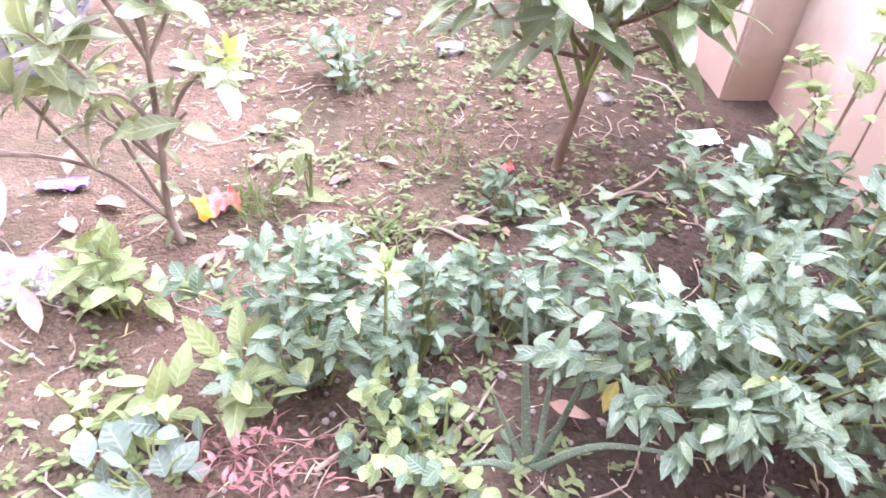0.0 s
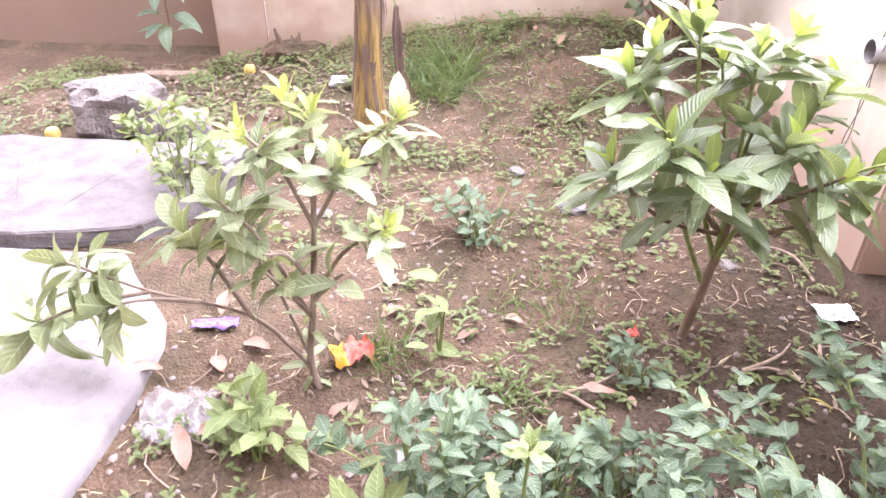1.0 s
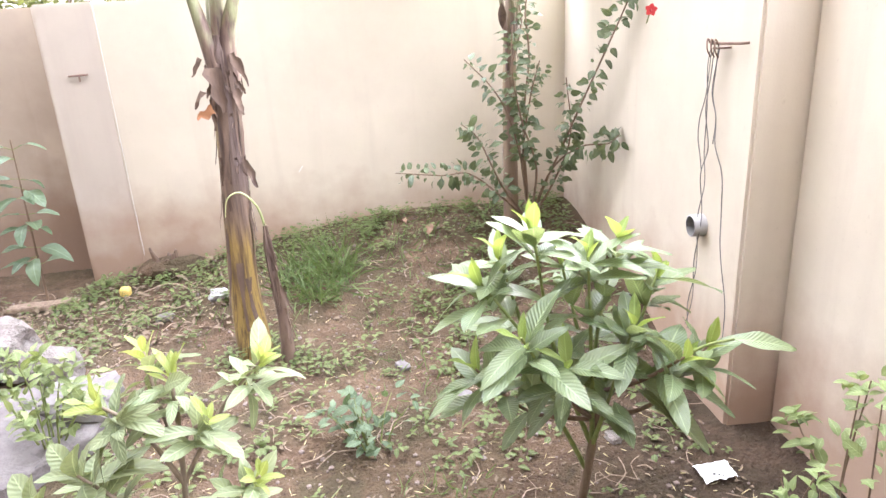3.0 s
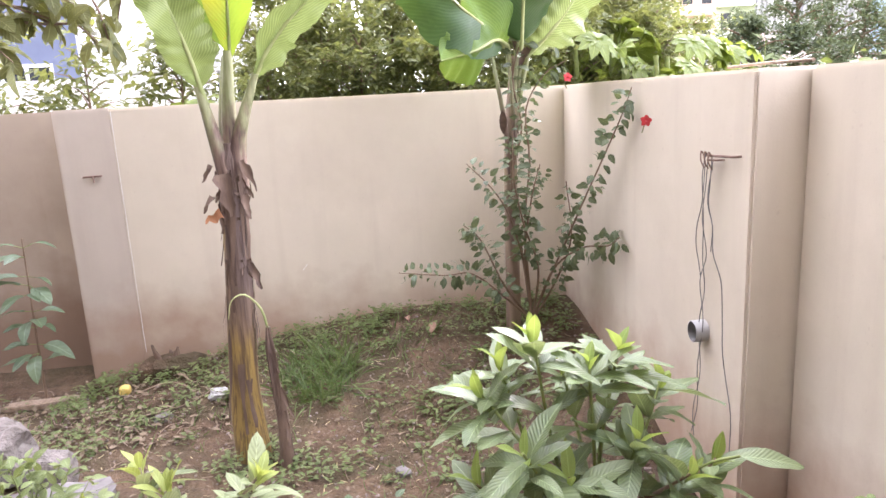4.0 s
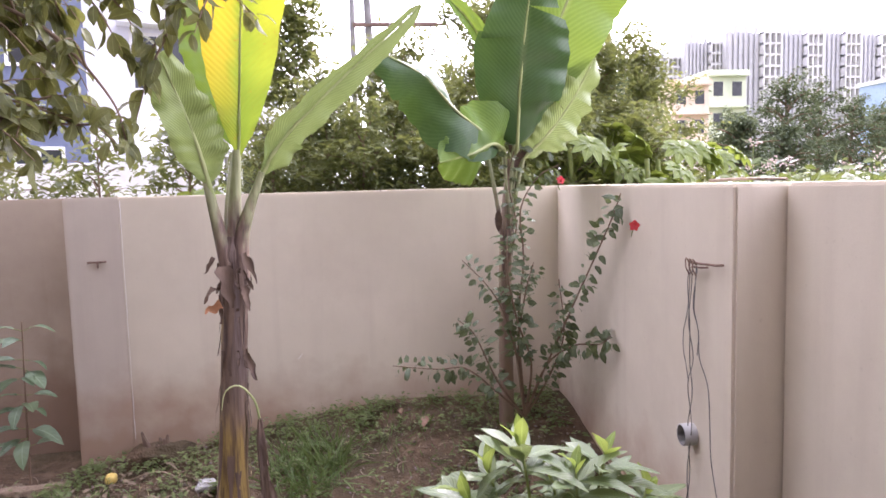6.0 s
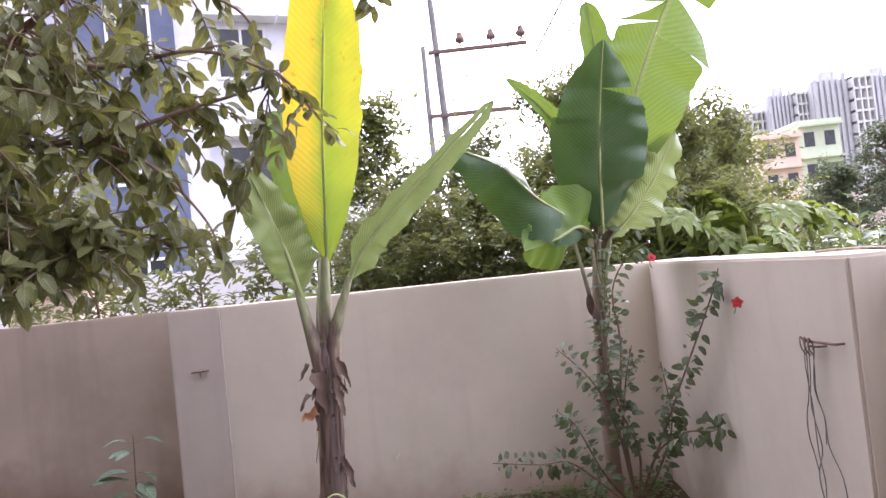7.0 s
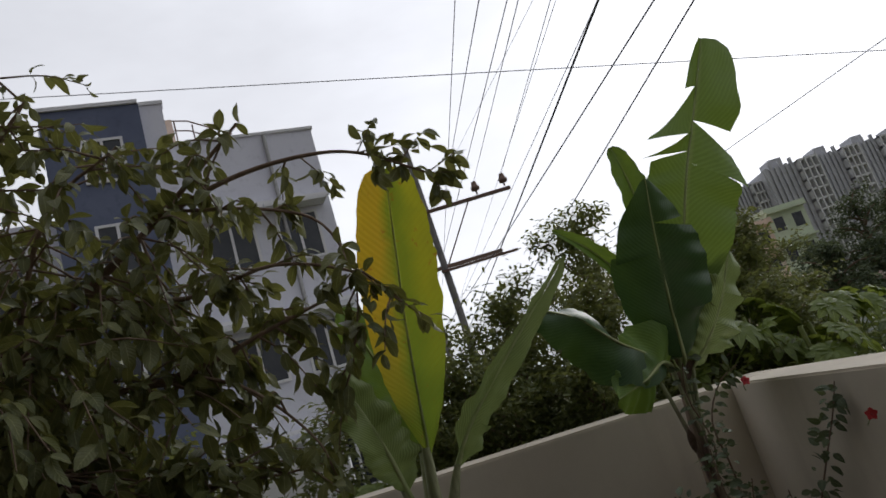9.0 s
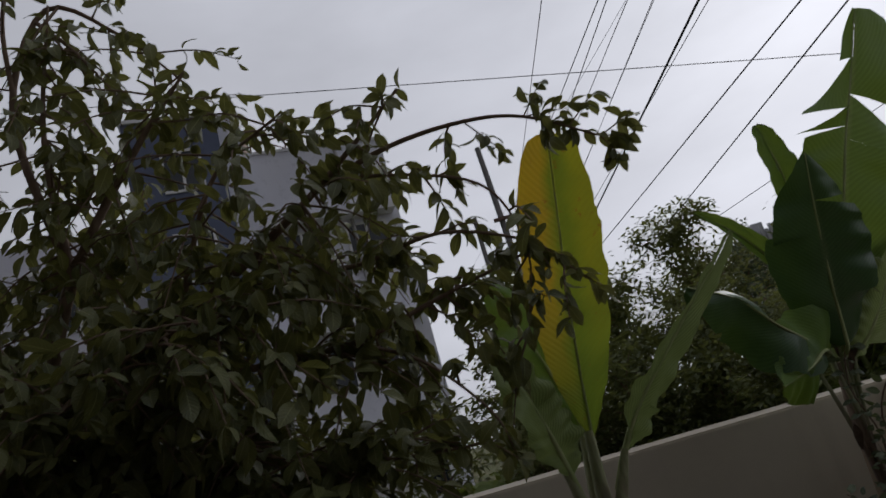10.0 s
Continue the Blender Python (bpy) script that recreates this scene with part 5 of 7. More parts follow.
# spotted succulent at the bed's edge
p = root("spotted_succulent", (0.37, 1.20, 0), "succulent with long tapering pale-spotted leaves", "succulent")
for pts, w in (([(0.36, 1.20, 0), (0.345, 1.28, 0.20), (0.33, 1.36, 0.42)], 0.034), ([(0.37, 1.19, 0), (0.50, 1.17, 0.12), (0.72, 1.14, 0.10)], 0.03), ([(0.38, 1.20, 0), (0.45, 1.26, 0.16), (0.50, 1.33, 0.30)], 0.026), ([(0.36, 1.19, 0), (0.30, 1.22, 0.14), (0.27, 1.24, 0.22)], 0.022), ([(0.38, 1.2, 0), (0.40, 1.28, 0.15), (0.41, 1.34, 0.27)], 0.024), ([(0.36, 1.18, 0), (0.27, 1.16, 0.09), (0.2, 1.14, 0.12)], 0.034)):
    line = bend(pts, 12)
    g, rows, uvs = Geo(), [], []
    for i, q in enumerate(line):
        t = i / (len(line) - 1)
        d = (line[min(i + 1, len(line) - 1)] - line[max(i - 1, 0)]).normalized()
        s = d.cross(Vector((0, -0.6, 0.8))).normalized()
        up = s.cross(d)
        wd = w * 0.36 * (1 - t) ** 0.8 + 0.001
        ring = [s * wd, s * wd * 0.5 + up * wd * 0.05, -s * wd * 0.5 + up * wd * 0.05, -s * wd, -s * wd * 0.5 - up * wd * 0.55, s * wd * 0.5 - up * wd * 0.55]
        rows.append([q + o for o in ring])
        uvs.append([(0.1 + 0.13 * k, t) for k in range(6)])
    g.grid(rows, uvs, loop=True)
    part("leaf", g.mesh("leaf", LEAF_ALOE), p)

# red-stemmed creeper
g = Geo()
r = random.Random(23)
for k in range(26):
    a = r.uniform(0, 6.28)
    s = Vector((-0.25 + r.uniform(-0.12, 0.14), 1.20 + r.uniform(-0.08, 0.10), 0.0))
    e = s + Vector((0.13 * math.cos(a), 0.10 * math.sin(a), r.uniform(0.02, 0.10)))
    g.tube(bend([s, s.lerp(e, 0.5) + Vector((0, 0, 0.05)), e], 6), 0.0015, 5, slot=0)
    for j in range(3):
        g.leaf(facing(s.lerp(e, r.random()) + any_dir(r) * 0.015 + Vector((0, 0, 0.03)), any_dir(r, -0.2, 0.6), Z + any_dir(r) * 0.4), 0.03, 0.011, 0.2, 0.2, 3)
single("reddish_creeper", g.mesh("reddish_creeper", LEAF_RED), "tangle of reddish-pink stems and narrow leaves on the soil", "creeper", kind="stuff")


# ---- the tree whose boughs hang over the garden ----
def bough_tree():
    base = Vector((-3.9, 3.5, 0.0))
    p = root("overhanging_tree", base, "garden tree with dark leathery leaves on drooping boughs", "tree")
    r = random.Random(31)
    limbs = [
        ([base, (-3.7, 3.45, 1.0), (-3.3, 3.4, 1.9), (-2.8, 3.35, 2.45)], 0.085, 0.05),
        ([(-2.8, 3.35, 2.45), (-2.2, 3.3, 2.8), (-1.66, 3.3, 3.11), (-1.35, 3.3, 3.31), (-0.95, 3.3, 3.62)], 0.034, 0.007),
        ([(-1.40, 3.3, 3.28), (-1.05, 3.32, 3.38), (-0.72, 3.30, 3.38), (-0.47, 3.30, 3.32), (-0.20, 3.28, 3.13)], 0.014, 0.005),
        ([(-2.8, 3.35, 2.45), (-2.5, 3.3, 3.2), (-2.15, 3.3, 3.7), (-1.86, 3.3, 4.02)], 0.032, 0.007),
        ([(-2.5, 3.3, 3.2), (-2.55, 3.3, 3.9), (-2.45, 3.3, 4.6)], 0.02, 0.006),
    ]
    limbs += [
        ([(-2.45, 3.35, 2.65), (-1.9, 3.3, 2.62), (-1.4, 3.3, 2.6), (-1.0, 3.3, 2.68), (-0.62, 3.32, 2.76)], 0.02, 0.005),
        ([(-2.6, 3.35, 2.5), (-2.1, 3.3, 2.25), (-1.6, 3.3, 2.16), (-1.1, 3.3, 2.1)], 0.018, 0.005),
        ([(-1.75, 3.3, 3.04), (-1.35, 3.35, 2.92), (-0.95, 3.35, 2.95), (-0.60, 3.35, 2.80), (-0.44, 3.36, 2.60)], 0.013, 0.004),
        ([(-2.8, 3.35, 2.45), (-2.4, 3.2, 2.15), (-1.9, 3.1, 2.1)], 0.018, 0.006),
        ([(-2.7, 3.35, 2.48), (-2.3, 3.4, 2.36), (-1.85, 3.45, 2.42)], 0.016, 0.005),
        ([(-2.45, 3.3, 2.62), (-2.05, 3.2, 2.5), (-1.7, 3.15, 2.05)], 0.015, 0.005),
    ]
    limbs += [
        ([(-2.1, 3.32, 2.86), (-1.8, 3.2, 3.4), (-1.45, 3.2, 3.62)], 0.014, 0.005),
        ([(-1.35, 3.3, 3.31), (-0.95, 3.3, 3.20), (-0.70, 3.3, 3.05), (-0.63, 3.3, 2.75), (-0.72, 3.3, 2.45)], 0.009, 0.003),
        ([(-1.4, 3.3, 2.6), (-1.15, 3.3, 2.45), (-0.95, 3.3, 2.2), (-0.9, 3.3, 2.02)], 0.009, 0.003),
        ([(-1.6, 3.3, 2.16), (-1.35, 3.28, 2.2), (-1.1, 3.28, 2.12)], 0.009, 0.003),
        ([(-2.8, 3.35, 2.45), (-2.9, 3.2, 3.2), (-3.0, 3.2, 4.0)], 0.03, 0.007),
    ]
    limbs += [
        ([(-2.8, 3.35, 2.45), (-2.6, 3.0, 2.5), (-2.1, 2.9, 2.7), (-1.7, 2.9, 2.75)], 0.018, 0.006),
        # limbs back and to the left, added so the crown shades the recessed wall
        ([(-3.3, 3.4, 1.9), (-3.2, 3.8, 2.5), (-2.9, 4.3, 2.9), (-2.5, 4.6, 3.1)], 0.03, 0.007),
        ([(-3.3, 3.4, 1.9), (-3.8, 3.9, 2.6), (-4.1, 4.3, 3.3)], 0.03, 0.007),
        ([(-2.9, 4.3, 2.9), (-3.0, 4.6, 3.6), (-2.8, 4.7, 4.2)], 0.02, 0.006),
        ([(-2.5, 3.3, 3.2), (-2.75, 3.4, 4.15), (-2.55, 3.45, 4.72), (-2.2, 3.5, 4.46), (-1.95, 3.5, 4.12)], 0.022, 0.005),
        ([(-2.72, 3.4, 4.05), (-2.75, 3.4, 4.7), (-2.6, 3.42, 5.05), (-2.3, 3.45, 5.05)], 0.014, 0.005),
        ([(-2.6, 3.44, 4.65), (-2.35, 3.3, 4.3), (-2.15, 3.3, 3.95)], 0.012, 0.004),
    ]
    lines = []
    for k, (pts, a, b) in enumerate(limbs):
        line = bend(pts, 20)
        g = Geo()
        g.tube(line, taper(len(line), a, b), 7)
        part("trunk" if k == 0 else "limb", g.mesh("limb", BARK), p)
        if k:
            lines.append(line)
    meshes = leaf_set("leaf", LEAF_TREE, 0.105, 0.5, 7, 0.3, (0.1, 0.8), 0.54, 0.03, 6, 71, blunt=0.62)
    twigs, rest, count = Geo(), Geo(), 0

    def leaves_along(line, every, size):
        nonlocal count
        for i in range(2, len(line)):
            d = (line[i] - line[i - 1]).normalized()
            for _ in range(every):
                out = any_dir(r)
                out = (out - d * out.dot(d) * 0.6).normalized() + d * 0.5 + Vector((0, 0, -0.35))
                m, s = facing(line[i] + any_dir(r) * 0.012, out, Z + any_dir(r) * 0.7), r.uniform(0.65, 1.15) * size
                if count % 6 == 0 and count < 1800:
                    part("leaf", r.choice(meshes), p, m @ Matrix.Scale(s, 4))
                else:
                    rest.leaf(m, 0.105 * s, 0.052 * s, 0.3, r.uniform(0.1, 0.8), 5, 0.54, 0.02, blunt=0.62)
                count += 1

    for n_limb, line in enumerate(lines):
        total = sum((b - a).length for a, b in zip(line, line[1:]))
        for k in range(int(total * (15 if line[0].x > -1.65 else 62 if max(q.z for q in line) < 2.75 else 46))):
            q = r.choice(line[3:] if n_limb == 0 else line[1:])
            if q.x > -1.4 and r.random() < 0.55 or q.z > 3.3 and r.random() < 0.5:
                continue
            if n_limb >= 19 and r.random() < 0.8 or q.z > 2.75 and q.x > -1.5 and r.random() < 0.25:
                continue
            if q.x > -0.9 and r.random() < 0.35:
                continue
            d = any_dir(r, -0.85, 0.6)
            length = r.uniform(0.15, 0.45) * (1.3 if q.x < -1.3 else 0.7)
            e = q + d * length + Vector((0, 0, -0.3 * length))
            if e.z < 1.93 or e.x > -0.1:
                continue
            twig = bend([q, q.lerp(e, 0.55) + Vector((0, 0, 0.04)), e], 6)
            twigs.tube(twig, taper(len(twig), 0.006, 0.002), 5)
            leaves_along(twig, 2, 1.0)
        leaves_along(line[-7:], 2, 0.9)
    # small sprays that hang before the yellow banana leaf
    for q, e in (((-0.60, 3.34, 2.80), (-0.40, 3.30, 2.54)), ((-0.44, 3.36, 2.60), (-0.36, 3.34, 2.52)), ((-0.62, 3.32, 2.76), (-0.50, 3.30, 2.70)), ((-0.47, 3.30, 3.32), (-0.30, 3.30, 3.22)), ((-0.20, 3.28, 3.13), (-0.10, 3.28, 3.10)), ((-0.72, 3.30, 3.38), (-0.60, 3.3, 3.20)), ((-0.60, 3.34, 2.80), (-0.56, 3.3, 2.66)), ((-0.47, 3.30, 3.32), (-0.38, 3.28, 3.42)), ((-0.47, 3.30, 3.32), (-0.28, 3.32, 3.31)), ((-0.40, 3.30, 3.29), (-0.40, 3.26, 3.18)), ((-0.20, 3.28, 3.13), (-0.06, 3.30, 3.19)), ((-0.30, 3.29, 3.22), (-0.18, 3.30, 3.32)), ((-0.20, 3.28, 3.13), (-0.16, 3.26, 3.02))):
        twig = bend([q, e], 5)
        twigs.tube(twig, taper(len(twig), 0.004, 0.002), 5)
        leaves_along(twig, 3 if q[2] > 3.0 else 1, 0.8)
    part("twig", twigs.mesh("twig", BARK), p, kind="stuff")
    part("foliage", rest.mesh("foliage", LEAF_TREE_J), p, kind="stuff")


bough_tree()


def tree(name, label, at, height, crown, leaf_len, count, mat, seed, crown_low=0.35, group="", droop=0.3, ratio=0.42, trunk_r=0.05, layers=False, clump=10):
    """A tree with a tapered trunk, limbs and a crown of many leaves gathered in sprays."""
    r = random.Random(seed)
    at = Vector(at)
    p = root(name, at, label, "tree", group)
    top = at + Vector((r.uniform(-0.1, 0.1) * crown, r.uniform(-0.1, 0.1) * crown, height * 0.92))
    trunk = bend([at + Vector((0, 0, -0.05)), at.lerp(top, 0.4) + any_dir(r, -0.1, 0.1) * crown * 0.12, top], 10)
    g = Geo()
    g.tube(trunk, taper(len(trunk), trunk_r, trunk_r * 0.2), 8)
    ends = []
    for k in range(22):
        t = crown_low + (0.98 - crown_low) * (k + 0.5) / 22
        s = trunk[min(len(trunk) - 1, int(t * len(trunk)))]
        s = Vector((s.x, s.y, at.z + height * 0.92 * t))
        a = k * 2.4 + r.uniform(-0.4, 0.4)
        reach = crown * (1.0 - 0.6 * abs(2 * (t - crown_low) / (1 - crown_low) - 0.7)) * r.uniform(0.65, 1.15)
        e = s + Vector((reach * math.cos(a), reach * math.sin(a), 0.05 * height if layers else r.uniform(0.02, 0.14) * height))
        line = bend([s, s.lerp(e, 0.5) + Vector((0, 0, reach * 0.12)), e], 6)
        g.tube(line, taper(len(line), trunk_r * 0.35, trunk_r * 0.08), 5)
        ends.append(line)
    part("trunk", g.mesh("trunk", BARK), p)
    g = Geo()
    for k in range(count // clump):
        line = r.choice(ends)
        c = line[min(len(line) - 1, int((1 - r.random() ** 1.8) * len(line)))] + any_dir(r) * crown * r.uniform(0.02, 0.26)
        axis = any_dir(r, -0.5, 0.7)
        for j in range(clump):
            q = c + axis * leaf_len * (j / clump - 0.5) * 3 + any_dir(r) * leaf_len * 0.7
            d = any_dir(r, -0.7, 0.5) + axis * 0.4
            g.leaf(facing(q, d, Z + any_dir(r) * 0.6), leaf_len * r.uniform(0.6, 1.15), leaf_len * ratio * r.uniform(0.7, 1.1), 0.3, r.uniform(0, 0.6) * droop * 2, 3, 0.45)
    part("crown", g.mesh("crown", mat), p)
    return p


BACK = "trees behind the garden wall"
back_trees = [
    (-0.62, 7.7, 4.0, 0.65, 1700, 0.12, True), (0.25, 7.1, 3.15, 0.85, 2300, 0.10, False), (1.35, 7.9, 4.0, 0.80, 2000, 0.10, False), (0.85, 6.7, 2.9, 0.75, 2000, 0.09, False),
    (2.25, 7.4, 3.35, 0.85, 2000, 0.10, False), (3.0, 8.0, 3.6, 0.70, 1700, 0.10, False), (-0.35, 6.6, 2.7, 0.65, 1700, 0.09, False), (1.7, 6.5, 2.6, 0.7, 1600, 0.09, False),
] + [
    (2.6, 6.6, 2.55, 0.55, 1200, 0.09, False), (-1.55, 7.0, 2.75, 0.55, 400, 0.14, True), (-2.6, 7.4, 2.6, 0.6, 230, 0.14, True), (-3.6, 7.2, 3.2, 0.8, 1100, 0.12, False), (0.6, 9.2, 3.3, 1.0, 1300, 0.11, False), (2.0, 9.6, 3.6, 1.1, 1300, 0.11, False), (-0.6, 9.0, 3.0, 0.9, 1200, 0.11, False), (3.6, 9.4, 3.3, 1.0, 1200, 0.11, False),
] + [
    (-0.75, 6.15, 2.4, 0.5, 1300, 0.08, False), (0.05, 6.1, 2.5, 0.55, 1500, 0.08, False), (0.62, 6.0, 2.4, 0.5, 1400, 0.08, False), (1.25, 6.1, 2.5, 0.55, 1500, 0.08, False), (1.95, 6.8, 2.7, 0.6, 1500, 0.09, False),
]
for k, (x, y, h, c, n, ll, layers) in enumerate(back_trees):
    tree("garden_tree", "leafy green tree rising behind the plastered wall" if not layers else "sparse tree with layered drooping leaves behind the wall", (x, y, 0), h, c, ll * 0.82, int(n * 3.8), LEAF_FAR, 100 + k, 0.34, BACK, layers=layers, trunk_r=0.03, clump=6)


def fan_leaf_plant(at, height, seed, n_leaves=7, size=0.42, label="tall weed with large lobed hand-shaped leaves"):
    r = random.Random(seed)
    p = root("lobed_leaf_plant", at, label, "plant", "lobed plants behind the wall")
    at = Vector(at)
    g = Geo()
    g.tube(bend([at, at + Vector((0.05, 0, height * 0.5)), at + Vector((0, 0, height))], 8), 0.02, 6)
    part("stem", g.mesh("stem", GREENSTEM), p)
    for k in range(n_leaves):
        a = k * 2.4 + r.uniform(-0.3, 0.3)
        hub = at + Vector((0.3 * math.cos(a), 0.3 * math.sin(a), height * r.uniform(0.86, 1.05)))
        g = Geo()
        g.tube([at + Vector((0, 0, height * 0.85)), hub], 0.006, 5)
        # lobes spread from the stalk's end in a drooping hand
        face = Vector((math.cos(a) * 0.7, math.sin(a) * 0.7, 0.8)).normalized()
        down = (Vector((math.cos(a), math.sin(a), -0.8)) - face * Vector((math.cos(a), math.sin(a), -0.8)).dot(face)).normalized()
        across = face.cross(down)
        for j in range(9):
            b = (j - 4) * 0.6
            g.leaf(facing(hub, down * math.cos(b) + across * math.sin(b), face + any_dir(r) * 0.12), size * (0.58 - 0.05 * abs(j - 4)), size * 0.24, 0.2, 0.25, 5, 0.42, 0.03)
        part("leaf", g.mesh("leaf", LEAF_FAN), p)


for k, (x, y, h) in enumerate(((2.55, 6.2, 2.0), (3.05, 6.9, 2.15), (-1.35, 6.1, 1.85), (3.5, 7.2, 2.05), (1.72, 6.05, 2.12), (2.1, 6.3, 2.2), (2.35, 5.95, 2.0))):
    fan_leaf_plant((x, y, 0), h, 200 + k)

# thicket of weeds on the open plot beyond the wall
g, r = Geo(), random.Random(77)
for k in range(2300):
    x, y = r.uniform(1.9, 16.0), r.uniform(5.9, 20.0)
    if x < 3.2 and y < 6.4:
        continue
    top = 1.72 + 0.28 * noise.noise(Vector((x * 0.6, y * 0.6, 2.0))) + r.uniform(-0.12, 0.14)
    c = Vector((x, y, top))
    g.tube([(x, y, top - 0.5), c], 0.005, 4, False)
    for j in range(14):
        g.leaf(facing(c + Vector((r.gauss(0, 0.12), r.gauss(0, 0.12), -abs(r.gauss(0, 0.22)))), any_dir(r, -0.3, 0.7), Z + any_dir(r) * 0.8), r.uniform(0.09, 0.2), 0.06, 0.2, 0.3, 3)
single("weed_thicket", g.mesh("weed_thicket", LEAF_WEED), "tall green weeds covering the open plot behind the wall", "weeds", kind="stuff")


def milkweed(at, height, seed):
    r, at = random.Random(seed), Vector(at)
    p = root("flowering_weed", at, "tall weed with broad pale leaves and pinkish flower heads", "weed", "flowering weeds")
    meshes = MILK
    for k in range(4):
        e = at + Vector((r.uniform(-0.3, 0.3), r.uniform(-0.3, 0.3), height * r.uniform(0.85, 1.0)))
        line = bend([at, at.lerp(e, 0.5) + any_dir(r) * 0.05, e], 10)
        g = Geo()
        g.tube(line, taper(len(line), 0.014, 0.006), 6)
        part("stem", g.mesh("stem", GREENSTEM), p)
        for i in range(5, len(line)):
            for s in (-1, 1):
                a = i * 1.57 + (s > 0) * 3.14
                part("leaf", r.choice(meshes), p, facing(line[i], (math.cos(a), math.sin(a), 0.5), Z) @ Matrix.Scale(r.uniform(0.7, 1.1), 4))
        g = Geo()
        for j in range(20):
            c = e + any_dir(r, -0.2, 1.0) * r.uniform(0.05, 0.11)
            g.leaf(facing(c, any_dir(r), any_dir(r)), 0.035, 0.03, 0.2, 0.3, 3)
        part("flower_head", g.mesh("flower_head", PINKISH), p, label="pinkish-white flower head", kind="stuff")


PINKISH = leaf_material("pinkish_flower", (0.34, 0.25, 0.22), (0.48, 0.38, 0.33), "island", relief=0.1, glow=(0.8, 0.65, 0.6), vein=(0.6, 0.5, 0.5))
MILK = leaf_set("leaf", LEAF_GREY, 0.2, 0.5, 4, 0.2, (0.0, 0.3), 0.5, seed=79)
for k, (x, y, h) in enumerate(((4.3, 8.0, 2.2), (4.95, 8.2, 2.12), (6.0, 8.0, 2.2), (6.9, 9.0, 2.15))):
    milkweed((x, y, 0), h, 300 + k)

for k, (x, y, h, c) in enumerate(((21.6, 35, 7.3, 2.4), (24.6, 37, 7.0, 2.3), (27.4, 38, 6.2, 2.2), (18.4, 34, 5.2, 1.8), (12.0, 34, 8.2, 1.9), (14.0, 37, 7.8, 1.5), (9.4, 28, 6.6, 2.0), (20.0, 33, 4.4, 1.9), (30.5, 40, 6.0, 2.4), (34.0, 44, 6.6, 2.6), (16.5, 30, 4.6, 1.9), (25.0, 30, 3.6, 1.8))):
    tree("distant_tree", "round dark green tree standing far beyond the wall", (x, y, 0), h, c, 0.22, 3400, LEAF_FARDARK, 400 + k, 0.25, "distant trees", trunk_r=0.2, ratio=0.6)

# ---- weeds, grass and litter on the soil ----
def inside(x, y):
    return -3.0 < x < 1.3 and 0.4 < y < 5.1 and not (x < -1.05 and y < 2.65) and not (-2.5 < x < -1.2 and 2.55 < y < 3.75)


g, r = Geo(), random.Random(91)
for k in range(2000):
    x, y = r.uniform(-3.0, 1.35), 5.12 - 2.4 * r.random() ** 1.3
    keep = noise.noise(Vector((x * 1.5, y * 1.5, 5.0))) + 0.25 * (y > 4.1) - 0.1 * (x < -0.85) - 0.3 * (abs(x + 0.36) < 0.3 and abs(y - 4.4) < 0.35) - 0.35 * (-0.5 < x < 0.4 and y < 4.0)
    if not inside(x, y) or keep < 0.06:
        continue
    z = ground_height(x, y)
    for j in range(r.randint(4, 8)):
        a = r.uniform(0, 6.28)
        q = Vector((x + 0.025 * math.cos(a), y + 0.025 * math.sin(a), z + r.uniform(0.005, 0.07)))
        g.leaf(facing(q, (math.cos(a), math.sin(a), r.uniform(0.0, 0.8)), Z), r.uniform(0.02, 0.05), r.uniform(0.013, 0.026), 0.2, 0.3, 3)
for k in range(1500):
    x, y = r.uniform(-1.0, 1.3), r.uniform(1.0, 4.0)
    if noise.noise(Vector((x * 2.1, y * 2.1, 9.0))) < 0.12 or not inside(x, y):
        continue
    z = ground_height(x, y)
    for j in range(5):
        a = r.uniform(0, 6.28)
        g.leaf(facing((x, y, z + r.uniform(0.005, 0.04)), (math.cos(a), math.sin(a), r.uniform(0.0, 0.7)), Z), r.uniform(0.015, 0.04), 0.014, 0.2, 0.3, 3)
# low broad-leaved weeds that stand in loose clumps before the walls
for k in range(2100):
    x, y = r.uniform(-3.0, 1.3), r.uniform(2.6, 5.12)
    thick = noise.noise(Vector((x * 1.9, y * 1.9, 15.0))) + 0.3 * noise.noise(Vector((x * 6, y * 6, 3.0))) + 0.3 * (y > 4.0 and x > 0.05) + 0.15 * (y > 4.35 and x > -0.7) - 0.4 * (-0.5 < x < 0.25 and 3.1 < y < 4.1)
    if not inside(x, y) or r.random() > 0.10 + 0.95 * max(0.0, thick - 0.08):
        continue
    z, tall = ground_height(x, y), r.uniform(0.02, 0.09) * (1.3 if y > 4.3 else 0.8)
    for j in range(r.randint(5, 9)):
        a = j * 2.4 + r.uniform(-0.4, 0.4)
        q = Vector((x + 0.02 * math.cos(a), y + 0.02 * math.sin(a), z + tall * r.uniform(0.3, 1.0)))
        size = r.uniform(0.018, 0.05)
        g.leaf(facing(q, (math.cos(a), math.sin(a), r.uniform(-0.1, 0.7)), Z + any_dir(r) * 0.3), size, size * r.uniform(0.45, 0.7), 0.25, r.uniform(0.1, 0.5), 4, 0.48)
single("ground_weeds", g.mesh("ground_weeds", LEAF_WEED), "patches of small green weeds on bare soil", "weeds", kind="stuff")

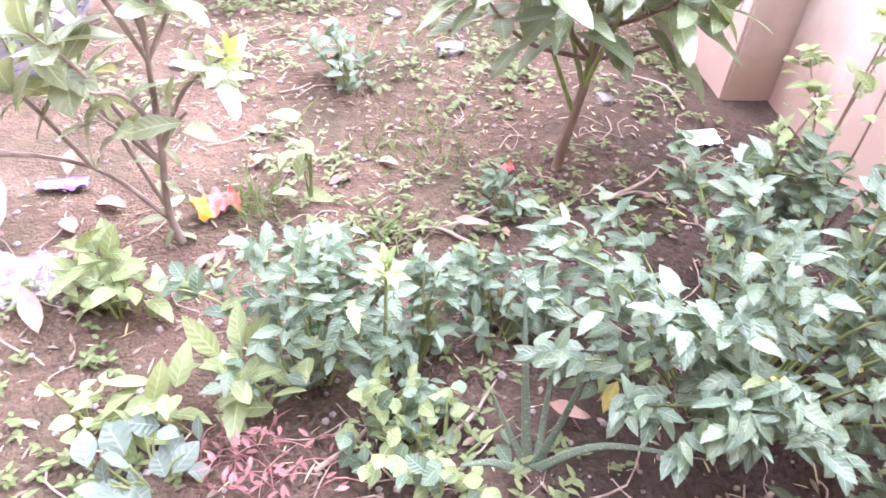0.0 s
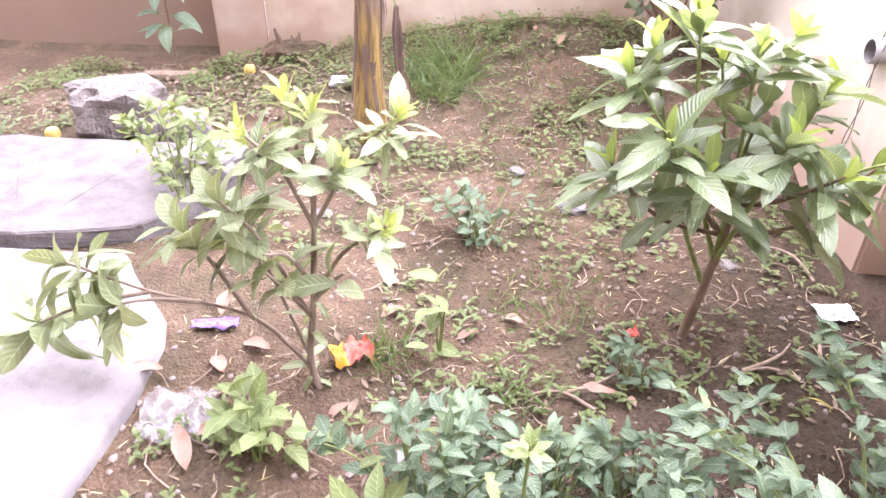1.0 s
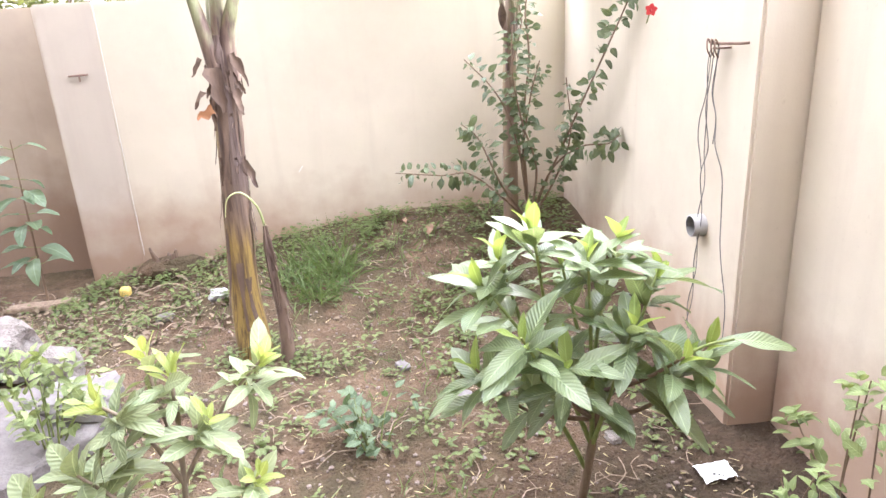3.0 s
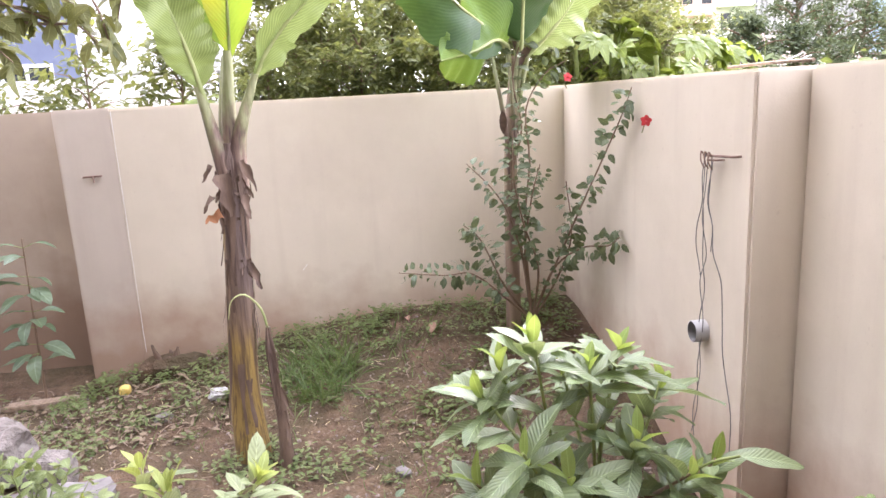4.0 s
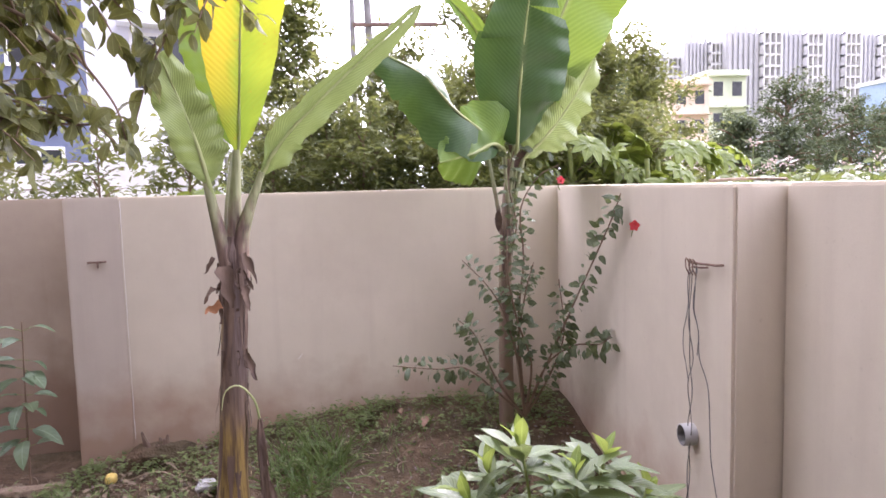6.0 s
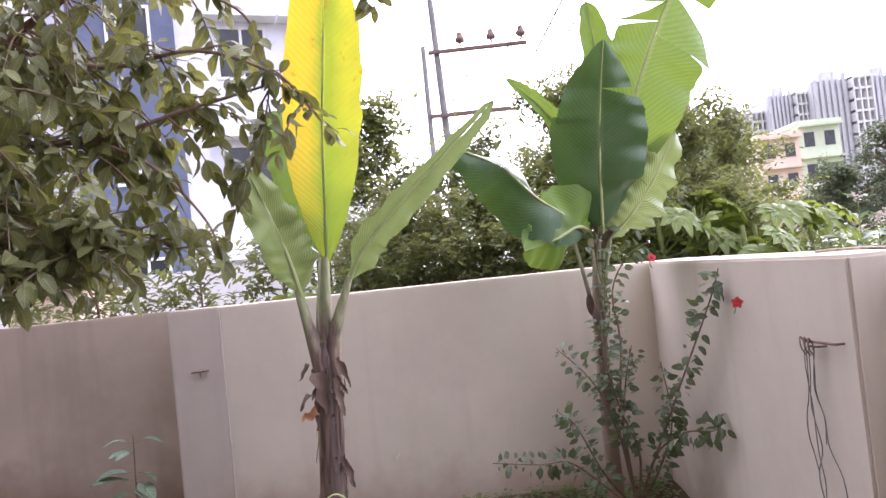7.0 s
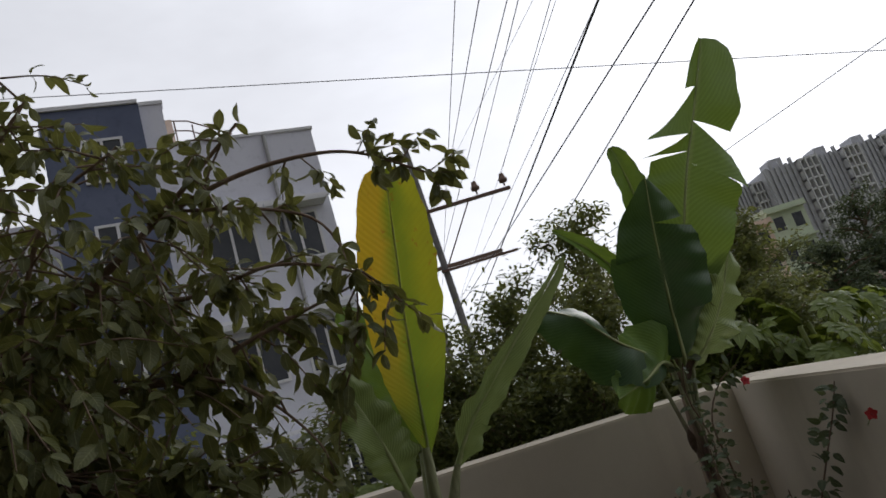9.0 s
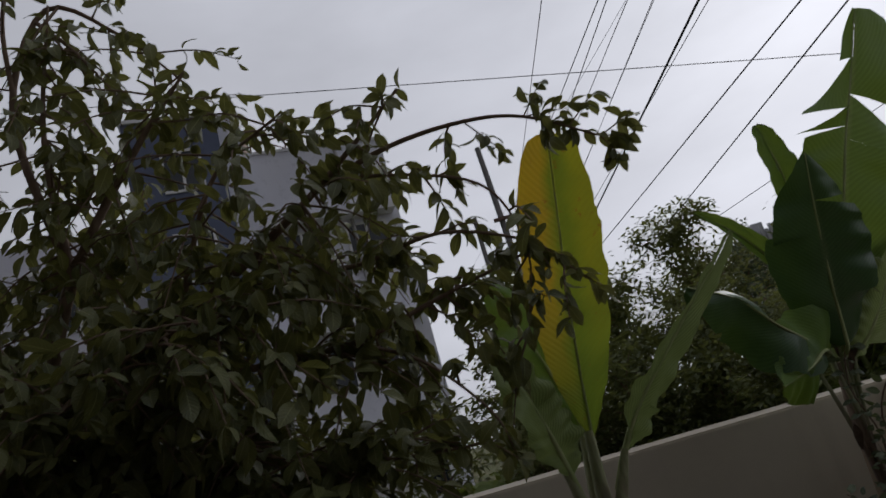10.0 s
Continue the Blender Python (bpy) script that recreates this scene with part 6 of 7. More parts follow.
g = Geo()
for cx, cy, rad, n, hh in ((-0.36, 4.47, 0.25, 520, 0.25), (0.12, 4.75, 0.30, 90, 0.14), (-1.3, 4.5, 0.6, 200, 0.10), (0.6, 4.6, 0.5, 120, 0.11), (0.1, 4.3, 0.5, 120, 0.10), (-1.9, 4.3, 0.5, 160, 0.09), (0.3, 3.5, 0.4, 120, 0.08), (-0.2, 3.9, 0.4, 80, 0.08), (0.25, 3.2, 0.35, 110, 0.10), (0.18, 2.45, 0.22, 140, 0.10), (0.05, 1.95, 0.10, 60, 0.14), (-0.35, 2.1, 0.08, 70, 0.15), (0.5, 4.0, 0.5, 120, 0.09), (0.85, 3.6, 0.4, 110, 0.08), (-0.9, 4.3, 0.4, 120, 0.08)):
    for k in range(n):
        a, q = r.uniform(0, 6.28), rad * math.sqrt(r.random())
        x, y = cx + q * math.cos(a), cy + q * math.sin(a)
        g.leaf(facing((x, y, ground_height(x, y) - 0.005), any_dir(r, 0.1, 1.0), any_dir(r)), hh * r.uniform(0.4, 1.1), 0.004 + 0.022 * hh, 0.3, r.uniform(0.1, 0.8), 4, 0.3)
single("grass_tufts", g.mesh("grass_tufts", LEAF_GRASS), "tufts of thin green grass near the wall", "grass", kind="stuff")

g = Geo()
for k in range(3000):
    x, y = r.uniform(-2.8, 1.35), r.uniform(0.7, 5.1)
    if not inside(x, y):
        continue
    g.leaf(facing((x, y, ground_height(x, y) + 0.007), any_dir(r, -0.06, 0.16), Z + any_dir(r) * 0.35), r.uniform(0.012, 0.042), r.uniform(0.004, 0.015), 0.35, r.uniform(-0.3, 0.3), 4, 0.48, 0.05)
for k in range(420):
    x, y = r.uniform(-2.6, -0.8), r.uniform(4.0, 5.1)
    g.leaf(facing((x, y, ground_height(x, y) + r.uniform(0.006, 0.03)), any_dir(r, -0.1, 0.4), Z + any_dir(r) * 0.6), r.uniform(0.03, 0.085), r.uniform(0.01, 0.03), 0.35, r.uniform(-0.3, 0.4), 4, 0.48, 0.05)
for k in range(240):
    x, y = r.uniform(-2.8, 1.35), r.uniform(1.2, 5.1)
    if not inside(x, y) or noise.noise(Vector((x * 1.2, y * 1.2, 21.0))) < -0.15:
        continue
    g.leaf(facing((x, y, ground_height(x, y) + r.uniform(0.008, 0.02)), any_dir(r, -0.15, 0.3), Z + any_dir(r) * 0.7), r.uniform(0.03, 0.065), r.uniform(0.01, 0.026), 0.45, r.uniform(-0.4, 0.5), 5, 0.5, 0.06)
single("leaf_litter", g.mesh("leaf_litter", DRYLEAF), "scattered fallen dry leaves on the soil", "leaf litter", kind="stuff")

g = Geo()
for k in range(1900):
    x, y = r.uniform(-2.8, 1.35), r.uniform(0.9, 5.1)
    if not inside(x, y):
        continue
    g.leaf(facing((x, y, ground_height(x, y) + 0.006), any_dir(r, -0.04, 0.12), Z + any_dir(r) * 0.3), r.uniform(0.015, 0.06), r.uniform(0.002, 0.007), 0.3, r.uniform(-0.2, 0.3), 3, 0.5)
single("straw_litter", g.mesh("straw_litter", LEAF_STRAW), "scattered pale straw and dry grass bits on the soil", "straw", kind="stuff")

g = Geo()
for k in range(420):
    x, y = r.uniform(-2.8, 1.35), r.uniform(0.7, 5.1)
    if not inside(x, y):
        continue
    a, L = r.uniform(0, 6.28), r.uniform(0.04, 0.2)
    z = ground_height(x, y) + 0.005
    g.tube(bend([(x, y, z), (x + 0.5 * L * math.cos(a), y + 0.5 * L * math.sin(a), z + 0.008), (x + L * math.cos(a + 0.4), y + L * math.sin(a + 0.4), z + 0.003)], 4), r.uniform(0.001, 0.003), 4)
single("twig_litter", g.mesh("twig_litter", TWIGDRY), "scattered dry twigs on the soil", "twigs", kind="stuff")

g = Geo()
for k in range(4200):
    x, y = r.uniform(-2.8, 1.35), r.uniform(0.7, 5.1)
    if not inside(x, y):
        continue
    s = 0.0025 + 0.012 * r.random() ** 3.2
    c = Vector((x, y, ground_height(x, y) + s * 0.3))
    rows = []
    for i in range(4):
        ph = math.pi * (i / 3 - 0.5) * 0.94
        rows.append([c + Vector((s * math.cos(ph) * math.cos(b) * r.uniform(0.8, 1.2), s * math.cos(ph) * math.sin(b) * r.uniform(0.8, 1.2), s * 0.7 * math.sin(ph))) for b in (0, 1.26, 2.51, 3.77, 5.03)])
    g.grid(rows, loop=True)
single("pebble_litter", g.mesh("pebble_litter", PEBBLE, smooth=False), "small pebbles and clods on the soil", "pebbles", kind="stuff")


# ---- buildings beyond the wall ----
def local_box(name, lo, hi, mat, parent, m, label="", bevel=0.0):
    return part(name, bevel_box(name, lo, hi, mat, bevel), parent, m, label)


def window(parent, m, x, z, w, h, y=0.0, panes=2, ledge=True):
    """A white framed window in a facade that faces -y."""
    g = Geo()
    b = 0.07
    g.box((x, y - 0.05, z), (x + w, y + 0.03, z + b))
    g.box((x, y - 0.05, z + h - b), (x + w, y + 0.03, z + h))
    for k in range(panes + 1):
        c = x + (w - b) * k / panes
        g.box((c, y - 0.055, z + b), (c + b, y + 0.03, z + h - b))
    win = part("window", g.mesh("window", WHITEPAINT, smooth=False), parent, m, "white window frame with dark panes")
    for k in range(panes):
        a = x + b + (w - b) * k / panes
        g = Geo()
        g.box((a, y - 0.02, z + b), (a + (w - b) / panes - b, y - 0.012, z + h - b))
        part("pane", g.mesh("pane", GLASS, smooth=False), win, m)
    if ledge:
        local_box("sun_ledge", (x - 0.25, y - 0.5, z + h + 0.12), (x + w + 0.25, y + 0.02, z + h + 0.24), WHITEPAINT, win, m)


def neighbour_house():
    m = Matrix.Translation((-6.3, 17.0, 0)) @ Matrix.Rotation(radians(21), 4, "Z")
    p = new("neighbour_house")
    p.matrix_basis = m
    tagged(p, "four-storey pale lilac and slate-blue house with white windows", "house")
    local_box("wall", (0.58, 0, -0.2), (4.35, 8.0, 10.95), FACADE, p, m, "pale lilac facade")
    local_box("wall", (-2.3, -0.35, -0.2), (0.02, 7.9, 12.1), DARKFACADE, p, m, "slate-blue projecting bay")
    local_box("wall", (0.02, -0.2, -0.2), (0.58, 2.4, 12.1), FACADE, p, m, "pale lilac pier")
    local_box("wall", (-7.0, 0.6, -0.2), (-2.3, 8.0, 9.6), FACADE, p, m, "pale lilac facade wing")
    local_box("parapet", (0.01, -0.24, 12.1), (0.62, 0.1, 12.2), WHITEPAINT, p, m)
    local_box("parapet", (-2.36, -0.41, 12.1), (0.01, 7.9, 12.2), WHITEPAINT, p, m)
    local_box("parapet", (0.62, -0.05, 10.95), (4.40, 0.18, 11.03), WHITEPAINT, p, m)
    local_box("stair_room", (0.58, 0.6, 10.95), (0.80, 4.0, 12.05), PEACH, p, m, "stair head room on the roof")
    local_box("roof_tank", (-2.6, 2.0, 12.1), (-0.9, 4.0, 13.0), FACADE, p, m, "grey roof tank room")
    for z in (1.2, 4.2, 7.2):
        window(p, m, 0.95, z, 1.25, 1.35)
        window(p, m, 2.75, z, 1.15, 1.35)
        window(p, m, -1.5, z + 0.4, 1.0, 1.3, y=-0.35, ledge=False)
        window(p, m, -4.6, z, 1.4, 1.3, y=0.6)
    window(p, m, -1.5, 10.0, 1.0, 1.2, y=-0.35, ledge=False)
    for z in (2.9, 5.9, 8.9):
        local_box("string_course", (0.58, -0.06, z), (4.38, 0.0, z + 0.10), WHITEPAINT, p, m)
    g = Geo()
    for z in (11.35, 11.65):
        g.tube([(0.8, 0.6, z + 0.35), (1.2, 0.6, z + 0.3), (2.3, 0.6, z - 0.25)], 0.022, 5)
    for x in (0.85, 1.3, 1.8, 2.25):
        g.tube([(x, 0.6, 10.95), (x, 0.6, 12.28 - 0.35 * x)], 0.022, 5)
    part("roof_railing", g.mesh("roof_railing", RUST), p, m)
    g = Geo()
    g.tube([(3.0, -0.06, 0.5), (3.0, -0.06, 10.9)], 0.055, 8)
    part("drain_pipe", g.mesh("drain_pipe", PVC), p, m)


neighbour_house()
p = root("compound_wall", (-7, 12.2, 0), "white painted compound wall of the neighbouring plot", "wall", kind="structure")
part("wall", bevel_box("wall", (-14, 12.2, -0.2), (-2.4, 12.4, 2.35), WHITEPAINT, 0.01), p)
for k in range(4):
    part("pier", bevel_box("pier", (-12.6 + 3.2 * k, 12.12, -0.2), (-12.25 + 3.2 * k, 12.2, 2.45), WHITEPAINT, 0.01), p)
p = root("yellow_shed", (-8.0, 10.6, 0), "small ochre shed behind the garden wall", "shed")
part("wall", bevel_box("wall", (-6.6, 10.4, -0.2), (-5.5, 11.4, 2.2), PEACH, 0.01), p)
part("roof", bevel_box("roof", (-6.75, 10.25, 2.2), (-5.35, 11.5, 2.28), GRANITE, 0.01), p)


def block(name, label, x0, x1, y, depth, top, mat, floors, cols, group="", ribs=0, frame_mat=None):
    """A distant block with a window in each bay of each storey."""
    p = root(name, ((x0 + x1) / 2, y, 0), label, "building", group)
    part("wall", bevel_box("wall", (x0, y, -0.5), (x1, y + depth, top), mat), p)
    part("roof", bevel_box("roof", (x0 - 0.2, y - 0.2, top), (x1 + 0.2, y + depth + 0.2, top + 0.35), frame_mat or WHITEPAINT), p)
    fh, cw = top / floors, (x1 - x0) / cols
    for f in range(floors):
        for c in range(cols):
            g = Geo()
            x, z = x0 + cw * (c + 0.25), fh * (f + 0.3)
            g.box((x, y - 0.03, z), (x + cw * 0.5, y + 0.02, z + fh * 0.45))
            part("window", g.mesh("window", GLASS, smooth=False), p)
        g = Geo()
        g.box((x0 - 0.1, y - 0.5, fh * (f + 0.92)), (x1 + 0.1, y, fh * (f + 1) - 0.06))
        part("balcony_ledge", g.mesh("balcony_ledge", frame_mat or WHITEPAINT, smooth=False), p)
    return p


block("peach_house", "peach-coloured house with balconies far beyond the trees", 26.6, 30.0, 60, 8, 10.3, PEACH, 4, 2, frame_mat=PEACH)
block("green_house", "pale green flat-roofed house far beyond the trees", 31.0, 34.6, 62, 8, 11.4, PALEGREEN, 4, 2, frame_mat=PALEGREEN)
block("blue_house", "blue house with dark windows beyond the trees", 50.2, 57.5, 60, 8, 10.8, BLUEPAINT, 4, 3)


def tower(x0, x1, y, top, seed):
    """An apartment tower under construction with shallow ribs and open floor frames."""
    r = random.Random(seed)
    p = root("apartment_tower", ((x0 + x1) / 2, y, 0), "grey high-rise tower with ribbed walls and open floor frames", "tower", "distant towers")
    w = x1 - x0
    part("core", bevel_box("core", (x0, y + 2.5, -0.5), (x1, y + 16, top), TOWERGREY), p)
    for k in range(6):
        c = x0 + w * 0.62 * (k + 0.15) / 6
        part("rib", bevel_box("rib", (c, y + 1.9, -0.5), (c + w * 0.055, y + 2.6, top + (1.2 if k % 2 else 0.2)), TOWERGREY), p)
    n = 14
    for f in range(n):
        z = top * (f + 1) / n
        part("floor_slab", bevel_box("floor_slab", (x0 + w * 0.64, y + 0.6, z - 0.45), (x1, y + 2.5, z), TOWERWHITE, 0), p)
    for k in range(4):
        c = x0 + w * (0.64 + 0.113 * k)
        part("column", bevel_box("column", (c, y + 0.4, -0.5), (c + w * 0.025, y + 2.5, top), TOWERWHITE), p)
    part("roof_block", bevel_box("roof_block", (x0 + w * 0.25, y + 4, top), (x0 + w * 0.5, y + 9, top + 2.4), TOWERGREY), p)


for k, (a, b, y, t) in enumerate(((63, 73, 158, 30.5), (72.5, 81, 154, 33), (80.5, 92.5, 150, 34.5), (93.5, 104.5, 153, 34.8), (105, 116, 156, 35.5), (117.5, 128, 160, 36))):
    tower(a, b, y, t, 500 + k)


# ---- electric line ----
def insulator(parent, at):
    g = Geo()
    g.tube([at, (at[0], at[1], at[2] + 0.08), (at[0], at[1], at[2] + 0.09), (at[0], at[1], at[2] + 0.16), (at[0], at[1], at[2] + 0.17), (at[0], at[1], at[2] + 0.27)], [0.02, 0.02, 0.085, 0.095, 0.07, 0.05], 8)
    part("insulator", g.mesh("insulator", RUST), parent, label="brown porcelain insulator")


p = root("electric_pole", (0.1, 14, 0), "concrete electric pole with a cross-arm and three insulators", "electric pole", "electric poles")
g = Geo()
g.tube([(0.17, 14, -0.3), (0.12, 14, 4.0), (0.03, 14, 7.85)], [0.085, 0.075, 0.055], 8)
part("pole", g.mesh("pole", POLE), p)
part("cross_arm", bevel_box("cross_arm", (-0.1, 13.86, 6.15), (1.85, 13.94, 6.22), RUST, 0.01), p)
part("cross_arm", bevel_box("cross_arm", (0.0, 13.87, 4.88), (1.6, 13.93, 4.93), RUST, 0.01), p, label="lower cross-arm")
g = Geo()
g.tube([(0.95, 13.86, 6.16), (0.14, 13.86, 4.95)], 0.016, 6)
part("brace", g.mesh("brace", RUST), p)
for x in (0.55, 1.16, 1.75):
    insulator(p, (x, 13.88, 6.24))
p = root("electric_pole", (-0.3, 19, 0), "second concrete electric pole farther along the line", "electric pole", "electric poles")
g = Geo()
g.tube([(-0.34, 19, -0.3), (-0.3, 19, 8.0)], [0.085, 0.065], 8)
part("pole", g.mesh("pole", POLE), p)
part("cross_arm", bevel_box("cross_arm", (-0.3, 18.85, 6.0), (1.9, 18.95, 6.1), RUST, 0.01), p)


def wire(a, b, radius, sag=0.0, label="thin black overhead wire"):
    a, b = Vector(a), Vector(b)
    pts = [a.lerp(b, i / 24) + Vector((0, 0, -sag * 4 * (i / 24) * (1 - i / 24))) for i in range(25)]
    g = Geo()
    g.tube(pts, radius, 5)
    single("overhead_wire", g.mesh("overhead_wire", WIRE), label, "wire", "overhead wires")


def along(x0, y0, x1, y1, z, ya, yb, radius, label="thin black overhead wire"):
    k = (x1 - x0) / (y1 - y0)
    wire((x0 + k * (ya - y0), ya, z), (x0 + k * (yb - y0), yb, z), radius, 0.0, label)


def straight(a, b, z, y0, y1, radius, label="thin black overhead wire"):
    """A level wire at x = a + b * y."""
    wire((a + b * y0, y0, z), (a + b * y1, y1, z), radius, 0.0, label)


straight(1.649, -0.046, 7.7, -0.98, 30, 0.007)
straight(2.017, -0.103, 6.0, -0.98, 26, 0.006)
straight(3.808, -0.249, 6.5, -0.98, 24, 0.003)
straight(2.546, -0.074, 6.2, -0.98, 26, 0.004)
straight(2.656, -0.055, 5.8, -0.98, 34, 0.015, "thick bundled overhead cable")
straight(2.274, -0.102, 5.0, -0.98, 30, 0.004)
straight(1.463, -0.139, 3.6, -0.98, 30, 0.0045)
straight(1.256, -0.039, 3.5, -0.98, 30, 0.0045)
along(12.47, 17.77, 11.37, 21.29, 8.0, 9.0, 40, 0.014)
wire((-16.0, 8, 13.9), (16.0, 8, 2.1), 0.006, 0.0, "single wire crossing above the garden")
wire((-14.0, 10, 10.82), (16.0, 10, 3.09), 0.007, 0.0, "single wire crossing high above the garden")
for x in (0.55, 1.16, 1.75):
    wire((x, 13.88, 6.5), (0.7 * x + 0.2, -0.98, 3.2 + 0.85 * x), 0.0045, 0.0)
# scrap of plastic caught on a wire
g = Geo()
g.leaf(facing((13.55, 14.2, 8.02), (0.05, 0, -1), (0, -1, 0)), 0.9, 0.5, 0.3, 0.1, 6, 0.3, 0.12)
g.leaf(facing((13.6, 14.2, 7.9), (0.6, 0, -1), (0, -1, 0.2)), 0.8, 0.3, 0.3, 0.1, 6, 0.4, 0.12)
single("plastic_scrap", g.mesh("plastic_scrap", WHITEFOIL), "torn pale plastic scrap caught on an overhead wire", "plastic scrap")


# ---- fixtures on the walls ----
p = root("wall_hook", (-1.76, WALL_Y, 1.37), "small iron wall hook on the plastered wall", "hook")
g = Geo()
g.tube([(-1.82, WALL_Y - 0.022, 1.372), (-1.70, WALL_Y - 0.022, 1.376)], 0.007, 6)
part("bar", g.mesh("bar", RUST), p)
g = Geo()
g.tube([(-1.755, WALL_Y + 0.01, 1.372), (-1.755, WALL_Y - 0.024, 1.372), (-1.755, WALL_Y - 0.024, 1.335)], 0.006, 6)
part("pin", g.mesh("pin", RUST), p)

p = root("cable_bracket", (WALL_X, 2.95, 1.48), "rusty iron bracket with black cables hanging down the wall", "bracket")
g = Geo()
g.tube([(WALL_X + 0.01, 2.81, 1.497), (WALL_X - 0.03, 2.81, 1.497), (WALL_X - 0.03, 3.02, 1.487)], 0.005, 6)
g.tube([(WALL_X + 0.01, 2.93, 1.475), (WALL_X - 0.028, 2.93, 1.475), (WALL_X - 0.028, 3.01, 1.47)], 0.004, 6)
part("arm", g.mesh("arm", RUST), p)
x = WALL_X - 0.028
r = random.Random(12)
for ys in (
    [(3.01, 1.50), (3.03, 1.40), (3.01, 1.25), (3.02, 1.08), (3.00, 0.95), (3.03, 0.80), (3.01, 0.60), (3.05, 0.42), (3.04, 0.30)],
    [(2.99, 1.49), (3.00, 1.38), (3.02, 1.24), (2.99, 1.10), (3.03, 0.98), (3.00, 0.82), (3.02, 0.62), (3.03, 0.45), (3.06, 0.31)],
    [(2.97, 1.48), (2.965, 1.38), (2.98, 1.30), (2.94, 1.22), (2.92, 1.12), (2.87, 1.02), (2.85, 0.88), (2.82, 0.76), (2.80, 0.66), (2.76, 0.52), (2.74, 0.36)],
    [(3.00, 1.47), (3.04, 1.30), (3.07, 1.20), (3.08, 1.12), (3.05, 1.06), (3.02, 1.00)],
    [(2.96, 1.47), (2.98, 1.32), (2.95, 1.22), (2.955, 1.12)],
):
    line = bend([(x - r.uniform(0, 0.012), y, z) for y, z in ys], 40)
    g = Geo()
    g.tube(line, 0.0021, 5)
    part("cable", g.mesh("cable", CABLE), p, label="black hanging cable")
for k in range(3):
    g = Geo()
    g.tube(bend([(x, 3.03 - 0.03 * k, 1.48), (x - 0.02, 3.02 - 0.03 * k, 1.505), (x - 0.03, 3.0 - 0.03 * k, 1.47), (x - 0.01, 3.01 - 0.03 * k, 1.44)], 10), 0.003, 5)
    part("loop", g.mesh("loop", RUST), p)

p = root("pipe_outlet", (WALL_X, 3.045, 0.76), "short grey plastic pipe outlet sticking out of the wall", "pipe")
g = Geo()
ring = []
for rad, xx in ((0.046, WALL_X + 0.02), (0.046, WALL_X - 0.052), (0.041, WALL_X - 0.054), (0.039, WALL_X - 0.01)):
    ring.append([(xx, 3.045 + rad * math.cos(2 * math.pi * k / 24), 0.765 + rad * math.sin(2 * math.pi * k / 24)) for k in range(24)])
g.grid(ring[:3], loop=True)
part("pipe", g.mesh("pipe", PVC), p)
g = Geo()
g.grid(ring[2:], loop=True)
g.fan(ring[-1])
part("inside", g.mesh("inside", GREYINSIDE), p)


# ---- stones, slab and rubbish on the soil ----
def stone(name, at, size, mat, label, category="stone", seed=1, rough=0.22, group="", turn=0.0):
    bm = bmesh.new()
    bmesh.ops.create_icosphere(bm, subdivisions=3, radius=1.0)
    for v in bm.verts:
        d = v.co.normalized()
        f = 1 + rough * noise.noise(d * 1.6 + Vector((seed * 3.1, 0, 0))) + 0.4 * rough * noise.noise(d * 4.5 + Vector((0, seed, 0)))
        flat = Vector([math.copysign(abs(c) ** 0.7, c) for c in d])
        v.co = Vector([flat[k] * f * size[k] for k in range(3)])
    me = bpy.data.meshes.new(name)
    bm.to_mesh(me)
    bm.free()
    me.materials.append(mat)
    ob = single(name, me, label, category, group)
    ob.matrix_basis = Matrix.Translation(at) @ Matrix.Rotation(turn, 4, "Z")
    return ob


# flat granite slab lying on the soil
bm = bmesh.new()
outline = [(-2.75, 2.70), (-1.86, 2.60), (-1.42, 2.72), (-1.20, 3.02), (-1.18, 3.30), (-1.34, 3.46), (-1.62, 3.50), (-2.40, 3.52), (-2.72, 3.40)]
bm.faces.new([bm.verts.new((x, y, 0.0)) for x, y in outline])
top = bmesh.ops.extrude_face_region(bm, geom=list(bm.faces))
bmesh.ops.translate(bm, verts=[v for v in top["geom"] if isinstance(v, bmesh.types.BMVert)], vec=(0, 0, 0.085))
bmesh.ops.recalc_face_normals(bm, faces=list(bm.faces))
bmesh.ops.bevel(bm, geom=list(bm.edges), offset=0.008, segments=1, affect="EDGES")
bmesh.ops.triangulate(bm, faces=list(bm.faces))
for _ in range(2):
    bmesh.ops.subdivide_edges(bm, edges=list(bm.edges), cuts=2)
for v in bm.verts:
    v.co += noise.noise_vector(v.co * 3) * 0.012 + noise.noise_vector(v.co * 13) * 0.007
me = bpy.data.meshes.new("stone_slab")
bm.to_mesh(me)
bm.free()
me.materials.append(GRANITE)
single("stone_slab", me, "flat grey granite slab lying on the soil", "stone slab")
stone("boulder", (-1.98, 3.80, 0.13), (0.26, 0.17, 0.15), ROCK, "large angular grey-brown boulder beside the slab", "boulder", 2, 0.35)
stone("boulder", (-1.60, 3.66, 0.08), (0.12, 0.10, 0.11), ROCK, "squarish block of stone beside the boulder", "boulder", 5, 0.2)
stone("boulder", (-1.32, 3.28, 0.12), (0.16, 0.17, 0.06), CONCRETE, "pale rounded lump of cement on the slab's edge", "boulder", 7, 0.25)
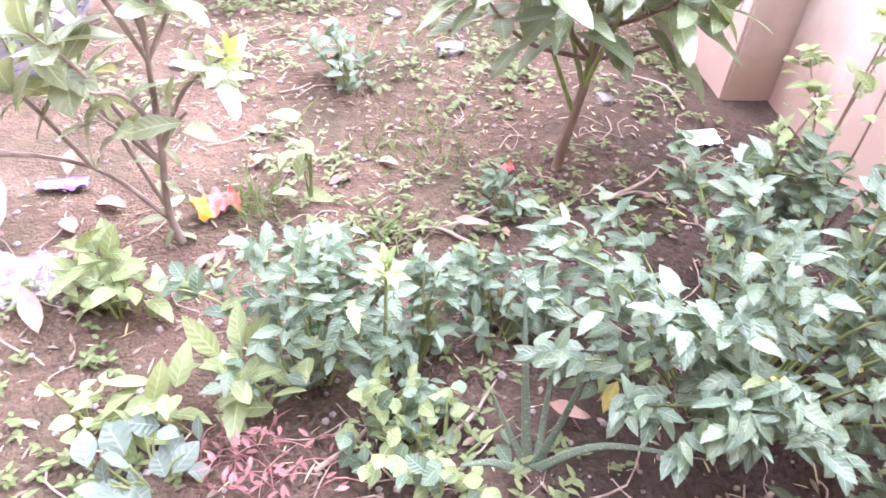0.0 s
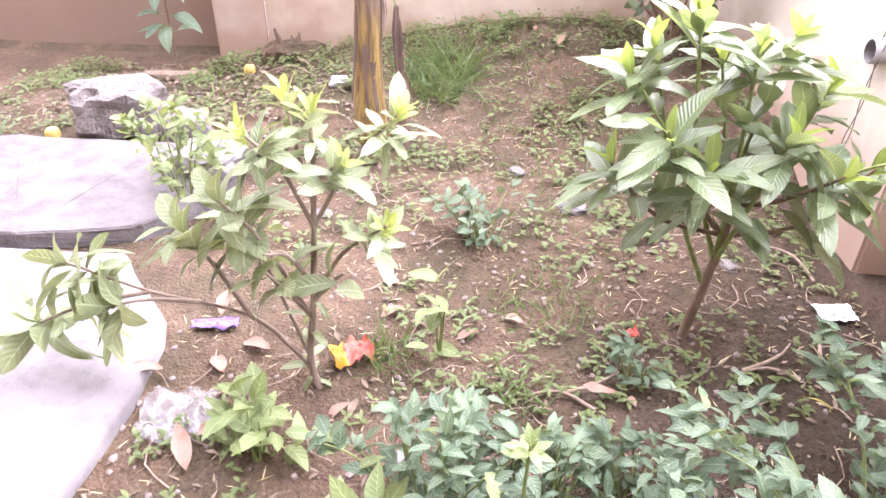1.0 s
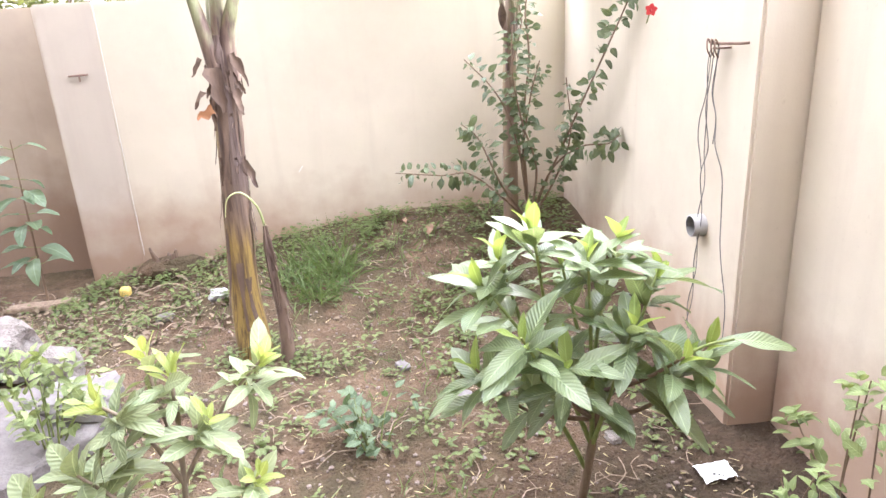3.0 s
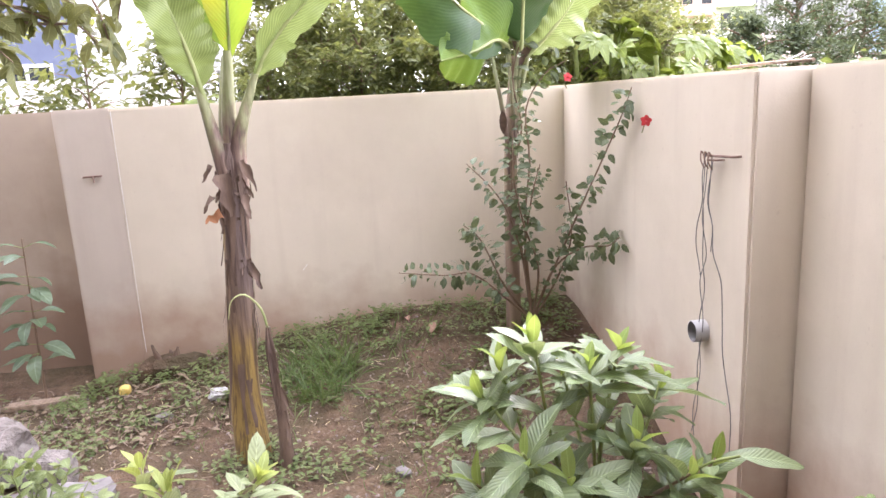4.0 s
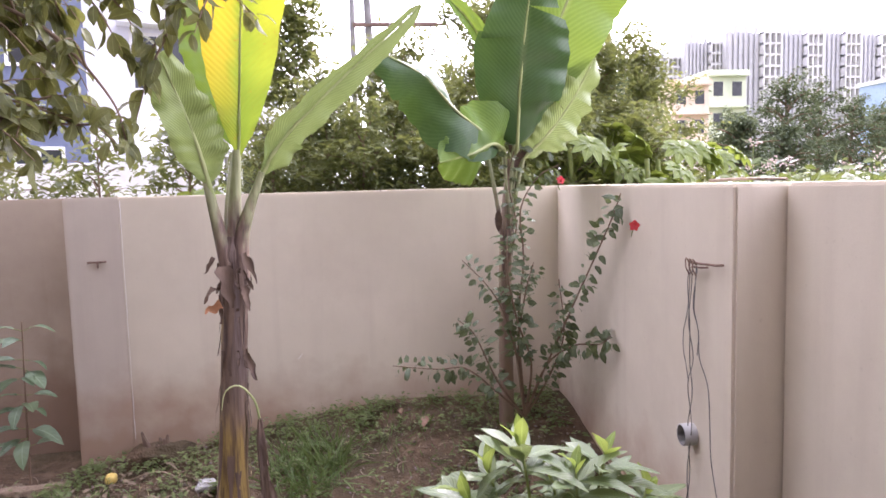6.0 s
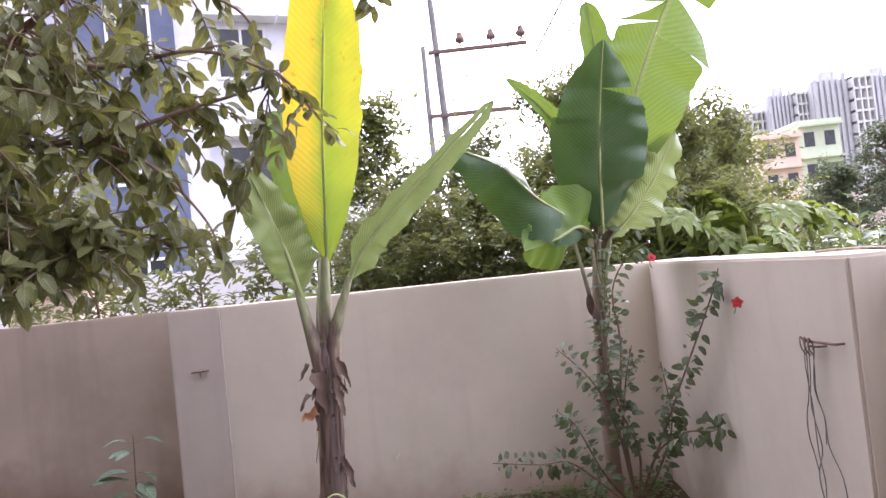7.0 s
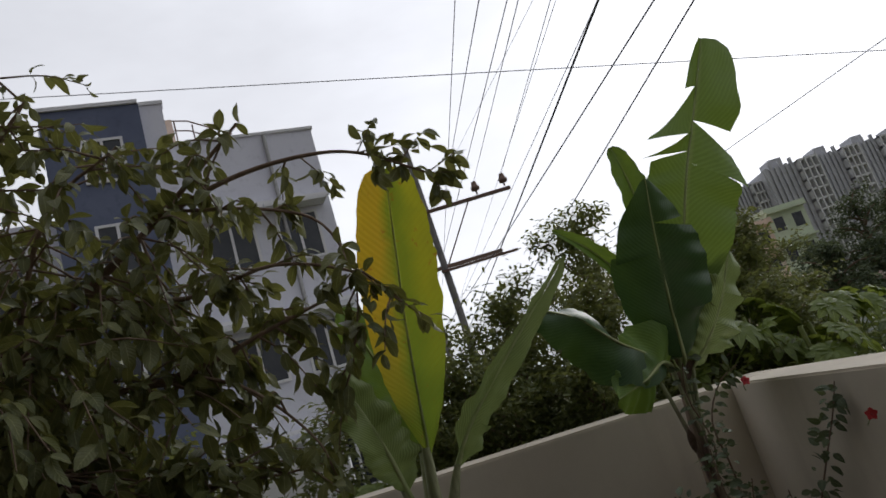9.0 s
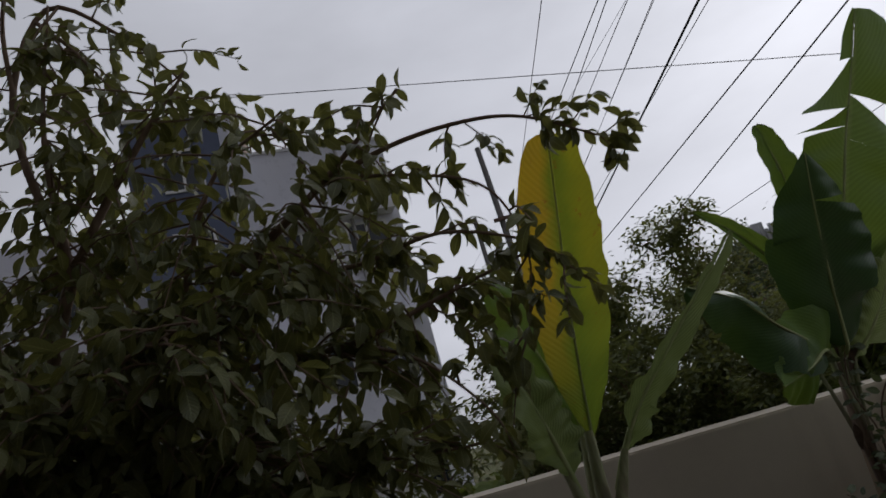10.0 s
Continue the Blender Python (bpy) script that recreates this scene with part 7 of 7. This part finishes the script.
for k, (x, y, s, lab) in enumerate(((0.34, 3.14, 0.042, "flat pale stone on the soil"), (-2.62, 4.45, 0.06, "brown stone near the wall"), (0.1, 3.5, 0.03, "small pale stone on the soil"), (-0.75, 3.0, 0.03, "small pale stone on the soil"), (-1.25, 4.3, 0.04, "small brown stone on the soil"), (0.9, 2.72, 0.028, "small brown stone on the soil"), (0.6, 1.86, 0.03, "small brown stone on the soil"), (-0.25, 1.7, 0.022, "small pale stone on the soil"))):
    stone("stone", (x, y, ground_height(x, y) + s * 0.3), (s * 1.4, s, s * 0.6), CONCRETE if "pale" in lab else ROCK, lab, "stone", 20 + k, 0.3, "loose stones", k)
for k, (x, y, s) in enumerate(((-2.33, 3.66, 0.035), (-1.62, 4.76, 0.035))):
    stone("fallen_fruit", (x, y, ground_height(x, y) + s * 0.8), (s, s, s * 0.95), FRUIT, "yellow fallen fruit on the soil", "fruit", 40 + k, 0.06, "fallen fruits")
# white shell-like stone beside the banana stem
stone("broken_shell", (-0.965, 4.46, ground_height(-0.965, 4.46) + 0.02), (0.055, 0.04, 0.035), PVC, "broken white shell on the soil", "shell", 61, 0.6)


def crumple(name, at, size, turn, mats, label, category, seed, lift=0.02, cuts=10, split=None):
    """A crumpled sheet lying on the soil."""
    rows = []
    for j in range(cuts + 1):
        row = []
        for i in range(cuts + 1):
            u, v = i / cuts - 0.5, j / cuts - 0.5
            h = lift * (0.5 + noise.noise(Vector((u * 5, v * 5, seed)))) + 0.6 * lift * abs(noise.noise(Vector((u * 11, v * 11, seed + 4))))
            row.append((u * size[0] * (1 + 0.12 * noise.noise(Vector((v * 6, seed, 0)))), v * size[1] * (1 + 0.15 * noise.noise(Vector((u * 6, seed, 3)))), h))
        rows.append(row)
    g = Geo()
    g.grid(rows)
    if split:
        g.mi = [split(k % cuts, k // cuts, cuts) for k in range(len(g.f))]
    m = Matrix.Translation((at[0], at[1], ground_height(at[0], at[1]) + at[2])) @ Matrix.Rotation(turn, 4, "Z")
    return single(name, g.mesh(name, *mats), label, category, at=m)


crumple("sweet_wrapper", (-0.935, 2.20, 0.008), (0.15, 0.05), 0.12, (PURPLE, WHITEFOIL), "crumpled purple and white foil wrapper on the soil", "wrapper", 3, 0.016, 12, lambda i, j, n: 1 if 4 < i < 9 and 4 < j < 7 and i % 3 else 0)
crumple("snack_packet", (-0.45, 2.08, 0.01), (0.13, 0.09), 0.5, (REDFOIL, YELLOWFOIL), "crumpled red and yellow snack packet on the soil", "packet", 5, 0.05, 12, lambda i, j, n: 1 if i < 4 else 0)
crumple("paper_scrap", (1.19, 2.45, 0.012), (0.125, 0.10), 0.1, (WHITEPAPER, DARKHOLE), "torn white paper scrap on the soil", "paper", 8, 0.014, 12, lambda i, j, n: 1 if 3 < i < 8 and 1 < j < 4 and (i + j) % 2 else 0)
bag = crumple("plastic_bag", (-0.90, 1.78, 0.015), (0.20, 0.18), 0.2, (FILM,), "dusty clear plastic bag crumpled on the soil", "plastic bag", 9, 0.035, 22)
crumple("red_scrap", (0.455, 2.265, 0.01), (0.05, 0.04), 0.3, (REDFOIL,), "small crumpled red scrap on the soil", "scrap", 10, 0.02, 8)

DRYSET = leaf_set("dry_leaf", DRYONE, 0.12, 0.42, 5, 0.7, (-0.3, 0.5), 0.5, 0.05, 7, 81)
for k, (x, y, a, s, lift) in enumerate(((-0.72, 2.10, 1.2, 1.0, 0.02), (-1.02, 1.97, 1.9, 0.9, 0.03), (-0.93, 2.24, 0.1, 0.9, 0.02), (0.36, 1.96, 1.7, 0.9, 0.05), (0.42, 1.93, 0.4, 0.7, 0.02), (-0.42, 1.88, 2.2, 0.7, 0.02), (-0.83, 1.98, 0.7, 0.9, 0.02), (-0.76, 1.78, 2.6, 0.8, 0.02), (-0.8, 1.60, 0.5, 1.1, 0.03), (0.22, 4.86, 0.3, 1.2, 0.03), (0.38, 4.80, 2.9, 1.1, 0.03), (-0.35, 2.5, 1.0, 0.9, 0.02), (-0.32, 2.36, 2.3, 0.8, 0.02), (0.52, 1.30, 1.4, 0.9, 0.03), (0.60, 1.42, 0.2, 0.7, 0.02), (0.95, 0.98, 0.9, 0.8, 0.02), (0.1, 2.3, 1.0, 0.7, 0.02), (-0.05, 2.24, 2.0, 0.7, 0.02))):
    ob = single("dry_leaf", DRYSET[k % 5], "curled brown dry leaf on the soil", "dry leaf", "fallen dry leaves")
    ob.matrix_basis = Matrix.Translation((x, y, ground_height(x, y) + lift)) @ Matrix.Rotation(a, 4, "Z") @ Matrix.Rotation(0.25 * math.sin(k), 4, "X") @ Matrix.Scale(s, 4)

# weathered plank by the wall, stump and broken sticks
p = single("old_plank", bevel_box("old_plank", (-0.24, -0.05, 0.0), (0.24, 0.05, 0.035), TWIGDRY, 0.006, 0.008), "weathered grey plank lying at the wall's foot", "plank")
p.matrix_basis = Matrix.Translation((-2.2, 4.93, ground_height(-2.2, 4.93) + 0.01)) @ Matrix.Rotation(0.12, 4, "Z")
p = root("tree_stump", (-1.42, 5.03, 0), "decayed dark brown stump and broken roots at the wall's foot", "stump")
stump_r = random.Random(4)
for k in range(18):
    g = Geo()
    a, lean = stump_r.uniform(0, 6.28), stump_r.random()
    s = Vector((-1.42 + 0.045 * math.cos(a), 5.03 + 0.03 * math.sin(a), -0.03))
    e = s + Vector((0.05 * math.cos(a), 0.03 * math.sin(a), stump_r.uniform(0.16, 0.27))) if k < 11 else s + Vector((0.22 * math.cos(a), -0.14 * abs(math.sin(a)), 0.05 + 0.06 * lean))
    line = bend([s, s.lerp(e, 0.5) + Vector((0.015 * lean, 0, 0.03)), e], 6)
    g.tube(line, taper(len(line), 0.032, 0.008), 6)
    part("root", g.mesh("root", SHEATH_DRY), p)
stone("soil_mound", (-1.36, 5.00, 0.03), (0.22, 0.13, 0.13), SOIL, "loose heap of reddish soil at the wall's foot", "soil heap", 91, 0.4)
for k, (x, y, a, L) in enumerate(((-1.0, 4.7, 0.5, 0.5), (-1.15, 4.6, 2.6, 0.4), (-0.85, 4.85, 0.2, 0.45), (0.3, 1.92, 2.7, 0.22), (0.22, 1.98, 0.3, 0.2), (0.78, 2.12, 0.4, 0.25), (1.05, 2.2, 1.4, 0.16), (1.2, 2.66, 1.8, 0.3), (0.1, 1.22, 0.5, 0.3), (-0.1, 1.2, 0.6, 0.22), (0.95, 2.1, 2.9, 0.2), (-1.4, 4.35, 0.4, 0.6))):
    g = Geo()
    z = ground_height(x, y) + 0.008
    line = bend([(x, y, z), (x + 0.5 * L * math.cos(a), y + 0.5 * L * math.sin(a), z + 0.02), (x + L * math.cos(a + 0.25), y + L * math.sin(a + 0.25), ground_height(x + L * math.cos(a + 0.25), y + L * math.sin(a + 0.25)) + 0.01)], 6)
    g.tube(line, taper(len(line), 0.007, 0.003), 5)
    single("stick", g.mesh("stick", TWIGDRY), "dry brown stick on the soil", "stick", "dry sticks")
g = Geo()
g.tube(bend([(1.42, 3.02, 1.812), (1.44, 2.8, 1.816), (1.42, 2.5, 1.812)], 6), 0.006, 5)
single("stick", g.mesh("stick", TWIGDRY), "pale dry stick lying on top of the wall", "stick", "dry sticks")
